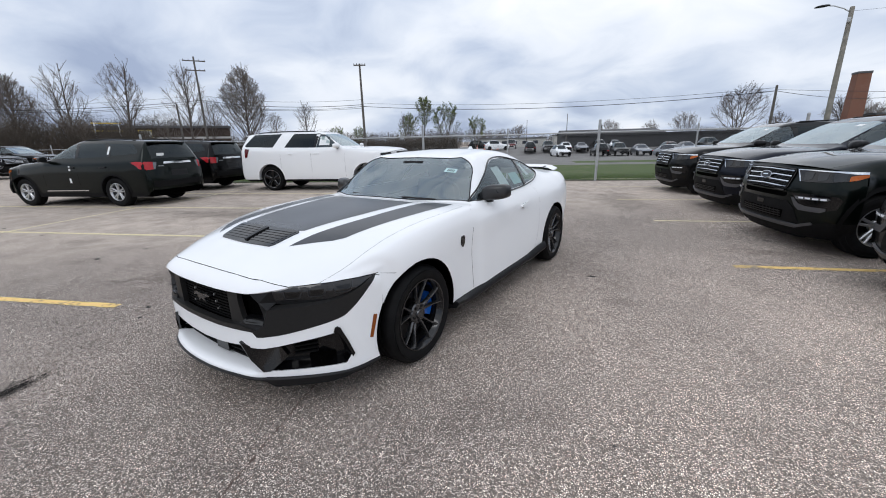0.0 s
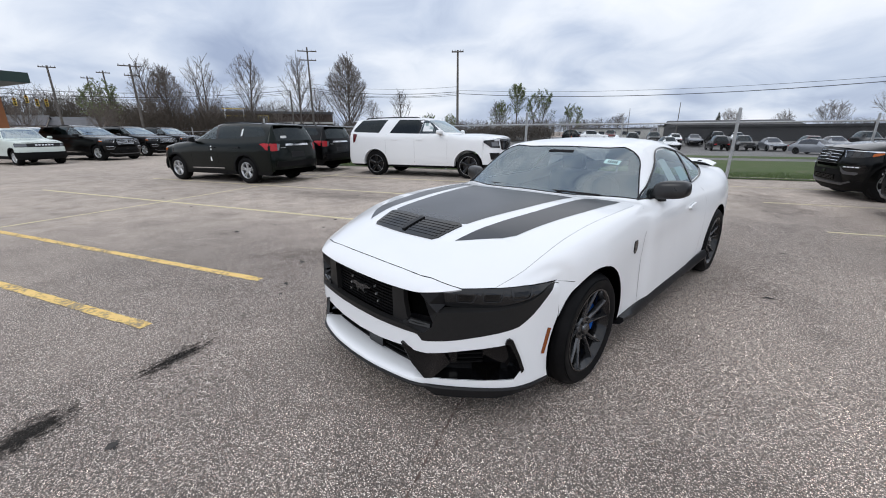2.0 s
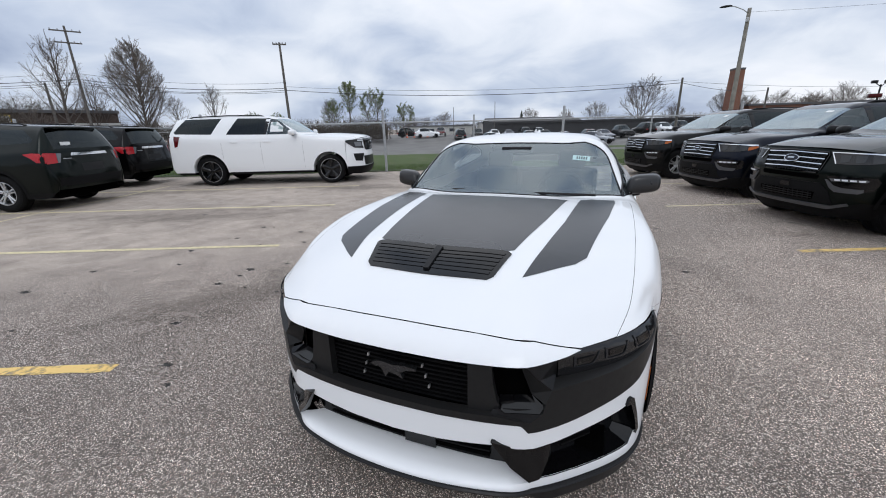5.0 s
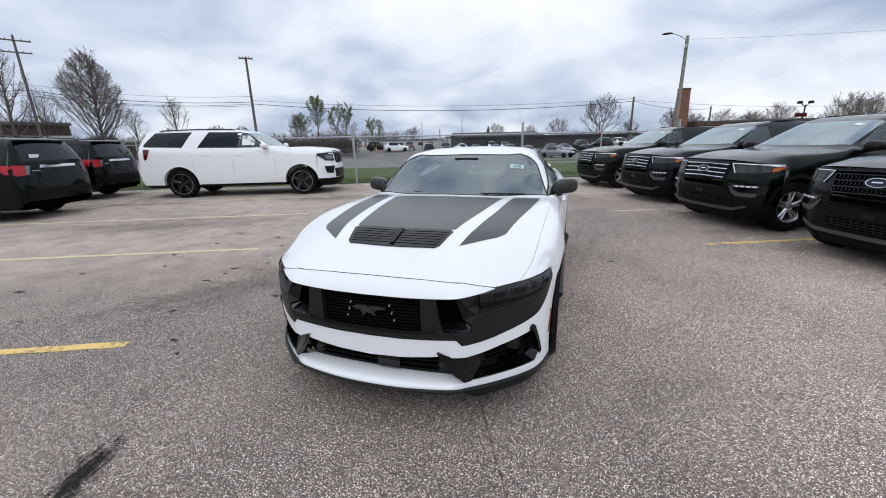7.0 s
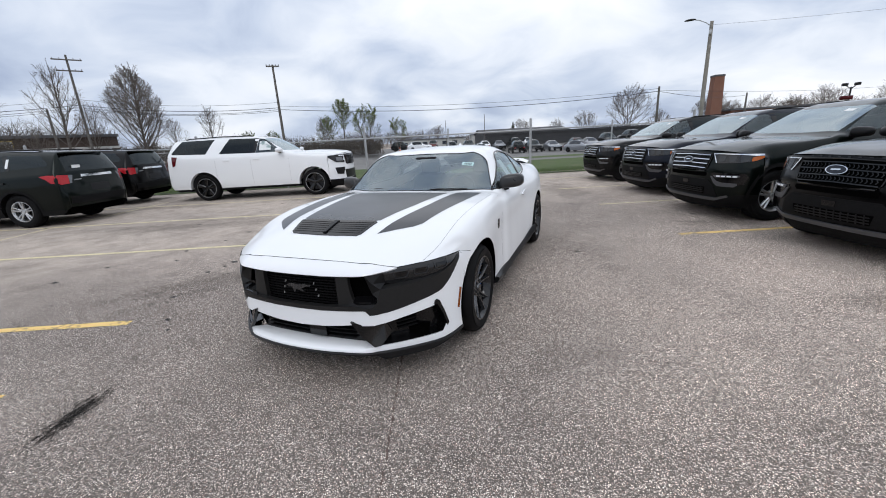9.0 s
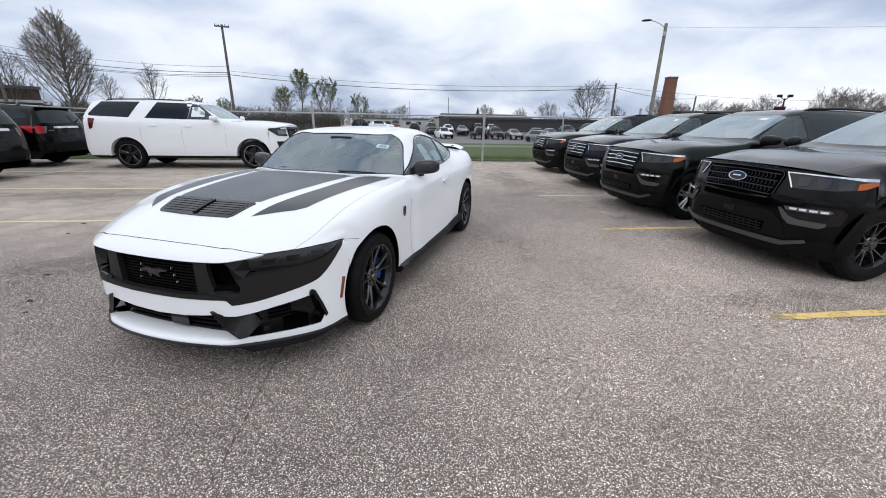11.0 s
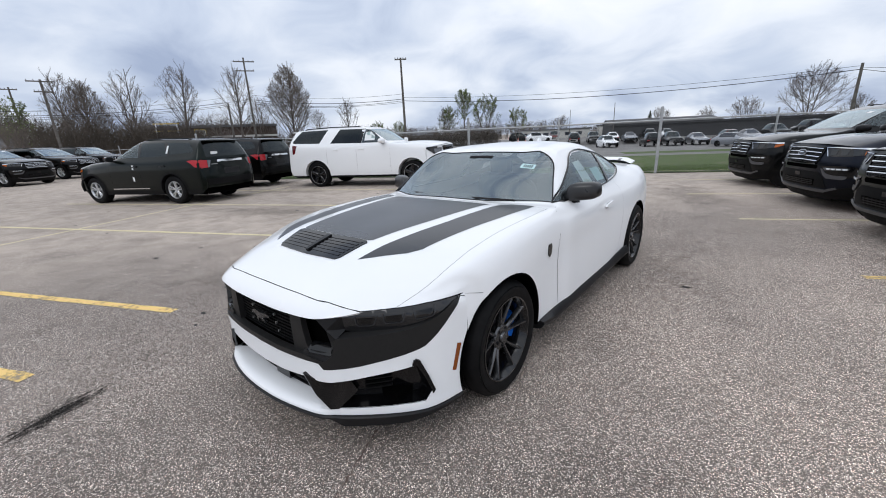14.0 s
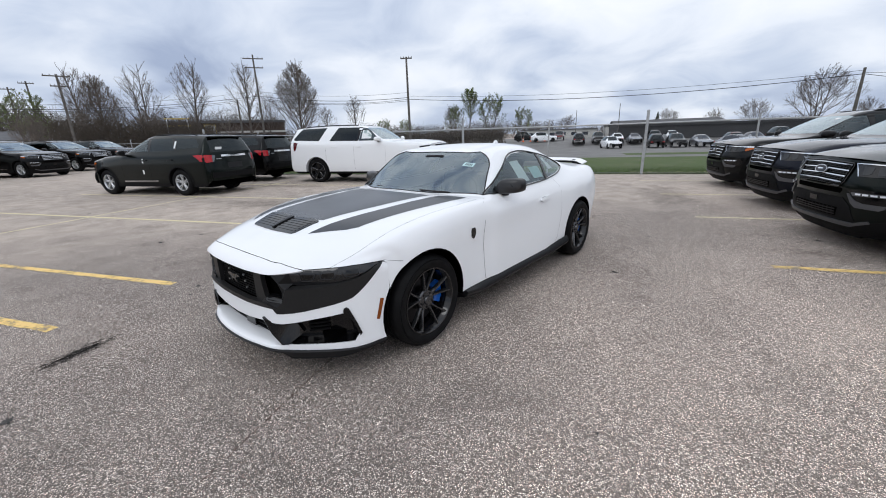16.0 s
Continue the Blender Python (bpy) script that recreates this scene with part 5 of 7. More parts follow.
# ---------------------------------------------------------------- sport utility vehicles
def suv(name, label, m, paint, s, group=""):
    """A sport utility vehicle with its nose towards -y and its front axle at y = 0; s holds its sizes and trim."""
    car = thing(name, label, "car", group, m)
    W, wb, fo, zh, zc, zr, belt = s["half"], s["wb"], s["front"], s["hood"], s["cowl"], s["roof"], s["belt"]
    yr, zb = s["rear"], s["sill"]
    sweep = s.get("sweep", 1.0)
    nose = Nose([(0, -fo), (W * .3, -fo + .014 * sweep), (W * .55, -fo + .055 * sweep), (W * .75, -fo + .14 * sweep), (W * .88, -fo + .26 * sweep), (W * .95, -fo + .39 * sweep), (W * .975, -fo + .53 * sweep)],
                s.get("reach") or [(.18, -.12), (.26, -.05), (.36, .01), (.45, .032), (.58, .028), (.68, .03), (.78, .036), (.86, .022), (zh - .16, .004), (zh - .06, .0), (zh - .02, -.012), (zh, -.035), (zh + .08, -.11)])
    e = nose.end
    N = lambda a, z: tuple(nose.at(a, z)[0])
    zs = [belt - .02, belt - .16, .80, .50, zb]
    low = lambda y, k=1.0, top=belt: [(W * .93 * k, y, top - .03), (W * .985 * k, y, top - .16), (W * k, y, .78), (W * .985 * k, y, .50), (W * .95 * k, y, zb)]
    a, b_, c, h, r = s["hood_y"], s["ws_y"], s["head_y"], s["head_z"], s["rail"]
    k = s["rake"]
    S = [
        [N(0, zh), N(.42 * e, zh - .005), N(.70 * e, zh - .03), N(.86 * e, zh - .06), N(e, zh - .10), N(e, .80), N(e, .50), N(e, zb + .08)],
        [(0, -fo + .22, zh + .055), (W * .4, -fo + .24, zh + .055), (W * .80, -fo + .42, zh + .03), (W * .91, -fo + .50, zh - .01), (W * .96, -fo + .55, zh - .12), (W * .985, -fo + .55, .80), (W * .98, -fo + .55, .50), (W * .95, -fo + .55, zb + .05)],
        [(0, 0, zh + .12), (W * .4, 0, zh + .12), (W * .84, 0, zh + .075), (W * .93, 0, zh + .02), (W * .985, 0, zh - .12), (W, 0, .80), (W * .99, 0, .50), (W * .95, 0, zb)],
        [(0, a, zc - .02), (W * .4, a + .01, zc - .02), (W * .86, a + .10, zc - .05), *low(a + .1, 1.0, belt - .03)],
        [(0, a + .07, zc - .015), (W * .4, a + .09, zc - .015), (W * .83, a + .22, zc - .01), *low(a + .25)],
        [(0, b_, zc + .03), (W * .4, b_ + .03, zc + .03), (W * .80, b_ + .15, zc + .035), *low(b_ + .2)],
        [(0, (b_ + c) / 2 - .05, (zc + h) / 2 + .02), (W * .38, (b_ + c) / 2 - .03, (zc + h) / 2 + .01), (W * .745, (b_ + c) / 2 + .08, (zc + h) / 2 + .0), *low((b_ + c) / 2 + .1)],
        [(0, c, h), (W * .36, c + .01, h - .006), (W * .68, c + .05, h - .035), *low(c + .1)],
        [(0, c + .35, zr - .015), (W * .36, c + .35, zr - .02), (W * .66, c + .38, zr - .055), *low(c + .4)],
        [(0, (c + yr) / 2, zr), (W * .36, (c + yr) / 2, zr - .006), (W * .655, (c + yr) / 2, zr - .045), *low((c + yr) / 2)],
        [(0, yr - .35, zr - .03), (W * .36, yr - .35, zr - .035), (W * .64, yr - .37, zr - .075), *low(yr - .40, .99, belt + .02)],
        [(0, yr + .02, zr - .05), (W * .36, yr + .01, zr - .055), (W * .635, yr - .04, zr - .095), *low(yr - .02, .985, belt + .03)],
        [(0, yr + .09, zr - .085), (W * .36, yr + .08, zr - .09), (W * .655, yr + .04, zr - .13), (W * .90, yr + .08, belt), (W * .958, yr + .13, belt - .16), (W * .972, yr + .14, .78), (W * .965, yr + .14, .50), (W * .94, yr + .12, zb + .05)],
        [(0, yr + k + .09, belt - .01), (W * .36, yr + k + .08, belt - .01), (W * .73, yr + k + .045, belt - .02), (W * .865, yr + k - .005, belt - .05), (W * .918, yr + k - .02, belt - .17), (W * .938, yr + k, .78), (W * .936, yr + k, .50), (W * .915, yr + k - .03, zb + .08)],
        [(0, yr + k + .12, .98), (W * .36, yr + k + .11, .98), (W * .75, yr + k + .075, .97), (W * .845, yr + k + .03, .95), (W * .888, yr + k + .01, .88), (W * .902, yr + k + .03, .74), (W * .90, yr + k + .03, .54), (W * .885, yr + k, zb + .12)],
        [(0, yr + k + .15, .66), (W * .36, yr + k + .14, .66), (W * .73, yr + k + .11, .66), (W * .81, yr + k + .07, .655), (W * .845, yr + k + .05, .65), (W * .865, yr + k + .05, .60), (W * .862, yr + k + .045, .52), (W * .845, yr + k + .01, zb + .14)],
        [(0, yr + k + .14, .42), (W * .36, yr + k + .13, .42), (W * .71, yr + k + .09, .42), (W * .785, yr + k + .04, .42), (W * .812, yr + k + .02, .42), (W * .825, yr + k + .01, .42), (W * .825, yr + k, .42), (W * .81, yr + k - .02, zb + .16)],
    ]
    nu, nv = 5, 5
    grid = net(S, nu, nv)
    full = cells(grid, lambda i, j: True)
    skin = Skin(full)
    full.free()
    st, ln = (lambda i: i / nu), (lambda j: j / nv)
    ws = lambda i, j: 5.0 <= st(i) < 7.0 and ln(j) < 1.9
    rw = lambda i, j: 12.0 <= st(i) < 13.0 and ln(j) < 1.9
    hood = lambda i, j: st(i) < 3.6 and ln(j) < 2
    shell = cells(grid, lambda i, j: not (ws(i, j) or rw(i, j) or hood(i, j)))
    # windows and wheel arches
    out = lambda q: abs(q.x) > W * .5
    glasses = []
    for poly in s["windows"]:
        y0, y1 = min(p[0] for p in poly) - .1, max(p[0] for p in poly) + .1
        slice_by(shell, poly, (1, 2), lambda q: out(q) and q.z > belt - .1 and y0 < q.y < y1)
        glasses.append(take(shell, lambda q: out(q) and q.z > belt - .1 and inside_poly(poly, q.y, q.z)))
    ra = s["arch"]
    for yc in (0.0, wb):
        poly = [(yc + ra * math.cos(radians(t)), s["tyre"] + .01 + ra * math.sin(radians(t))) for t in range(0, 360, 12)]
        slice_by(shell, poly, (1, 2), lambda q: abs(q.x) > W * .6 and q.z < 1.1 and abs(q.y - yc) < .65)
        take(shell, lambda q: abs(q.x) > W * .6 and q.z < 1.1 and (q.y - yc) ** 2 + (q.z - s["tyre"] - .01) ** 2 < ra ** 2).free()
    cut = s["cladding"]
    bmesh.ops.bisect_plane(shell, geom=shell.verts[:] + shell.edges[:] + shell.faces[:], plane_co=(0, 0, cut), plane_no=(0, 0, 1))
    clad = take(shell, lambda q: q.z < cut)
    part("body", shell, paint, car, "", 45)
    part("lower_cladding", clad, ROUGH_PLASTIC, car, "", 45)
    part("bonnet", gap(cells(grid, hood), .003), paint, car, "", 45)
    inner = cells(grid, lambda i, j: st(i) < 4.6 and ln(j) < 3)
    for v in inner.verts:
        v.co.z -= .012
    part("bonnet_joint", inner, VOID, car)
    part("windscreen", cells(grid, ws), s.get("screen", SCREEN), car, "", 60).visible_shadow = False
    part("rear_window", cells(grid, rw), TINT, car, "", 60)
    for k, g in enumerate(glasses):
        for sgn in (1, -1):
            part("side_window", take(g, lambda q, sg=sgn: q.x * sg > 0), SIDE if k == 0 else TINT, car, "", 60)
        g.free()
    # pillars, door joints, trim
    for sgn in (1, -1):
        on = lambda lift: skin.drop(0, sgn, lift)
        for y in s["doors"]:
            part("door_joint", mapped([(y - s.get("joint", .004), zb + .16), (y + s.get("joint", .004), zb + .16), (y + s.get("joint", .004), belt - .04), (y - s.get("joint", .004), belt - .04)], on(.0015), .2), VOID, car)
        for y in s["handles"]:
            part("door_handle", mapped([(y, belt - .235), (y + .20, belt - .225), (y + .20, belt - .195), (y, belt - .205)], on(.03), .06, .03), s.get("handle", paint), car)
        if s.get("pillars"):
            for poly in s["pillars"]:
                part("black_pillar", mapped(poly, on(.003), .12), PIANO, car)
        if s.get("strip"):
            part("door_strip", mapped([(.75, .415), (2.15, .425), (2.15, .45), (.75, .44)], on(.012), .2, .012), CHROME, car)
        for yc in (0.0, wb):
            bb = bmesh.new()
            rows = []
            for k in range(19):
                t = radians(-4 + 188 * k / 18)
                y, z = yc + ra * math.cos(t), s["tyre"] + .01 + ra * math.sin(t)
                y2, z2 = yc + (ra + .055) * math.cos(t), s["tyre"] + .01 + (ra + .055) * math.sin(t)
                p, q = on(.010)(y, max(z, zb + .03))[0], on(.006)(y2, max(z2, zb + .03))[0]
                rows.append([Vector((q.x, y2, z2)), Vector((p.x, y, z)), Vector((p.x - sgn * .05, y, z)), Vector((sgn * W * .6, y, z))])
            bridge(bb, rows, closed=False)
            part("arch_trim", bb, s.get("arch_mat", ROUGH_PLASTIC), car)
            wheel_part("wheel", car, (sgn * (W * .965 - .125), yc, s["tyre"]), s["tyre"], s["rim"], .25, s["wheel"], sgn)
        # mirror
        bb = bmesh.new()
        bmesh.ops.create_uvsphere(bb, u_segments=16, v_segments=10, radius=1)
        for v in bb.verts:
            x, y, z = (math.copysign(abs(q) ** .7, q) for q in v.co)
            v.co = Vector((sgn * (W + .085 + .115 * x), s["mirror_y"] + .10 * min(y, .35) + .03 * x, belt + .015 + .072 * z * (1 - .12 * x)))
        mir = part("mirror", bb, s.get("mirror", paint), car, "", 60)
        part("mirror_arm", newbox(min(sgn * W * .88, sgn * W * 1.02), max(sgn * W * .88, sgn * W * 1.02), s["mirror_y"] - .03, s["mirror_y"] + .05, belt - .07, belt - .025, bevel=.01), PLASTIC, mir)
        # roof rail
        bb = bmesh.new()
        tube(bb, [(sgn * W * .60, c + .42, zr - .03), (sgn * W * .605, c + .52, zr - .002), (sgn * W * .605, (c + yr) / 2, zr + .012), (sgn * W * .59, yr - .42, zr - .012), (sgn * W * .58, yr - .32, zr - .05)], .018, 6)
        part("roof_rail", bb, r, car)
        # tail lamp and reflector
        for poly, axis in s["tail"]:
            f = skin.drop(axis, sgn if axis == 0 else 1, .012)
            pp = poly if axis == 0 else [(sgn * x, z) for x, z in poly]
            part("tail_lamp", mapped(pp, f, .08, .02), s["tail_mat"], car, "red tail lamp")
        if s.get("tail_clear"):
            part("reversing_lamp", mapped([(sgn * x, z) for x, z in s["tail_clear"]], skin.drop(1, 1, .012), .08, .02), LENS, car, "clear reversing lamp")
    s["face"](car, nose, paint, s, skin)
    # paper label high on the windscreen
    if s["grille"] == "mesh" or s["bar"] is CHROME:
        part("windscreen_label", mapped([(.38, h - .075), (.52, h - .082), (.52, h - .050), (.38, h - .043)], skin.drop(1, -1, .003), .08), PAPER, car, "white paper label on the windscreen")
    for poly, sgn, mat in s.get("papers", ()):
        part("paper_tag", mapped(poly, skin.drop(0, sgn, s.get("paper_lift", .006)), .2), mat, car, "white paper sheet")
    # tail details
    back = lambda lift: skin.drop(1, 1, lift)
    part("rear_bumper", mapped([(-.80, .50), (.80, .50), (.80, .66), (-.80, .66)], back(.012), .1, .02), s.get("bumper", ROUGH_PLASTIC), car)
    part("tailgate_bar", mapped([(-.46, s.get("bar_z", .965)), (.46, s.get("bar_z", .965)), (.44, s.get("bar_z", .965) + .055), (-.44, s.get("bar_z", .965) + .055)], back(.028), .1, .03), s["bar"], car)
    part("plate_recess", mapped([(-.27, .76), (.27, .76), (.27, .92), (-.27, .92)], back(.004), .1), PLASTIC, car)
    part("rear_spoiler", newbox(-W * .62, W * .62, yr - .04, yr + .17, zr - .112, zr - .080, bevel=.012), s.get("spoiler", paint), car)
    part("tailgate_badge", mapped([(.44, 1.03), (.62, 1.03), (.62, 1.045), (.44, 1.045)], back(.006), .1, .005), SILVER, car)
    bb = bmesh.new()
    tube(bb, [(-.30, yr + k + .08, belt + .04), (.0, yr + k + .07, belt + .09), (.22, yr + k + .075, belt + .08)], .012, 5)
    part("rear_wiper", bb, PLASTIC, car)
    # cabin and belly
    part("cabin", newbox(-W * .85, W * .85, c - .4, yr - .05, zb + .1, belt - .18), CABIN, car)
    for x in (-.42, .42):
        for y in s["seats"]:
            part("seat", newbox(x - .25, x + .25, y, y + .16, .85, belt + .24, bevel=.05), SEAT, car)
    part("dashboard", newbox(-W * .75, W * .75, b_ + .25, c + .0, belt - .25, belt - .04, bevel=.04), CABIN, car)
    # filler box under the floor, coloured black for the shade there
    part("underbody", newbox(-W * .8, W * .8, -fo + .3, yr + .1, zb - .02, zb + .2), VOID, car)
    return car


def oval_badge(nose, a, z, w, h, lift, car):
    ov = lambda k: [(a + w * k * math.cos(t), z + h * k * math.sin(t)) for t in [2 * math.pi * i / 24 for i in range(24)]]
    b = part("oval_badge", mapped(ov(1), nose.fn(lift), .05, .02), CHROME, car, "chrome-rimmed dark blue oval badge")
    part("badge_field", mapped(ov(.88), nose.fn(lift + .003), .05), BADGE_BLUE, b)
    part("badge_script", mapped([(a - .05, z - .006), (a + .05, z - .002), (a + .045, z + .012), (a - .045, z + .008)], nose.fn(lift + .006), .05), CHROME, b)


def explorer_face(car, nose, paint, s, skin):
    drop = .055
    e, zh = 1.2, s["hood"] + drop
    # outlines are written for a wider nose; the grille takes its middle, the lamps the rest
    share = lambda a: math.copysign(float(np.interp(abs(a), (0, .66, 1.2), (0, .475, nose.end))), a)
    on = lambda lift=0.0: (lambda a, z: nose.at(share(a), z - drop, lift))
    part("front_fascia", mapped([(-e, zh - .10), (-.86 * e, zh - .06), (-.70 * e, zh - .03), (0, zh - .0), (.70 * e, zh - .03), (.86 * e, zh - .06), (e, zh - .10), (e, .46), (1.0, .47), (.80, .40), (-.80, .40), (-1.0, .47), (-e, .46)], on(), .05, .04), paint, car, "", 50)
    mesh_style = s["grille"] != "bars"
    g = [(-.63, zh - .052), (0, zh - .036), (.63, zh - .052), (.655, zh - .085), (.615, zh - .27), (.56, zh - .325), (-.56, zh - .325), (-.615, zh - .27), (-.655, zh - .085)]
    # grille backing lies on the fascia; the shade between the bars is its colour
    gr = part("grille", mapped(g, on(.004), .05, .03), VOID, car, "black grille with bars")
    bb = bmesh.new()
    tube(bb, [nose.at(share(p[0]), p[1] - drop, .010)[0] for p in g + g[:1]], .008, 6, cap=False)
    part("grille_frame", bb, PIANO, gr)
    if not mesh_style:
        for k in range(4):
            z = zh - .058 - k * .066
            w = .625 - k * .014
            part("grille_bar", mapped([(-w, z - .010), (0, z + .002), (w, z - .010), (w, z - .024), (0, z - .010), (-w, z - .024)], on(.022), .07, .014), CHROME, gr)
            for q in range(2):
                zz = z - .026 - .018 * q
                part("mesh_row", mapped([(-w + .02, zz - .010), (0, zz + .002), (w - .02, zz - .010), (w - .02, zz - .016), (0, zz - .004), (-w + .02, zz - .016)], on(.008), .09, .006), PLASTIC, gr)
        for k in range(-9, 10):
            a = k * .064
            part("grille_web", mapped([(a - .005, zh - .315), (a + .005, zh - .315), (a + .005, zh - .06), (a - .005, zh - .06)], on(.009), .1, .008), PLASTIC, gr)
    else:
        for k in range(4):
            z = zh - .066 - k * .068
            w = .625 - k * .014
            part("grille_bar", mapped([(-w, z - .012), (0, z), (w, z - .012), (w, z - .024), (0, z - .012), (-w, z - .024)], on(.022), .07, .014), PIANO, gr)
        for r_ in range(3):
            z1 = zh - .090 - r_ * .068
            z0 = z1 - .042
            for k in range(-10, 10):
                a = k * .059 + .0295 * (r_ % 2)
                part("grille_hook", mapped([(a, z0), (a + .012, z0), (a + .034, (z0 + z1) / 2), (a + .012, z1), (a, z1), (a + .020, (z0 + z1) / 2)], on(.016), .1, .010), PIANO, gr)
        # raised lettering along the bonnet edge, kept as plain blocks
        for k in range(8):
            a = -.50 + k * .143
            part("letter_block", mapped([(a - .024, zh - .026), (a + .024, zh - .026), (a + .024, zh - .012), (a - .024, zh - .012)], on(.004), .06, .006), PIANO, car)
    oval_badge(nose, 0, zh - drop - .148, .115, .050, .040, car)
    for sgn in (1, -1):
        f = lambda poly: [(sgn * a, z) for a, z in poly][::sgn]
        lamp = [(.672, zh - .050), (.80, zh - .050), (1.0, zh - .056), (e, zh - .062), (e, zh - .118), (1.10, zh - .165), (.98, zh - .188), (.82, zh - .196), (.735, zh - .194), (.700, zh - .11)]
        hl = part("headlamp", mapped(f(lamp), on(.010), .05, .03), SMOKED, car, "long headlamp with amber corner", 50)
        part("lamp_strip", mapped(f([(.672, zh - .049), (.80, zh - .049), (1.0, zh - .055), (e, zh - .061), (e, zh - .086), (1.12, zh - .086), (1.0, zh - .070), (.80, zh - .059), (.684, zh - .058), (.710, zh - .11), (.746, zh - .193), (.736, zh - .194), (.698, zh - .11)]), on(.015), .05, .01), CHROME, hl, "bright lamp edge strip")
        for a0, a1 in ((.755, .84), (.87, .95), (.98, 1.07)):
            part("lamp_inner", mapped(f([(a0, zh - .080), (a1, zh - .084), (a1 - .008, zh - .158), (a1 - .03, zh - .172), (a0 + .012, zh - .178)]), on(.0135), .06, .004), LAMP_CELL, hl)
        part("turn_signal", mapped(f([(1.085, zh - .112), (1.12, zh - .098), (e, zh - .090), (e, zh - .118), (1.12, zh - .156), (1.08, zh - .166)]), on(.016), .05, .01), AMBER, hl, "amber turn signal")
        # pocket below the lamp with bracket, strip lamp and blade
        fog = part("fog_recess", mapped(f([(.70, .790), (.86, .800), (1.045, .790), (1.075, .745), (1.05, .640), (.95, .600), (.80, .605), (.735, .70)]), on(.005), .05, .02), PIANO, car, "", 50)
        part("fog_lamp", mapped(f([(.735, .765), (.985, .770), (1.005, .755), (.985, .735), (.755, .728)]), on(.018), .05, .015), LENS, fog, "clear fog lamp strip")
        for k in range(4):
            a = .775 + .055 * k
            part("fog_cell", mapped(f([(a, .760), (a + .042, .761), (a + .042, .741), (a + .004, .740)]), on(.021), .06, .004), LED, fog)
        part("fog_blade", mapped(f([(.700, .745), (.722, .742), (.775, .675), (.84, .650), (.985, .645), (.985, .615), (.955, .590), (.79, .595), (.745, .645)]), on(.016), .05, .014), s.get("accent", SILVER_DULL), fog, "dark silver bracket blade", 50)
        part("corner_cladding", mapped(f([(.80, .40), (1.0, .47), (e, .47), (e, .25), (.80, .25)]), on(.006), .06, .03), ROUGH_PLASTIC, car)
    # slot is no opening: a raised sheet painted as dark as its shade
    part("upper_slot", mapped([(-.60, zh - .345), (.60, zh - .345), (.62, zh - .375), (.585, zh - .405), (-.585, zh - .405), (-.62, zh - .375)], on(.004), .06, .02), VOID, car)
    part("lower_panel", mapped([(-.66, .69), (.66, .69), (.74, .60), (.79, .43), (-.79, .43), (-.74, .60)], on(.008), .06, .02), ROUGH_PLASTIC, car)
    # intake sheet likewise carries the opening's shade as colour
    li = part("lower_intake", mapped([(-.60, .56), (.60, .56), (.56, .455), (-.56, .455)], on(.012), .06, .006), VOID, car)
    for k in range(3):
        z = .470 + k * .030
        part("intake_bar", mapped([(-.56, z), (.56, z), (.56, z + .012), (-.56, z + .012)], on(.016), .1, .008), PLASTIC, li)
    for k in range(-5, 6):
        a = k * .10
        part("intake_web", mapped([(a - .008, .457), (a + .008, .457), (a + .008, .558), (a - .008, .558)], on(.018), .1, .008), PLASTIC, li)
    part("skid_strip", mapped([(-.90, .455), (-.78, .400), (.78, .400), (.90, .455), (.915, .430), (.76, .355), (-.76, .355), (-.915, .430)], on(.026), .05, .02), s.get("skid", SILVER_DULL), car, "dull silver skid strip", 50)
    part("front_valance", mapped([(-.80, .37), (.80, .37), (.80, .22), (-.80, .22)], on(-.01), .06, .03), ROUGH_PLASTIC, car)
    part("radar_window", mapped([(-.10, .60), (.10, .60), (.10, .66), (-.10, .66)], on(.014), .1, .006), PIANO, car)


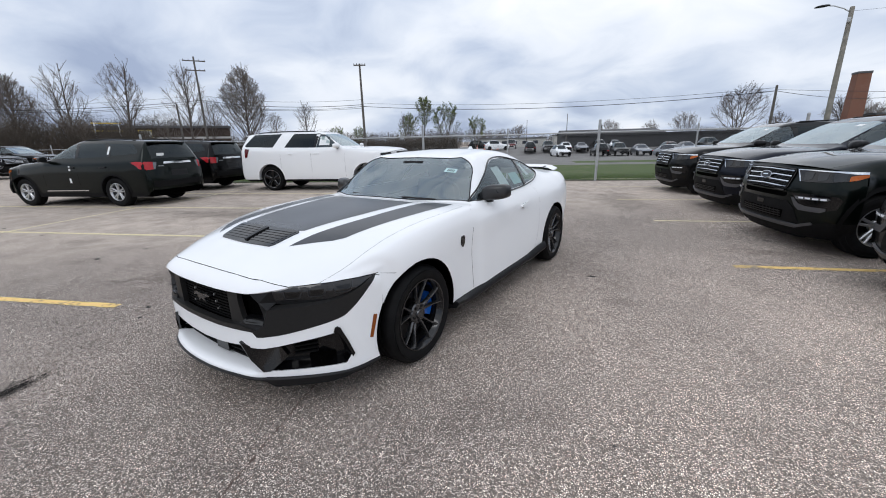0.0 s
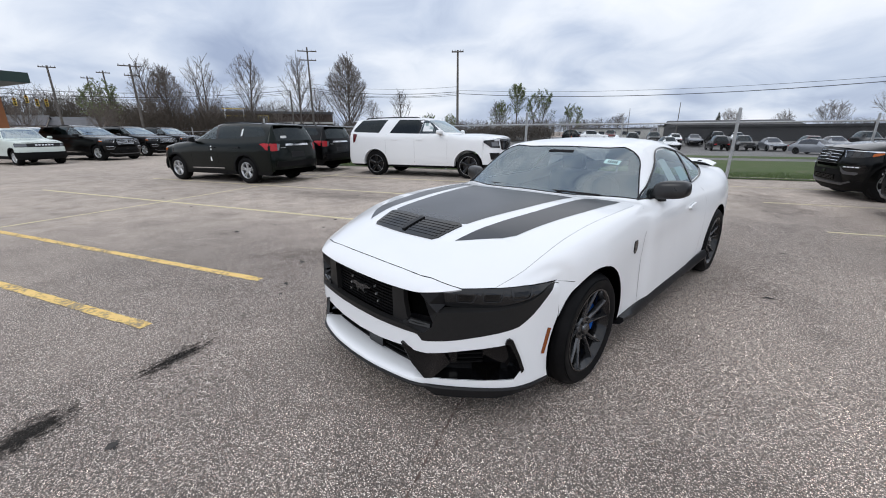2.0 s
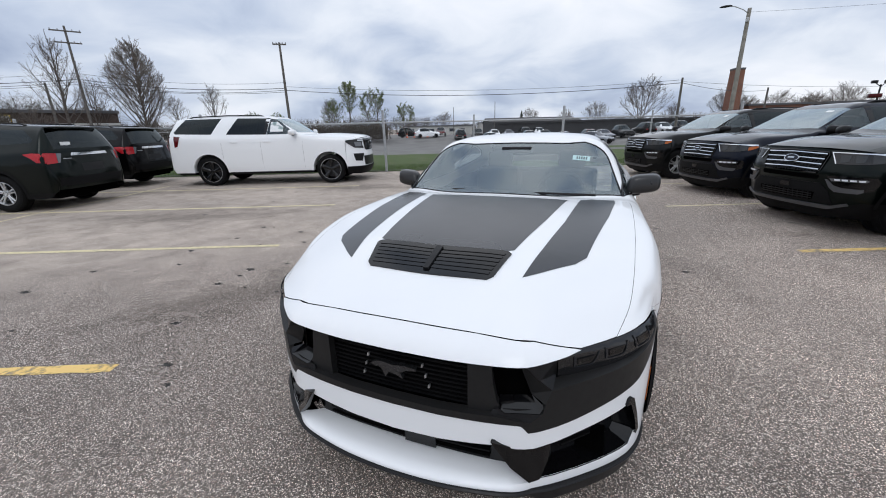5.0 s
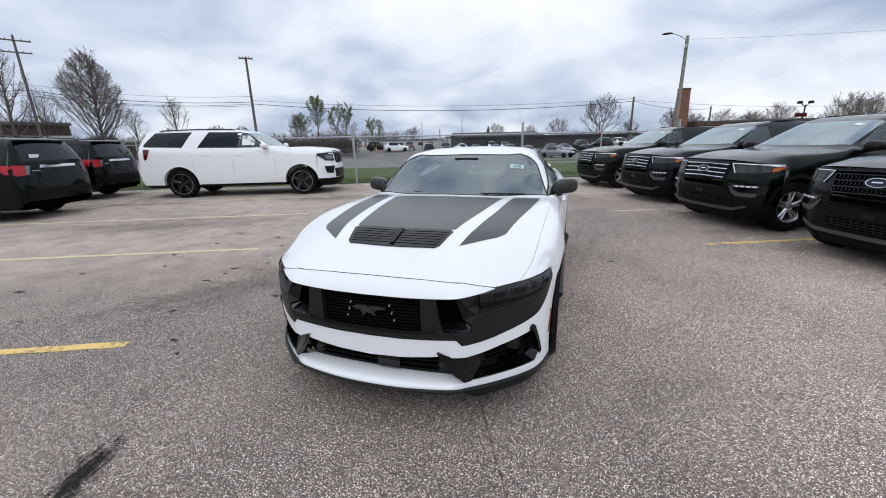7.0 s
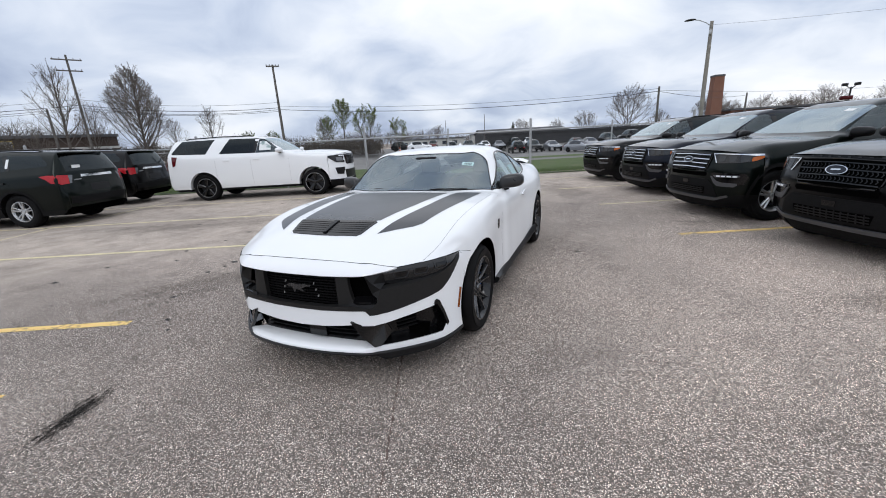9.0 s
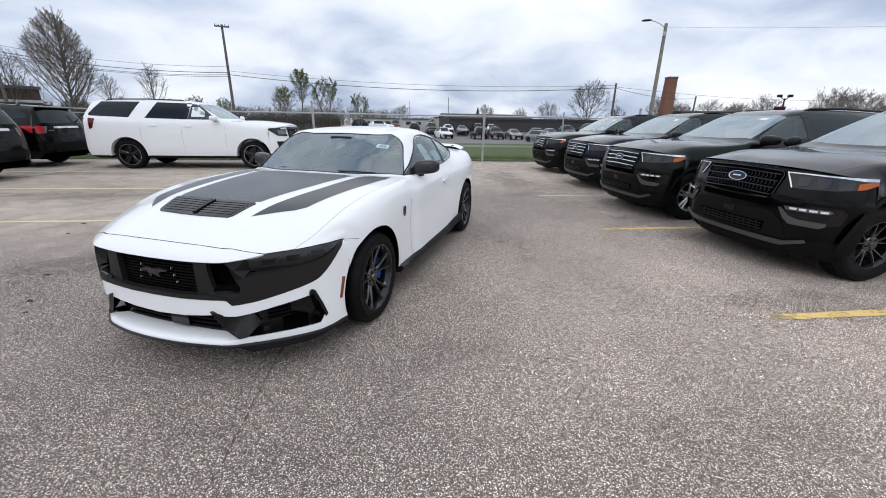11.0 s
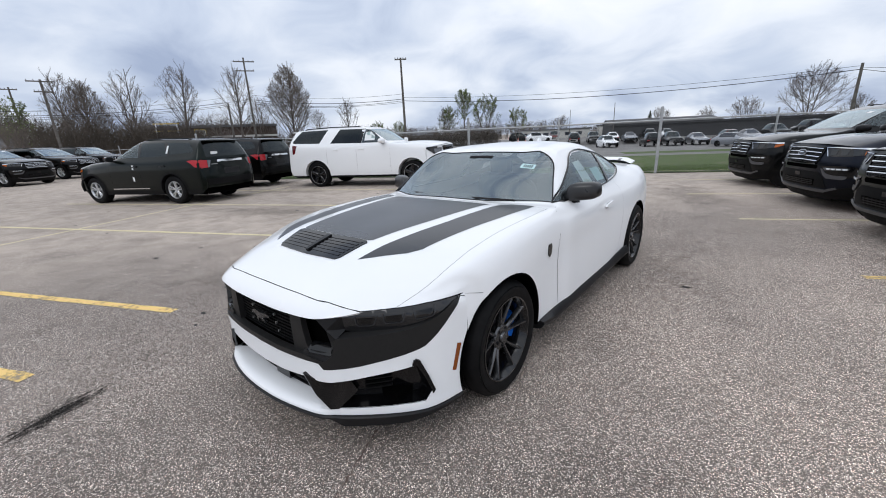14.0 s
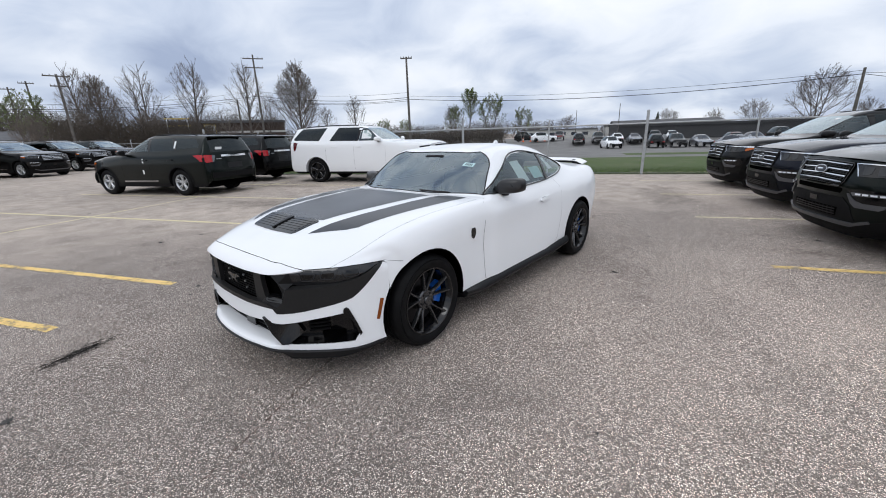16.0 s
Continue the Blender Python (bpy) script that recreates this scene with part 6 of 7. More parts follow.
def expedition_face(car, nose, paint, s, skin):
    e, zh = nose.end, s["hood"]
    part("front_fascia", mapped([(-e, zh - .10), (-.86 * e, zh - .06), (-.70 * e, zh - .03), (0, zh), (.70 * e, zh - .03), (.86 * e, zh - .06), (e, zh - .10), (e, .40), (-e, .40)], nose.fn(), .06, .04), paint, car, "", 50)
    gr = part("grille", mapped([(-.66, zh - .04), (0, zh - .03), (.66, zh - .04), (.62, zh - .33), (.55, zh - .37), (-.55, zh - .37), (-.62, zh - .33)], nose.fn(.008), .05, .03), PIANO, car, "gloss black grille")
    for k in range(3):
        z = zh - .10 - .085 * k
        part("grille_bar", mapped([(-.62, z), (.62, z), (.62, z - .03), (-.62, z - .03)], nose.fn(.03), .08, .02), PIANO, gr)
    oval_badge(nose, 0, zh - .17, .13, .055, .045, car)
    for sgn in (1, -1):
        f = lambda poly: [(sgn * a, z) for a, z in poly][::sgn]
        hl = part("headlamp", mapped(f([(.67, zh - .06), (.9, zh - .05), (e, zh - .09), (e, zh - .13), (1.0, zh - .29), (.69, zh - .31)]), nose.fn(.012), .05, .03), SMOKED, car, "dark headlamp with bright strip")
        part("lamp_strip", mapped(f([(.70, zh - .075), (.9, zh - .07), (.9, zh - .10), (.72, zh - .105), (.74, zh - .24), (.70, zh - .24)]), nose.fn(.02), .05, .01), LED, hl)
        part("lamp_inner", mapped(f([(.77, zh - .13), (1.0, zh - .13), (.98, zh - .25), (.77, zh - .25)]), nose.fn(.016), .06), LENS, hl)
        part("fog_pocket", mapped(f([(.70, .82), (1.05, .82), (1.0, .62), (.78, .60)]), nose.fn(.008), .06, .02), PLASTIC, car)
    part("lower_intake", mapped([(-.70, .74), (.70, .74), (.66, .48), (-.66, .48)], nose.fn(.01), .06, .02), PLASTIC, car)
    part("front_valance", mapped([(-e, .46), (e, .46), (e, .26), (.9, .24), (-.9, .24), (-e, .26)], nose.fn(.02), .06, .04), ROUGH_PLASTIC, car)


def bronco_face(car, nose, paint, s, skin):
    e, zh = nose.end, s["hood"]
    part("front_fascia", mapped([(-e, zh - .10), (-.70 * e, zh - .03), (0, zh), (.70 * e, zh - .03), (e, zh - .10), (e, .40), (-e, .40)], nose.fn(), .06, .04), paint, car, "", 50)
    gr = part("grille", mapped([(-e + .06, zh - .08), (0, zh - .06), (e - .06, zh - .08), (e - .06, zh - .24), (-e + .06, zh - .24)], nose.fn(.008), .05, .03), PIANO, car, "wide black grille panel")
    for k in range(6):
        a = -.30 + k * .12
        part("grille_letter_plate", mapped([(a - .04, zh - .175), (a + .04, zh - .175), (a + .04, zh - .115), (a - .04, zh - .115)], nose.fn(.02), .08, .01), LED, gr)
    for sgn in (1, -1):
        f = lambda poly: [(sgn * a, z) for a, z in poly][::sgn]
        part("headlamp", mapped(f([(.62, zh - .09), (e - .08, zh - .10), (e - .08, zh - .21), (.62, zh - .21)]), nose.fn(.02), .05, .02), LENS, car, "round-cornered headlamp")
    part("front_bumper", mapped([(-e, .62), (e, .62), (e, .28), (-e, .28)], nose.fn(.03), .08, .05), ROUGH_PLASTIC, car)


EXPLORER = dict(half=.985, wb=3.025, front=.70, sweep=.80, hood=1.085, cowl=1.245, roof=1.75, belt=1.25, rear=3.87, sill=.26, hood_y=.62, ws_y=.80, head_y=1.55, head_z=1.645,
                rake=.16, rail=PLASTIC, tyre=.385, rim=.235, arch=.43, wheel="bright", cladding=.37, doors=(.78, 1.93, 2.96), handles=(1.66, 2.68), mirror_y=1.02, seats=(1.75, 2.7),
                windows=[[(1.02, 1.285), (1.58, 1.61), (1.80, 1.645), (1.86, 1.29)], [(1.95, 1.29), (1.93, 1.648), (2.72, 1.645), (2.90, 1.34), (2.86, 1.30)], [(3.0, 1.33), (2.86, 1.64), (3.58, 1.615), (3.80, 1.42), (3.76, 1.365)]],
                pillars=[[(1.865, 1.285), (1.815, 1.65), (1.93, 1.655), (1.945, 1.285)], [(2.87, 1.31), (2.91, 1.335), (2.735, 1.65), (2.86, 1.64), (2.99, 1.33), (2.95, 1.30)]],
                tail=[([(3.66, 1.145), (3.84, 1.165), (4.02, 1.15), (4.02, .965), (3.90, .985), (3.80, 1.07)], 0), ([(.73, 1.150), (.90, 1.160), (.90, .945), (.75, .960)], 1)], tail_clear=[(.63, 1.145), (.725, 1.150), (.745, .960), (.70, .965)],
                tail_mat=TAIL_RED, bar_z=1.09, reach=[(.18, -.10), (.26, -.02), (.36, .02), (.45, .045), (.55, .055), (.66, .060), (.78, .062), (.86, .045), (.95, .018), (1.05, .0), (1.11, -.012), (1.135, -.035), (1.215, -.11)], bar=CHROME, grille="bars", face=explorer_face, strip=True, handle=PLASTIC, mirror=PLASTIC)
EXPEDITION = dict(half=1.0, wb=3.42, front=1.02, hood=1.27, cowl=1.40, roof=1.925, belt=1.43, rear=4.28, sill=.32, hood_y=.60, ws_y=.72, head_y=1.42, head_z=1.83,
                  rake=.22, rail=PLASTIC, tyre=.405, rim=.29, arch=.485, wheel="black", cladding=.385, doors=(.72, 1.90, 3.0), handles=(1.62, 2.55), mirror_y=.95, seats=(1.7, 2.8, 3.6),
                  windows=[[(.92, 1.40), (1.42, 1.80), (1.62, 1.83), (1.72, 1.40)], [(1.80, 1.40), (1.74, 1.84), (2.56, 1.855), (2.86, 1.42)], [(3.28, 1.43), (3.02, 1.86), (4.06, 1.85), (4.34, 1.50), (4.28, 1.46)]],
                  pillars=[[(1.725, 1.40), (1.63, 1.84), (1.74, 1.845), (1.80, 1.40)]],
                  tail=[([(4.14, 1.38), (4.31, 1.40), (4.31, 1.10), (4.23, 1.13)], 0), ([(.74, 1.39), (.90, 1.39), (.90, 1.12), (.80, 1.14)], 1)],
                  tail_mat=TAIL_DARK, bar=PIANO, grille="bars", face=expedition_face, joint=.0018, arch_mat=SUV_WHITE, bumper=SUV_WHITE)
BRONCO = dict(half=.94, wb=2.67, front=.82, hood=1.10, cowl=1.22, roof=1.76, belt=1.27, rear=3.22, sill=.28, hood_y=.66, ws_y=.76, head_y=1.25, head_z=1.68,
              rake=.12, rail=PLASTIC, tyre=.36, rim=.22, arch=.42, wheel="bright", cladding=.44, doors=(.74, 1.75, 2.5), handles=(1.5, 2.3), mirror_y=.95, seats=(1.6, 2.4),
              windows=[[(.98, 1.30), (1.28, 1.62), (1.62, 1.66), (1.68, 1.30)], [(1.78, 1.30), (1.76, 1.66), (2.45, 1.66), (2.5, 1.30)], [(2.62, 1.32), (2.58, 1.65), (3.08, 1.62), (3.16, 1.36)]],
              tail=[([(3.16, 1.24), (3.30, 1.24), (3.30, 1.0), (3.2, 1.0)], 0), ([(.74, 1.24), (.9, 1.24), (.9, 1.0), (.78, 1.0)], 1)],
              tail_mat=TAIL_RED, bar=PIANO, grille="bars", face=bronco_face)

ROW = "dark sport utility vehicles parked in a row"
suv("sport_utility_vehicle", "dark grey sport utility vehicle beside the grass verge", lot_pose(6.26, 9.10, -90), GREY, EXPLORER, ROW)
suv("sport_utility_vehicle", "dark blue sport utility vehicle with chrome-barred grille in the row", lot_pose(6.08, 6.08, -90), NAVY, EXPLORER, ROW)
third = suv("sport_utility_vehicle", "dark green sport utility vehicle with chrome-barred grille in the row", lot_pose(5.67, 3.41, -90), GREEN, EXPLORER, ROW)
suv("sport_utility_vehicle", "black sport utility vehicle with black mesh grille in the row", lot_pose(5.59, .855, -90), BLACK, dict(EXPLORER, grille="mesh", bar=PIANO, wheel="dark"), ROW)
tag_at = lambda y, z, h: ([(y - .03, z - h), (y + .03, z - h), (y + .03, z + h), (y - .03, z + h)], 1, PAPER)
green_tags = suv("sport_utility_vehicle", "dark green sport utility vehicle with paper tags on its doors", lot_pose(-12.0, 6.80, -90), GREEN, dict(EXPLORER, papers=[tag_at(1.70, 1.02, .06), tag_at(1.66, .70, .06), tag_at(2.90, 1.46, .10)]), ROW)
part("rear_label", newbox(.33, .55, 4.080, 4.090, 1.30, 1.37), PAPER, green_tags, "white paper label on the rear glass")
black = suv("sport_utility_vehicle", "black sport utility vehicle parked tail to tail with the white one", lot_pose(-13.0, 10.25, -90), BLACK, EXPLORER, ROW)
white_suv = suv("large_sport_utility_vehicle", "long white sport utility vehicle with gloss black wheels", lot_pose(-3.22, 10.22, 90), SUV_WHITE, dict(EXPEDITION, paper_lift=.003, papers=[([(1.26, 1.47), (1.62, 1.47), (1.60, 1.74), (1.42, 1.74), (1.26, 1.60)], -1, PAPER)]))
FARROW = "sport utility vehicles parked along the far aisle"
for u, v in ((-25.6, 11.4), (-27.9, 15.2), (-30.4, 19.2)):
    far_suv = copy_thing(black, lot_pose(u, v, 99))
    far_suv.scale = (1.1, 1.1, 1.1)
    tagged(far_suv, "black sport utility vehicle facing the aisle near the street fence", "car", FARROW)
tagged(copy_thing(white_suv, lot_pose(-33.5, 11.6, 90)), "long white sport utility vehicle in the far aisle", "car", FARROW)
suv("compact_utility_vehicle", "pale grey-green boxy utility vehicle with black grille panel", lot_pose(-25.3, 7.8, 90), SAGE, BRONCO, FARROW)

# ---------------------------------------------------------------- fence
def fence(label, start, finish, diamonds=True):
    """Chain-link between two corners of the lot: posts with caps, top rail, tension wire and mesh."""
    f = thing("chain_link_fence", label, "fence", "chain-link fences")
    a, b_ = lot(*start), lot(*finish)
    run = (b_ - a).length
    d = (b_ - a).normalized()
    side = Vector((-d.y, d.x, 0))
    top = 1.68
    n = max(1, round(run / 3.15))
    at = lambda x, z=0.0, off=0.0: a + d * x + side * off + Vector((0, 0, z))
    for k in range(n + 1):
        x = run * k / n
        lean = random.Random(k).uniform(-.02, .02)
        big = k % 2 == 0
        tall = 2.06 if big else 1.86
        b = bmesh.new()
        tube(b, [at(x), at(x + lean, tall, lean)], .045 if big else .028, 10)
        part("post", b, GALV, f)
        b = bmesh.new()
        bmesh.ops.create_uvsphere(b, u_segments=10, v_segments=6, radius=.05 if big else .032, matrix=Matrix.Translation(at(x + lean, tall, lean)))
        part("post_cap", b, GALV, f)
    b = bmesh.new()
    tube(b, [at(run * k / n, top + .008 * math.sin(k * 2.1)) for k in range(n + 1)], .024, 8)
    part("top_rail", b, GALV, f)
    b = bmesh.new()
    tube(b, [at(run * k / n, .06) for k in range(n + 1)], .006, 5)
    part("tension_wire", b, WIRE, f)
    verts, faces = [], []
    step, w = (.085, .0022) if diamonds else (.17, .0032)
    for sgn in (1, -1):
        for k in range(int((run - 1.5) / step)):
            x = k * step + (0 if sgn > 0 else 1.5)
            k0 = len(verts)
            for xx, z in ((x, .05), (x + w * 1.4, .05), (x + sgn * 1.5 + w * 1.4, top), (x + sgn * 1.5, top)):
                verts.append(at(xx, z, .003 * sgn))
            faces.append((k0, k0 + 1, k0 + 2, k0 + 3))
    me = bpy.data.meshes.new("wire_mesh")
    me.from_pydata(verts, [], faces)
    me.materials.append(WIRE)
    o = new("wire_mesh", me)
    o.parent = f
    tagged(o, "diamond mesh of thin fence wire", kind="stuff")


fence("tall galvanised chain-link fence along the grass verge", (-14.55, 12), (45.3, 12))
fence("galvanised chain-link fence at the back of the lot", (-45, 30), (-14.55, 30), False)
fence("galvanised chain-link fence along the street", (-45, -42), (-45, 30), False)

# ---------------------------------------------------------------- trees
class Wood:
    """Collects tapered round branches into one mesh."""

    def __init__(self):
        self.v, self.f = [], []

    def limb(self, pts, r0, r1, n=5):
        pts = [Vector(p) for p in pts]
        last = None
        for i, p in enumerate(pts):
            d = pts[min(i + 1, len(pts) - 1)] - pts[max(i - 1, 0)]
            r = r0 + (r1 - r0) * i / (len(pts) - 1)
            k = len(self.v)
            self.v += ring(p, d if d.length > 1e-6 else Vector((0, 0, 1)), r, n)
            if last is not None:
                self.f += [(last + j, last + (j + 1) % n, k + (j + 1) % n, k + j) for j in range(n)]
            last = k

    def leaf(self, p, s, rng):
        a = Vector((rng.uniform(-1, 1), rng.uniform(-1, 1), rng.uniform(-1, 1))).normalized()
        b = a.cross(Vector((rng.uniform(-1, 1), rng.uniform(-1, 1), rng.uniform(-1, 1)))).normalized()
        k = len(self.v)
        self.v += [p - a * s, p + b * s * .5, p + a * s, p - b * s * .5]
        self.f.append((k, k + 1, k + 2, k + 3))

    def done(self, name, material, parent, label="", kind=""):
        me = bpy.data.meshes.new(name)
        me.from_pydata(self.v, [], self.f)
        me.materials.append(material)
        me.shade_smooth()
        o = new(name, me)
        o.parent = parent
        if label:
            tagged(o, label)
        if kind:
            tagged(o, kind=kind)
        return o


def bent(a, d, length, rng, n=4, sag=0.0, wob=.12):
    """A wandering line from a along d."""
    pts, p, d = [Vector(a)], Vector(a), Vector(d).normalized()
    for k in range(n):
        d = (d + Vector((rng.uniform(-wob, wob), rng.uniform(-wob, wob), rng.uniform(-wob, wob) + sag))).normalized()
        p = p + d * length / n
        pts.append(p)
    return pts


def tree(label, height, radius, base, limbs, rise, seed, leaves=0, forks=1, twig_r=.011, name="bare_tree", dense=7, belly=.8):
    """Trunk, limbs, branches and twigs that climb towards an egg-shaped outline.
    base: where the crown begins (share of the height); rise: how steep the limbs leave; belly: below 1 the widest part sits lower."""
    rng = random.Random(seed)
    t = thing(name, label, "tree")
    trunk, crown, buds = Wood(), Wood(), Wood()
    up = Vector((0, 0, 1))
    noise = lambda s: Vector((rng.uniform(-s, s), rng.uniform(-s, s), rng.uniform(-s, s)))
    lobes = [rng.uniform(.78, 1.12) for _ in range(9)]

    def outside(p, slack):
        f = (p.z / height - base * .6) / (1.0 - base * .6)
        if f <= 0 or f >= 1:
            return f >= 1
        lobe = lobes[int((math.atan2(p.y, p.x) / math.tau + .5) * 8.99)]
        return math.hypot(p.x, p.y) > slack * lobe * radius * math.sin(math.pi * f ** belly) ** .75

    def climb(p, d, length, steps, lift, wobble, slack):
        pts, p, d = [p], Vector(p), Vector(d).normalized()
        for _ in range(steps):
            d = (d + up * lift + noise(wobble)).normalized()
            p = p + d * length / steps
            pts.append(p)
            if outside(p, slack):
                break
        return pts

    leaders = []
    for k in range(forks):
        a = math.tau * k / forks + rng.random()
        lean = .03 if forks == 1 else rng.uniform(.14, .26)
        pts = bent((0, 0, 0), (lean * math.cos(a), lean * math.sin(a), 1), height * (.97 if k == 0 else rng.uniform(.78, .93)), rng, 9, .03, .03)
        trunk.limb(pts, height * .0165 / forks ** .4, height * .0016, 8)
        leaders.append(pts)
    for k in range(limbs):
        pts = leaders[k % forks]
        f = base + (.95 - base) * ((k + rng.random()) / limbs) ** .9
        x = f * (len(pts) - 1)
        i = min(int(x), len(pts) - 2)
        p = pts[i].lerp(pts[i + 1], x - i)
        a = k * 2.4 + rng.uniform(-.4, .4)
        d = Vector((math.cos(a), math.sin(a), rise * rng.uniform(.75, 1.25) * (.8 + .5 * f)))
        lp = climb(p, d, radius * 1.9 * rng.uniform(.75, 1.0), 9, .075, .07, rng.uniform(.85, 1.0))
        if len(lp) < 3:
            lp = climb(p, d, radius * .5, 3, .05, .07, 9)
        trunk.limb(lp, height * .0048 * (1.25 - .8 * f), .010, 5)
        run = (lp[-1] - lp[0]).length
        for j in range(dense):
            x = (.22 + .76 * (j + rng.random()) / dense) * (len(lp) - 1)
            i = min(int(x), len(lp) - 2)
            along = (lp[i + 1] - lp[i]).normalized()
            bp = climb(lp[i].lerp(lp[i + 1], x - i), along + noise(.85) + up * .15, run * rng.uniform(.26, .46), 4, .05, .11, 1.06)
            if len(bp) < 2:
                continue
            crown.limb(bp, .016, twig_r * .8, 4)
            for m in range(dense):
                x = (.15 + .83 * (m + rng.random()) / dense) * (len(bp) - 1)
                i = min(int(x), len(bp) - 2)
                tw = climb(bp[i].lerp(bp[i + 1], x - i), (bp[i + 1] - bp[i]).normalized() + noise(.8), run * rng.uniform(.10, .22), 3, .04, .14, 1.12)
                crown.limb(tw, twig_r, twig_r * .45, 3)
                for _ in range(leaves):
                    buds.leaf(tw[rng.randrange(len(tw))] + noise(.16), rng.uniform(.05, .12), rng)
    trunk.done("trunk", BARK, t)
    crown.done("crown", TWIG, t, "fine bare twigs")
    if leaves:
        buds.done("foliage", BUD, t, "sparse young leaves", "stuff")
    return t


SLIM = tree("slender bare deciduous tree with upswept branches", 13, 3.4, .20, 34, 1.25, 3, dense=6)
SLIM2 = tree("slender bare tree with reddish-brown twigs", 13, 3.5, .18, 34, 1.15, 8, forks=2, dense=6)
ROUND = tree("rounded bare tree with a dense crown of twigs", 12.0, 3.7, .10, 90, 1.05, 12, dense=8, belly=.70)
YOUNG = tree("young bare tree with thin branches", 8.8, 2.3, .22, 26, 1.3, 21, dense=6)
LEAFY = tree("tall tree with clumps of young green leaves", 10.2, 1.9, .40, 30, .9, 33, leaves=4, name="budding_tree", dense=6, belly=1.3)
LEAFY2 = tree("broad tree coming into pale green leaf", 7.8, 2.6, .22, 30, 1.0, 41, leaves=3, name="budding_tree", forks=2, dense=6)
WIDE = tree("broad spreading bare tree", 9.2, 4.4, .16, 48, .75, 55, forks=3, dense=7)
SHRUB = tree("multi-stemmed bare scrub tree", 6.5, 2.7, .10, 34, 1.0, 66, forks=4, dense=6)


def plant(ob, spots, first=True):
    """Sets the tree at the first spot and copies at the others; spots: x, y, height scale, turn."""
    for k, (x, y, sc, rz) in enumerate(spots):
        if k == 0:
            ob.matrix_basis = pose(x, y, 0, 0, 0, rz)
            ob.scale = (sc, sc, sc)
        else:
            o = copy_thing(ob, pose(x, y, 0, 0, 0, rz))
            o.scale = (sc, sc, sc)


plant(SLIM, [(-64.4, 19.0, 1.0, 20), (-67.4, 7.0, .88, 200), (-66.5, 27.7, 1.08, 100)])
plant(SLIM2, [(-70.8, 14.2, 1.0, 0), (-72, 34, .8, 130)])
plant(ROUND, [(-51.5, 28.6, 1.0, 40), (-62.2, 8.1, .82, 150)])
plant(YOUNG, [(-65.7, 48.9, 1.12, 0), (-73.1, 47.0, .95, 120), (-48.8, 59.5, .82, 50)])
plant(LEAFY, [(-46.0, 61.7, 1.0, 0)])
plant(LEAFY2, [(-37.0, 56.0, 1.0, 0), (-33.0, 60.0, .72, 200), (-48.5, 60.5, .9, 90), (-58.7, 50.5, .62, 30), (-73, 1.8, 1.08, 40), (-55, 53, .6, 170)])
plant(WIDE, [(4.7, 78.1, 1.0, 0), (-42.1, 98.7, .62, 60), (-20.3, 105.7, .66, 200), (-3.8, 97.9, .72, 130), (16.5, 75, .72, 80), (31.2, 103.7, .80, 20), (36.3, 102.2, .72, 310), (49.8, 96.8, .98, 250), (49.1, 85.9, .86, 140), (58, 92, 1.0, 10), (24, 98, .7, 77), (42, 104, .9, 200), (64, 88, 1.1, 33), (70, 95, 1.15, 160), (76, 84, 1.1, 290), (54, 101, 1.0, 95)])
plant(SHRUB, [(-60, 12, .9, 0), (-63, 16, .8, 60), (-60, 22, .75, 120), (-58, 33, .6, 200), (-75, 8, .95, 10), (-80, 2, .9, 99), (-11.3, 107.2, .85, 30), (10, 80, .75, 60), (21, 82, .85, 150), (-66, 2, .8, 222), (-70, -6, .85, 40), (-75, -14, .9, 80), (27, 75, .8, 11)])


def brush(label, start, finish, depth, low, high, count, seed, material=BRUSH, leaf=0, thick=1.0):
    """A thicket: many thin stems that fan out, thinning towards the top."""
    rng = random.Random(seed)
    w = Wood()
    a, b = Vector((*start, 0)), Vector((*finish, 0))
    d = (b - a).normalized()
    n = Vector((-d.y, d.x, 0))
    hump = [rng.uniform(.6, 1.0) for _ in range(24)]
    for _ in range(count):
        f = rng.random()
        k = f * 22
        top = low + (high - low) * (hump[int(k)] * (1 - k % 1) + hump[int(k) + 1] * (k % 1)) * rng.uniform(.55, 1)
        p = a.lerp(b, f) + n * rng.uniform(-depth, depth)
        lean = Vector((rng.uniform(-.2, .2), rng.uniform(-.2, .2), 1))
        pts = bent(p, lean, top, rng, 3, .0, .16)
        w.limb(pts, .035 * thick, .012 * thick, 3)
        for _k in range(9):
            q = pts[1 + _k % 2].lerp(pts[2 + _k % 2], rng.random())
            w.limb(bent(q, Vector((rng.uniform(-1, 1), rng.uniform(-1, 1), rng.uniform(.0, 1.1))), top * rng.uniform(.14, .34), rng, 2, .0, .2), .018 * thick, .009 * thick, 3)
            for _l in range(leaf if _k < 4 else 0):
                w.leaf(q + Vector((rng.gauss(0, .3), rng.gauss(0, .3), rng.gauss(0, .3))), .14, rng)
    t = thing("thicket", label, "shrub")
    w.done("stem_tangle", material, t, "tangled thin stems", "stuff")


brush("dense leafless thicket behind the street fence", (-64, 4), (-60, 20), 5, 2.0, 5.0, 1300, 1, thick=.7)
brush("leafless woodland behind the houses", (-128, -62), (-118, 12), 10, 4.5, 11, 1300, 11, thick=1.6)
brush("dense leafless thicket under the trees", (-60, 20), (-52, 36), 4, 1.2, 2.8, 700, 2, thick=.7)
brush("distant leafless woodland beyond the lots", (-150, -60), (-120, 60), 14, 5, 11, 1300, 3, thick=1.6)
brush("distant leafless woodland beyond the lots", (-120, 60), (-60, 130), 14, 2.5, 6.0, 1100, 4, thick=1.4)
brush("distant leafless woodland beyond the lots", (-60, 150), (40, 165), 14, 1.2, 3.6, 900, 5, leaf=1, thick=1.5)
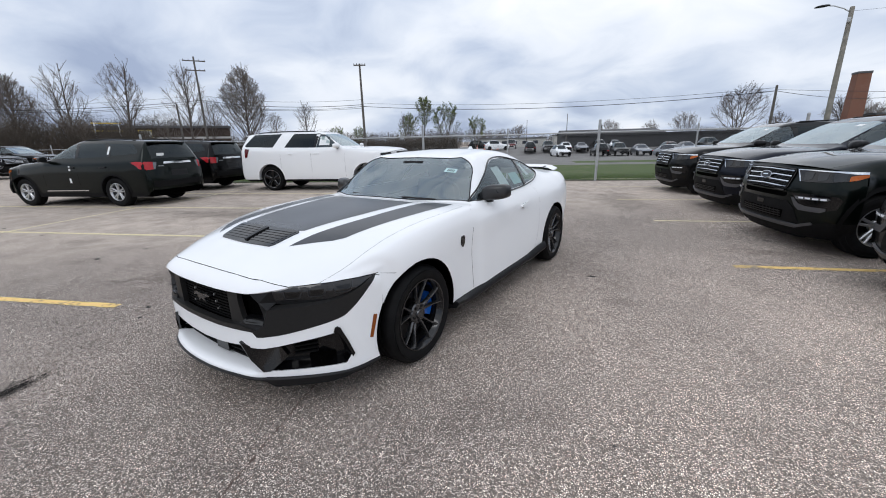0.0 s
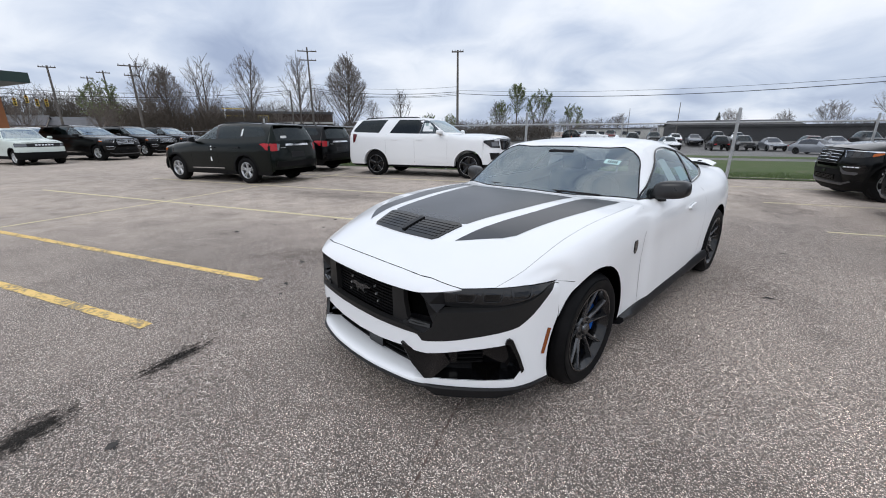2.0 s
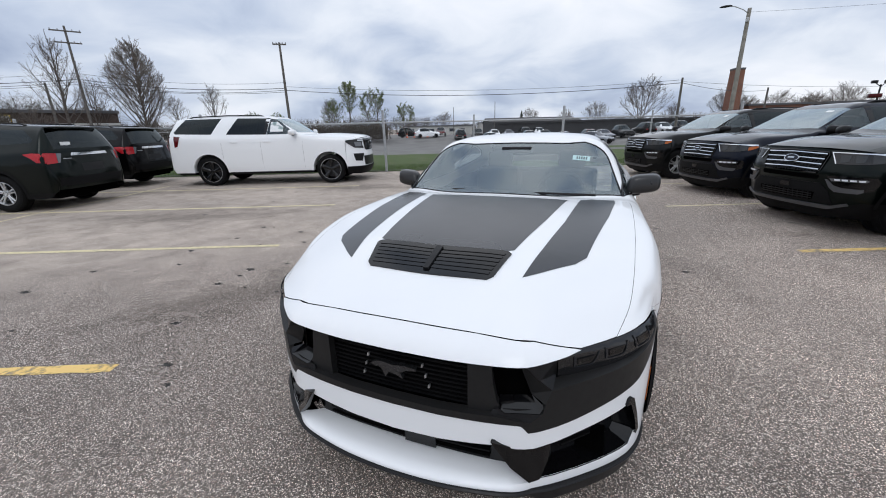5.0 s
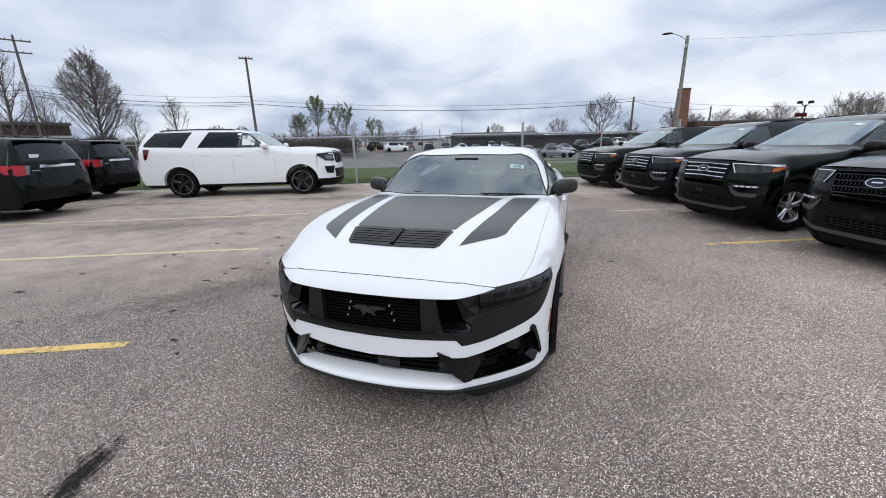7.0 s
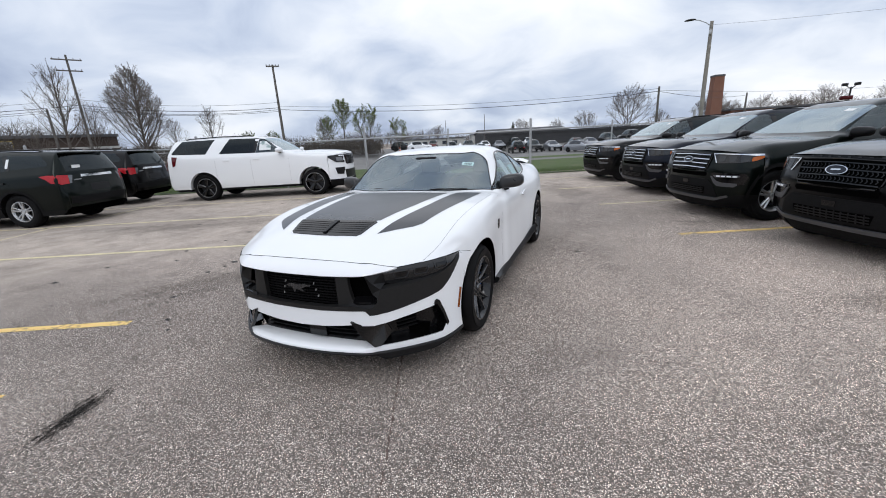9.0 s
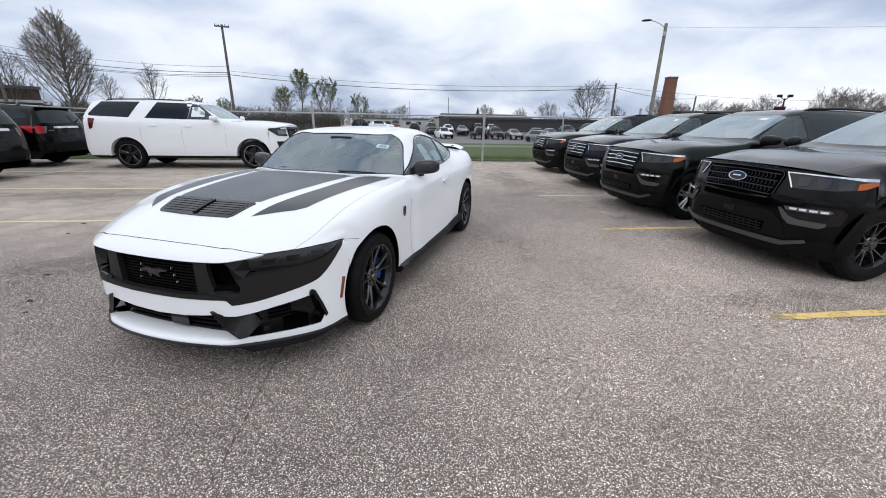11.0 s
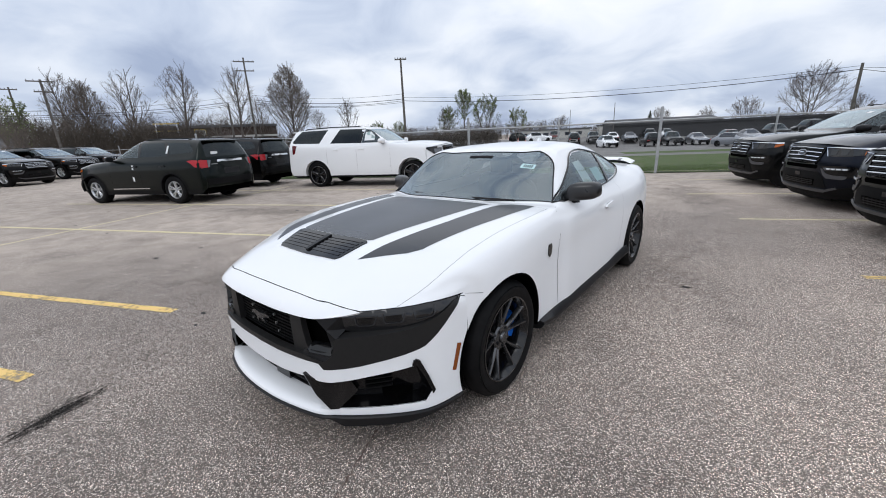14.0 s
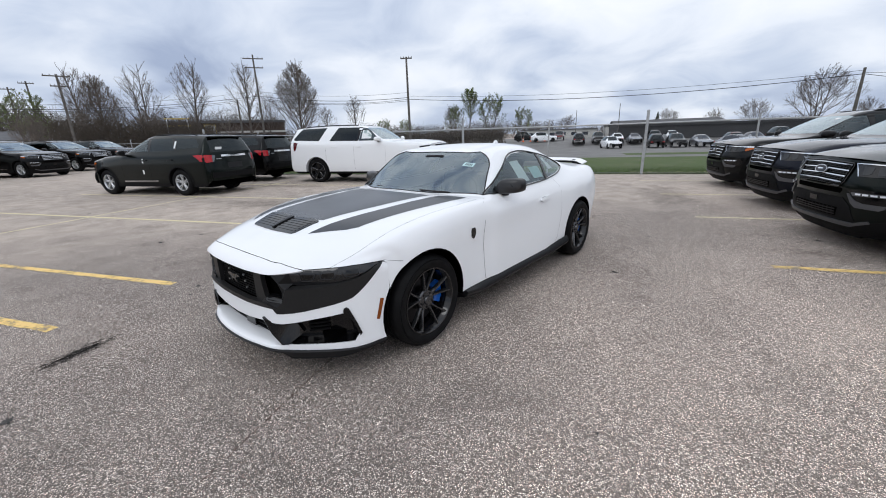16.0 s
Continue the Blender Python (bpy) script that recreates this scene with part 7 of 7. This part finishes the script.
brush("distant leafless woodland beyond the lots", (40, 125), (130, 100), 12, 3, 7.5, 1300, 6, thick=1.3)
brush("leafless scrub along the verge", (-52, 38), (-33, 54), 2.5, 1.0, 2.6, 1300, 7, leaf=1, thick=.7)
brush("leafless scrub beside the sheds", (-2, 82), (40, 78), 3, 1.5, 3.4, 700, 8, thick=.8)
brush("distant leafless woodland beyond the lots", (130, 100), (150, 0), 14, 5, 12, 500, 9)


def fir(x, y, h, seed):
    rng = random.Random(seed)
    t = thing("fir_tree", "small dark evergreen tree", "tree", m=pose(x, y, 0))
    tr, fo = Wood(), Wood()
    tr.limb([(0, 0, 0), (0, 0, h)], .12, .02, 6)
    for k in range(260):
        z = h * (.12 + .86 * rng.random())
        a = rng.random() * 6.283
        r = (h - z) * .28
        fo.limb(bent((0, 0, z), (math.cos(a), math.sin(a), -.25), r * rng.uniform(.6, 1.1) + .1, rng, 2, 0, .1), .09, .03, 3)
    tr.done("trunk", BARK, t)
    fo.done("needles", EVERGREEN, t, "dark needle boughs", "stuff")


for k, (x, y, h) in enumerate(((-23.2, 108, 5.6), (-25.5, 109, 3.4), (-27.5, 109.5, 3.2), (-29.5, 110, 3.0))):
    fir(x, y, h, k)


# ---------------------------------------------------------------- poles and wires
def utility_pole(x, y, h, arms, label, turn=0.0, lean=0.0, r=.15, gear=True):
    p = thing("utility_pole", label, "pole", "utility poles", pose(x, y, 0, lean, 0, turn))
    b = bmesh.new()
    tube(b, [(0, 0, -.2), (0, 0, h * .5), (0, 0, h)], [r, r * .85, r * .65], 10)
    part("shaft", b, TIMBER, p)
    for z, w in arms:
        part("crossarm", newbox(-w, w, -.16, -.05, z - .06, z + .06, bevel=.01), TIMBER, p)
        for sx in (-.92, -.45, .45, .92):
            b = bmesh.new()
            lathe(b, [(.0, z + .06), (.03, z + .06), (.05, z + .10), (.03, z + .14), (.045, z + .18), (.0, z + .22)], 8, "z")
            for v in b.verts:
                v.co += Vector((sx * w, -.1, 0))
            part("insulator", b, CERAMIC, p)
    return p


utility_pole(-52.8, 23.7, 12.5, ((12.0, 1.25), (10.9, 1.1)), "tall timber utility pole with two crossarms", 60, 0)
utility_pole(-30.06, 29.86, 9.75, ((9.58, .62),), "timber utility pole with one short crossarm", 40, 0)
utility_pole(5.79, 40.95, 5.28, (), "plain timber utility pole", 0, 0, .13)
utility_pole(-57.6, 4.5, 9.0, ((8.8, 1.1), (7.8, .7)), "timber utility pole with crossarms beyond the street fence", 80, 2)
utility_pole(-68.0, -2.5, 9.4, ((9.2, .8),), "timber utility pole beyond the street fence", 80)
utility_pole(-87.9, 1.8, 10.5, ((10.2, .8),), "distant timber utility pole", 80)
utility_pole(-77.8, 3.3, 10.4, ((10.1, .8),), "distant timber utility pole", 80)
utility_pole(-56.5, 22.3, 7.2, (), "short timber utility pole", 0, 0, .16)
utility_pole(18.8, 65.6, 5.6, (), "plain timber utility pole", 0)
utility_pole(-32.4, 81.1, 5.8, (), "thin distant lamp pole", 0, 0, .07)
utility_pole(-17.0, 60, 5.2, (), "thin pole beside the far lot", 0, 0, .06)


def wire(a, b, sag, r, label):
    a, b = Vector(a), Vector(b)
    pts = []
    for k in range(17):
        f = k / 16
        p = a.lerp(b, f)
        p.z -= sag * 4 * f * (1 - f)
        pts.append(p)
    m = bmesh.new()
    tube(m, pts, r, 5)
    tagged(part("overhead_cable", m, CABLE), label, "cable", "overhead cables")


for za, zb, sag, r in ((5.47, 4.86, .75, .026), (5.80, 5.10, .60, .013)):
    wire((-30.06, 29.86, za), (5.79, 40.95, zb), sag, r, "dark overhead cable between utility poles")
for za, zb, sag, r in ((7.4, 5.65, .5, .028), (8.0, 6.17, .5, .014), (6.9, 5.30, .5, .018), (7.15, 5.47, .6, .02)):
    wire((-52.8, 23.7, za), (-30.06, 29.86, zb), sag, r, "dark overhead cable between utility poles")
    wire((-57.6, 4.5, za * .74), (-52.8, 23.7, za), sag * .6, r, "dark overhead cable between utility poles")
    wire((-68, -30, za * .95), (-57.6, 4.5, za * .74), sag, r, "dark overhead cable between utility poles")
wire((5.79, 40.95, 4.86), (18.8, 65.6, 5.3), .4, .02, "dark overhead cable between utility poles")
wire((5.79, 40.95, 4.95), (60, 90, 7.5), 1.2, .014, "dark overhead cable between utility poles")
wire((7.31, 29.07, 7.6), (50, 31, 8.4), .8, .006, "thin overhead cable from the lamp pole")


def street_lamp():
    p = thing("street_lamp", "grey timber street lamp pole with cobra-head lamp", "street lamp", m=pose(7.31, 29.07, 0))
    b = bmesh.new()
    tube(b, [(0, 0, -1), (0, 0, 4), (0, 0, 7.81)], [.14, .125, .10], 12)
    part("shaft", b, LAMP_TIMBER, p)
    b = bmesh.new()
    tube(b, [(0, 0, 7.52), (-.30, .05, 7.78), (-.70, .12, 8.00), (-.92, .15, 8.05)], .026, 8)
    part("arm", b, GALV, p)
    b = bmesh.new()
    bmesh.ops.create_uvsphere(b, u_segments=16, v_segments=10, radius=1)
    for v in b.verts:
        x, y, z = v.co
        v.co = Vector((-1.18 + .33 * x, .19 - .05 * x + .13 * y, 8.07 + (.085 if z > 0 else .045) * z))
    part("lamp_head", b, PLASTIC, p, "dark cobra-head lamp")
    part("fuse_box", newbox(-.12, .02, -.19, -.10, 7.05, 7.30, bevel=.02), GALV, p)


street_lamp()


# ---------------------------------------------------------------- buildings
def block(name, label, x, y, w, d, h, turn, wall, roof, roof_h=.25, ridge=0.0, windows=(), overhang=.25):
    """A building with walls, roof and openings; its front looks along its own -y."""
    t = thing(name, label, "building", m=pose(x, y, 0, 0, 0, turn))
    part("wall", newbox(-w / 2, w / 2, -d / 2, d / 2, 0, h), wall, t)
    b = bmesh.new()
    o = overhang
    if ridge:
        prism(b, [(-d / 2 - o, h - .05), (0, h + ridge), (d / 2 + o, h - .05), (d / 2 + o, h + .10), (0, h + ridge + .16), (-d / 2 - o, h + .10)], lambda yy, z: Vector((-w / 2 - o, yy, z)), lambda yy, z: Vector((w / 2 + o, yy, z)))
        for sx in (-w / 2, w / 2):
            g = bmesh.new()
            g.faces.new([g.verts.new(p) for p in ((sx, -d / 2, h), (sx, d / 2, h), (sx, 0, h + ridge))])
            part("gable", g, wall, t)
    else:
        box(b, -w / 2 - o, w / 2 + o, -d / 2 - o, d / 2 + o, h, h + roof_h)
    part("roof", b, roof, t)
    for x0, x1, z0, z1 in windows:
        wn = part("window", newbox(x0, x1, -d / 2 - .03, -d / 2 + .1, z0, z1), WINDOW_DARK, t)
        part("window_frame", newbox(x0 - .08, x1 + .08, -d / 2 - .06, -d / 2 - .031, z1, z1 + .08), PALE_WALL, wn)
        part("window_sill", newbox(x0 - .08, x1 + .08, -d / 2 - .08, -d / 2 - .031, z0 - .08, z0), PALE_WALL, wn)
    return t


brown = block("brown_building", "low dark brown commercial building with a pale band", -80, 28, 22, 10, 4.9, 68, BROWN_WALL, SHED_ROOF, .4)
part("wall_band", newbox(-11.05, 11.05, -5.06, -4.9, 3.1, 3.45), PALE_WALL, brown)
part("wall_band", newbox(-11.06, -10.9, -5.0, 5.0, 3.1, 3.45), PALE_WALL, brown)
block("long_shed", "long low dark industrial building beyond the far lot", *lot(33, 71).xy, 46, 10, 1.95, 24.5, SHED, SHED, .3)
block("long_shed", "dark gabled hall of the industrial building", *lot(20, 84).xy, 18, 12, 2.3, 24.5, SHED, SHED, .3, ridge=.8)
block("white_building", "long pale single-storey building far across the lot", -39.5, 88.6, 16, 8, 1.95, 24.5, PALE_WALL, SHED_ROOF, .2, windows=[(-7 + 2.4 * k, -5.8 + 2.4 * k, .7, 1.4) for k in range(6)])
block("white_building", "small pale outbuilding across the far lot", -27.6, 91.6, 4.6, 5, 2.4, 24.5, PALE_WALL, SHED_ROOF, .2, windows=[(-1.6, -.8, .7, 1.4), (.6, 1.4, .7, 1.4)])
block("brick_building", "low red-brown brick building beside the chimney", 27, 79, 18, 9, 3.6, 10, BRICK, SHED_ROOF, .25)
block("tan_building", "orange-tan commercial building with a dark green fascia", -38.2, -11.1, 10, 9, 4.55, 112, TAN_WALL, DARK_GREEN_TRIM, .6, windows=[(-3.6, -1.6, 1.0, 2.6), (.4, 2.4, 1.0, 2.6)], overhang=1.2)
block("house", "small beige gabled house beyond the street", -106.5, -0.6, 9, 8, 2.9, 75, HOUSE_WALL, SHED_ROOF, .2, ridge=1.6, windows=[(-3, -1.8, 1.0, 2.2), (1.4, 2.6, 1.0, 2.2)])
block("house", "grey gabled house beyond the street", -106, -8.5, 8, 8, 2.9, 80, HOUSE_WALL, SHED_ROOF, .2, ridge=1.8, windows=[(-2.6, -1.4, 1.0, 2.2), (1.2, 2.4, 1.0, 2.2)])


def chimney():
    t = thing("brick_chimney", "square red-brown brick chimney", "chimney", m=pose(16.4, 72, 0, 0, 0, 14))
    b = bmesh.new()
    rows = [[Vector((x * w, y * w, z)) for x, y in ((-1, -1), (1, -1), (1, 1), (-1, 1))] for w, z in ((.84, 0), (.68, 8.5), (.68, 8.6))]
    bridge(b, rows, cap=True)
    part("shaft", b, BRICK, t)
    part("cap", newbox(-.73, .73, -.73, .73, 8.6, 8.85, bevel=.02), SHED_ROOF, t)


chimney()


def gantry():
    t = thing("steel_gantry", "yellow and white steel goal-like gantry", "gantry", m=pose(-62.4, 16.1, 0, 0, 0, 75))
    for x in (-1.3, 1.3):
        b = bmesh.new()
        tube(b, [(x, 0, 0), (x * .92, 0, 4.9)], .07, 8)
        part("leg", b, LED, t)
    for z in (4.85, 3.9):
        part("beam", newbox(-1.5, 1.5, -.05, .05, z - .06, z + .06), YELLOW_STEEL, t)
    s = thing("yellow_sign", "yellow sign board on posts", "sign", m=pose(-75.5, 24.6, 0, 0, 0, 75))
    part("board", newbox(-.9, .9, -.06, .06, 2.9, 4.6, bevel=.03), YELLOW_STEEL, s)
    part("board_face", newbox(-.8, .8, -.08, -.062, 3.0, 4.5), PALE_WALL, s)
    for x in (-.6, .6):
        part("post", newbox(x - .05, x + .05, -.05, .05, 0, 2.9), GALV, s)


gantry()


def traffic_signals():
    a, b = Vector((-58, -9, 6.0)), Vector((-57.6, 4.5, 6.0))
    wire(a, b, .25, .015, "span wire that carries the traffic signals")
    utility_pole(-58, -9, 7.0, (), "plain timber pole that holds the span wire", 0)
    for y, z in ((-4.6, 4.9), (-3.9, 4.6), (-3.2, 4.6), (-5.5, 4.6)):
        f = (y + 9) / 13.5
        hang = 6.0 - f * (1 - f) - z
        t = thing("traffic_signal", "yellow traffic signal hung from a span wire", "traffic signal", "traffic signals", pose(-58 + .4 * f, y, z, 0, 0, 90))
        part("housing", newbox(-.12, .12, -.10, .10, -.36, .36, bevel=.02), YELLOW_STEEL, t)
        for dz, mat in ((.24, TAIL_DARK), (0, CABIN), (-.24, CABIN)):
            q = bmesh.new()
            bmesh.ops.create_cone(q, cap_ends=True, segments=16, radius1=.09, radius2=.09, depth=.03, matrix=Matrix.Translation((0, -.115, dz)) @ Matrix.Rotation(math.pi / 2, 4, "X"))
            lens = part("lens", q, mat, t)
            part("visor", newbox(-.10, .10, -.24, -.132, dz + .085, dz + .10), PLASTIC, lens)
        q = bmesh.new()
        tube(q, [(0, 0, .35), (0, 0, hang)], .02, 6)
        part("hanger", q, PLASTIC, t)


traffic_signals()


def flood_mast():
    t = thing("flood_light_mast", "short red and dark mast with floodlights", "light mast", m=pose(24.6, 53.3, 0))
    b = bmesh.new()
    tube(b, [(0, 0, 0), (0, 0, 4.6)], .08, 8)
    part("shaft", b, PLASTIC, t)
    part("red_box", newbox(-.75, .25, -.2, .2, 3.35, 3.75, bevel=.04), RED_PAINT, t)
    for x, rz in ((-.55, 1), (.45, -1)):
        b = bmesh.new()
        tube(b, [(0, 0, 4.4), (x * .8, 0, 4.75)], .04, 6)
        part("arm", b, PLASTIC, t)
        part("floodlight", newbox(x - .22, x + .22, -.2, .2, 4.72, 5.0, bevel=.05), PLASTIC, t)


flood_mast()


# ---------------------------------------------------------------- cars in the far lot
def far_car(paint, label, m, tall=0.0):
    """A saloon or utility car as seen across the lot, nose towards -y."""
    t = thing("distant_car", label, "car", "cars in the far lot", m)
    W, zr, belt = .90, 1.45 + tall, .95 + tall * .5
    S = [
        [(0, -2.2, .62), (.5, -2.15, .62), (.78, -2.0, .6), (.82, -1.95, .5), (.82, -1.95, .25)],
        [(0, -2.0, .80 + tall * .5), (.55, -1.95, .79 + tall * .5), (.84, -1.8, .72), (.88, -1.7, .5), (.86, -1.7, .25)],
        [(0, -.75, .95 + tall * .5), (.6, -.75, .94 + tall * .5), (.88, -.7, .85), (.90, -.7, .5), (.88, -.7, .22)],
        [(0, -.05, zr - .06), (.5, .0, zr - .09), (.84, -.1, belt), (.90, 0, .5), (.88, 0, .22)],
        [(0, .7, zr), (.5, .7, zr - .03), (.84, .7, belt), (.90, .7, .5), (.88, .7, .22)],
        [(0, 1.35 + tall, zr - .09), (.48, 1.3 + tall, zr - .13), (.83, 1.3, belt), (.89, 1.3, .5), (.87, 1.3, .22)],
        [(0, 1.9 + tall * .4, 1.0 + tall * .4), (.55, 1.85 + tall * .4, .99 + tall * .4), (.80, 1.8, belt - .05), (.85, 1.8, .5), (.83, 1.8, .25)],
        [(0, 2.25, .80), (.5, 2.22, .8), (.74, 2.12, .75), (.78, 2.1, .5), (.76, 2.1, .28)],
    ]
    grid = net(S, 3, 3)
    glass = lambda i, j: (6 <= i < 9 and j < 3) or (15 <= i < 18 and j < 3) or (8 <= i < 15 and 3 <= j < 6)
    part("body", cells(grid, lambda i, j: not glass(i, j)), paint, t, "", 50)
    part("glazing", cells(grid, glass), TINT if tall else WINDOW_DARK, t, "", 60)
    for sx in (-1, 1):
        for y in (-1.35, 1.35):
            b = bmesh.new()
            lathe(b, [(.0, -.1), (.30, -.1), (.33, -.07), (.33, .07), (.30, .1), (.2, .09), (.0, .07)], 18)
            o = part("wheel", b, RUBBER, t)
            o.matrix_basis = pose(sx * .80, y, .33)
        part("headlamp", newbox(min(sx * .5, sx * .78), max(sx * .5, sx * .78), -2.16, -1.98, .58, .68, bevel=.02), LENS, t)
        part("tail_lamp", newbox(min(sx * .5, sx * .74), max(sx * .5, sx * .74), 2.1, 2.24, .70, .80, bevel=.02), TAIL_RED, t)
    part("grille", newbox(-.42, .42, -2.22, -2.1, .38, .56, bevel=.02), PLASTIC, t)
    return t


FAR = {}
for key, paint, label, tall in (("silver", SILVER_PAINT, "silver car parked in the far lot", .0), ("white", SUV_WHITE, "white car parked in the far lot", .1), ("black", BLACK, "black utility car parked in the far lot", .25),
                                ("red", RED_PAINT, "dark red utility car parked in the far lot", .22), ("grey", GREY, "dark grey utility car parked in the far lot", .25)):
    FAR[key] = [far_car(paint, label, None, tall), False]
far_rng = random.Random(9)


def park(key, u, v, turn):
    m = lot_pose(u, v, turn, fall(u, v) + .012)
    if FAR[key][1]:
        copy_thing(FAR[key][0], m)
    else:
        FAR[key][0].matrix_basis, FAR[key][1] = m, True


for k, key in enumerate(("black", "grey", "silver", "red", "silver", "grey", "black", "white", "grey", "silver", "black", "grey")):
    park(key, 12.8 + 2.7 * k + far_rng.uniform(-.15, .15), 53.5 + far_rng.uniform(-.4, .4), 0 if k % 3 else 180)
park("silver", 19.4, 46.0, 38)
for k, key in enumerate(("grey", "black", "white", "silver", "black", "white")):
    park(key, 4.2 + 2.6 * k + far_rng.uniform(-.25, .25), 63 + far_rng.uniform(-.6, .6), 0 if k % 2 else 180)
park("white", 7.8, 54, 12)
park("white", -1.4, 66, 100)
park("red", 1.0, 72, 0)
park("grey", -4.6, 70, 90)


def cone(x, y, k):
    t = thing("traffic_cone", "small orange traffic cone beside the far road", "cone", "traffic cones", pose(x, y, .012))
    b = bmesh.new()
    lathe(b, [(.17, .03), (.15, .04), (.03, .70), (.0, .71)], 14, "z")
    part("cone_body", b, CONE, t)
    part("cone_base", newbox(-.2, .2, -.2, .2, 0, .035, bevel=.01), CONE, t)
    b = bmesh.new()
    lathe(b, [(.112, .28), (.113, .285), (.085, .44), (.084, .445)], 14, "z")
    part("cone_band", b, LED, t)


for k in range(4):
    p = lot(-5 + 1.2 * k, 68 + (k % 2) * 1.2)
    cone(p.x, p.y, k)


# ---------------------------------------------------------------- grass blades by the fence
def grass():
    rng = random.Random(77)
    v, f = [], []
    for _ in range(32000):
        u = rng.uniform(-12, 16)
        d = 12.06 + abs(rng.gauss(0, 5.0))
        if d > 34:
            continue
        h = rng.uniform(.03, .10) * (1.5 if d < 12.4 else 1)
        p = lot(u, d, fall(u, d) + .018)
        a = rng.random() * 6.283
        s = Vector((math.cos(a), math.sin(a), 0)) * .006
        lean = Vector((rng.uniform(-.04, .04), rng.uniform(-.04, .04), h))
        k = len(v)
        v += [p - s, p + s, p + lean]
        f.append((k, k + 1, k + 2))
    me = bpy.data.meshes.new("grass_blades")
    me.from_pydata(v, [], f)
    me.materials.append(BLADE)
    tagged(new("grass_blades", me), "short spring grass blades along the verge", "grass", "", "stuff")


grass()
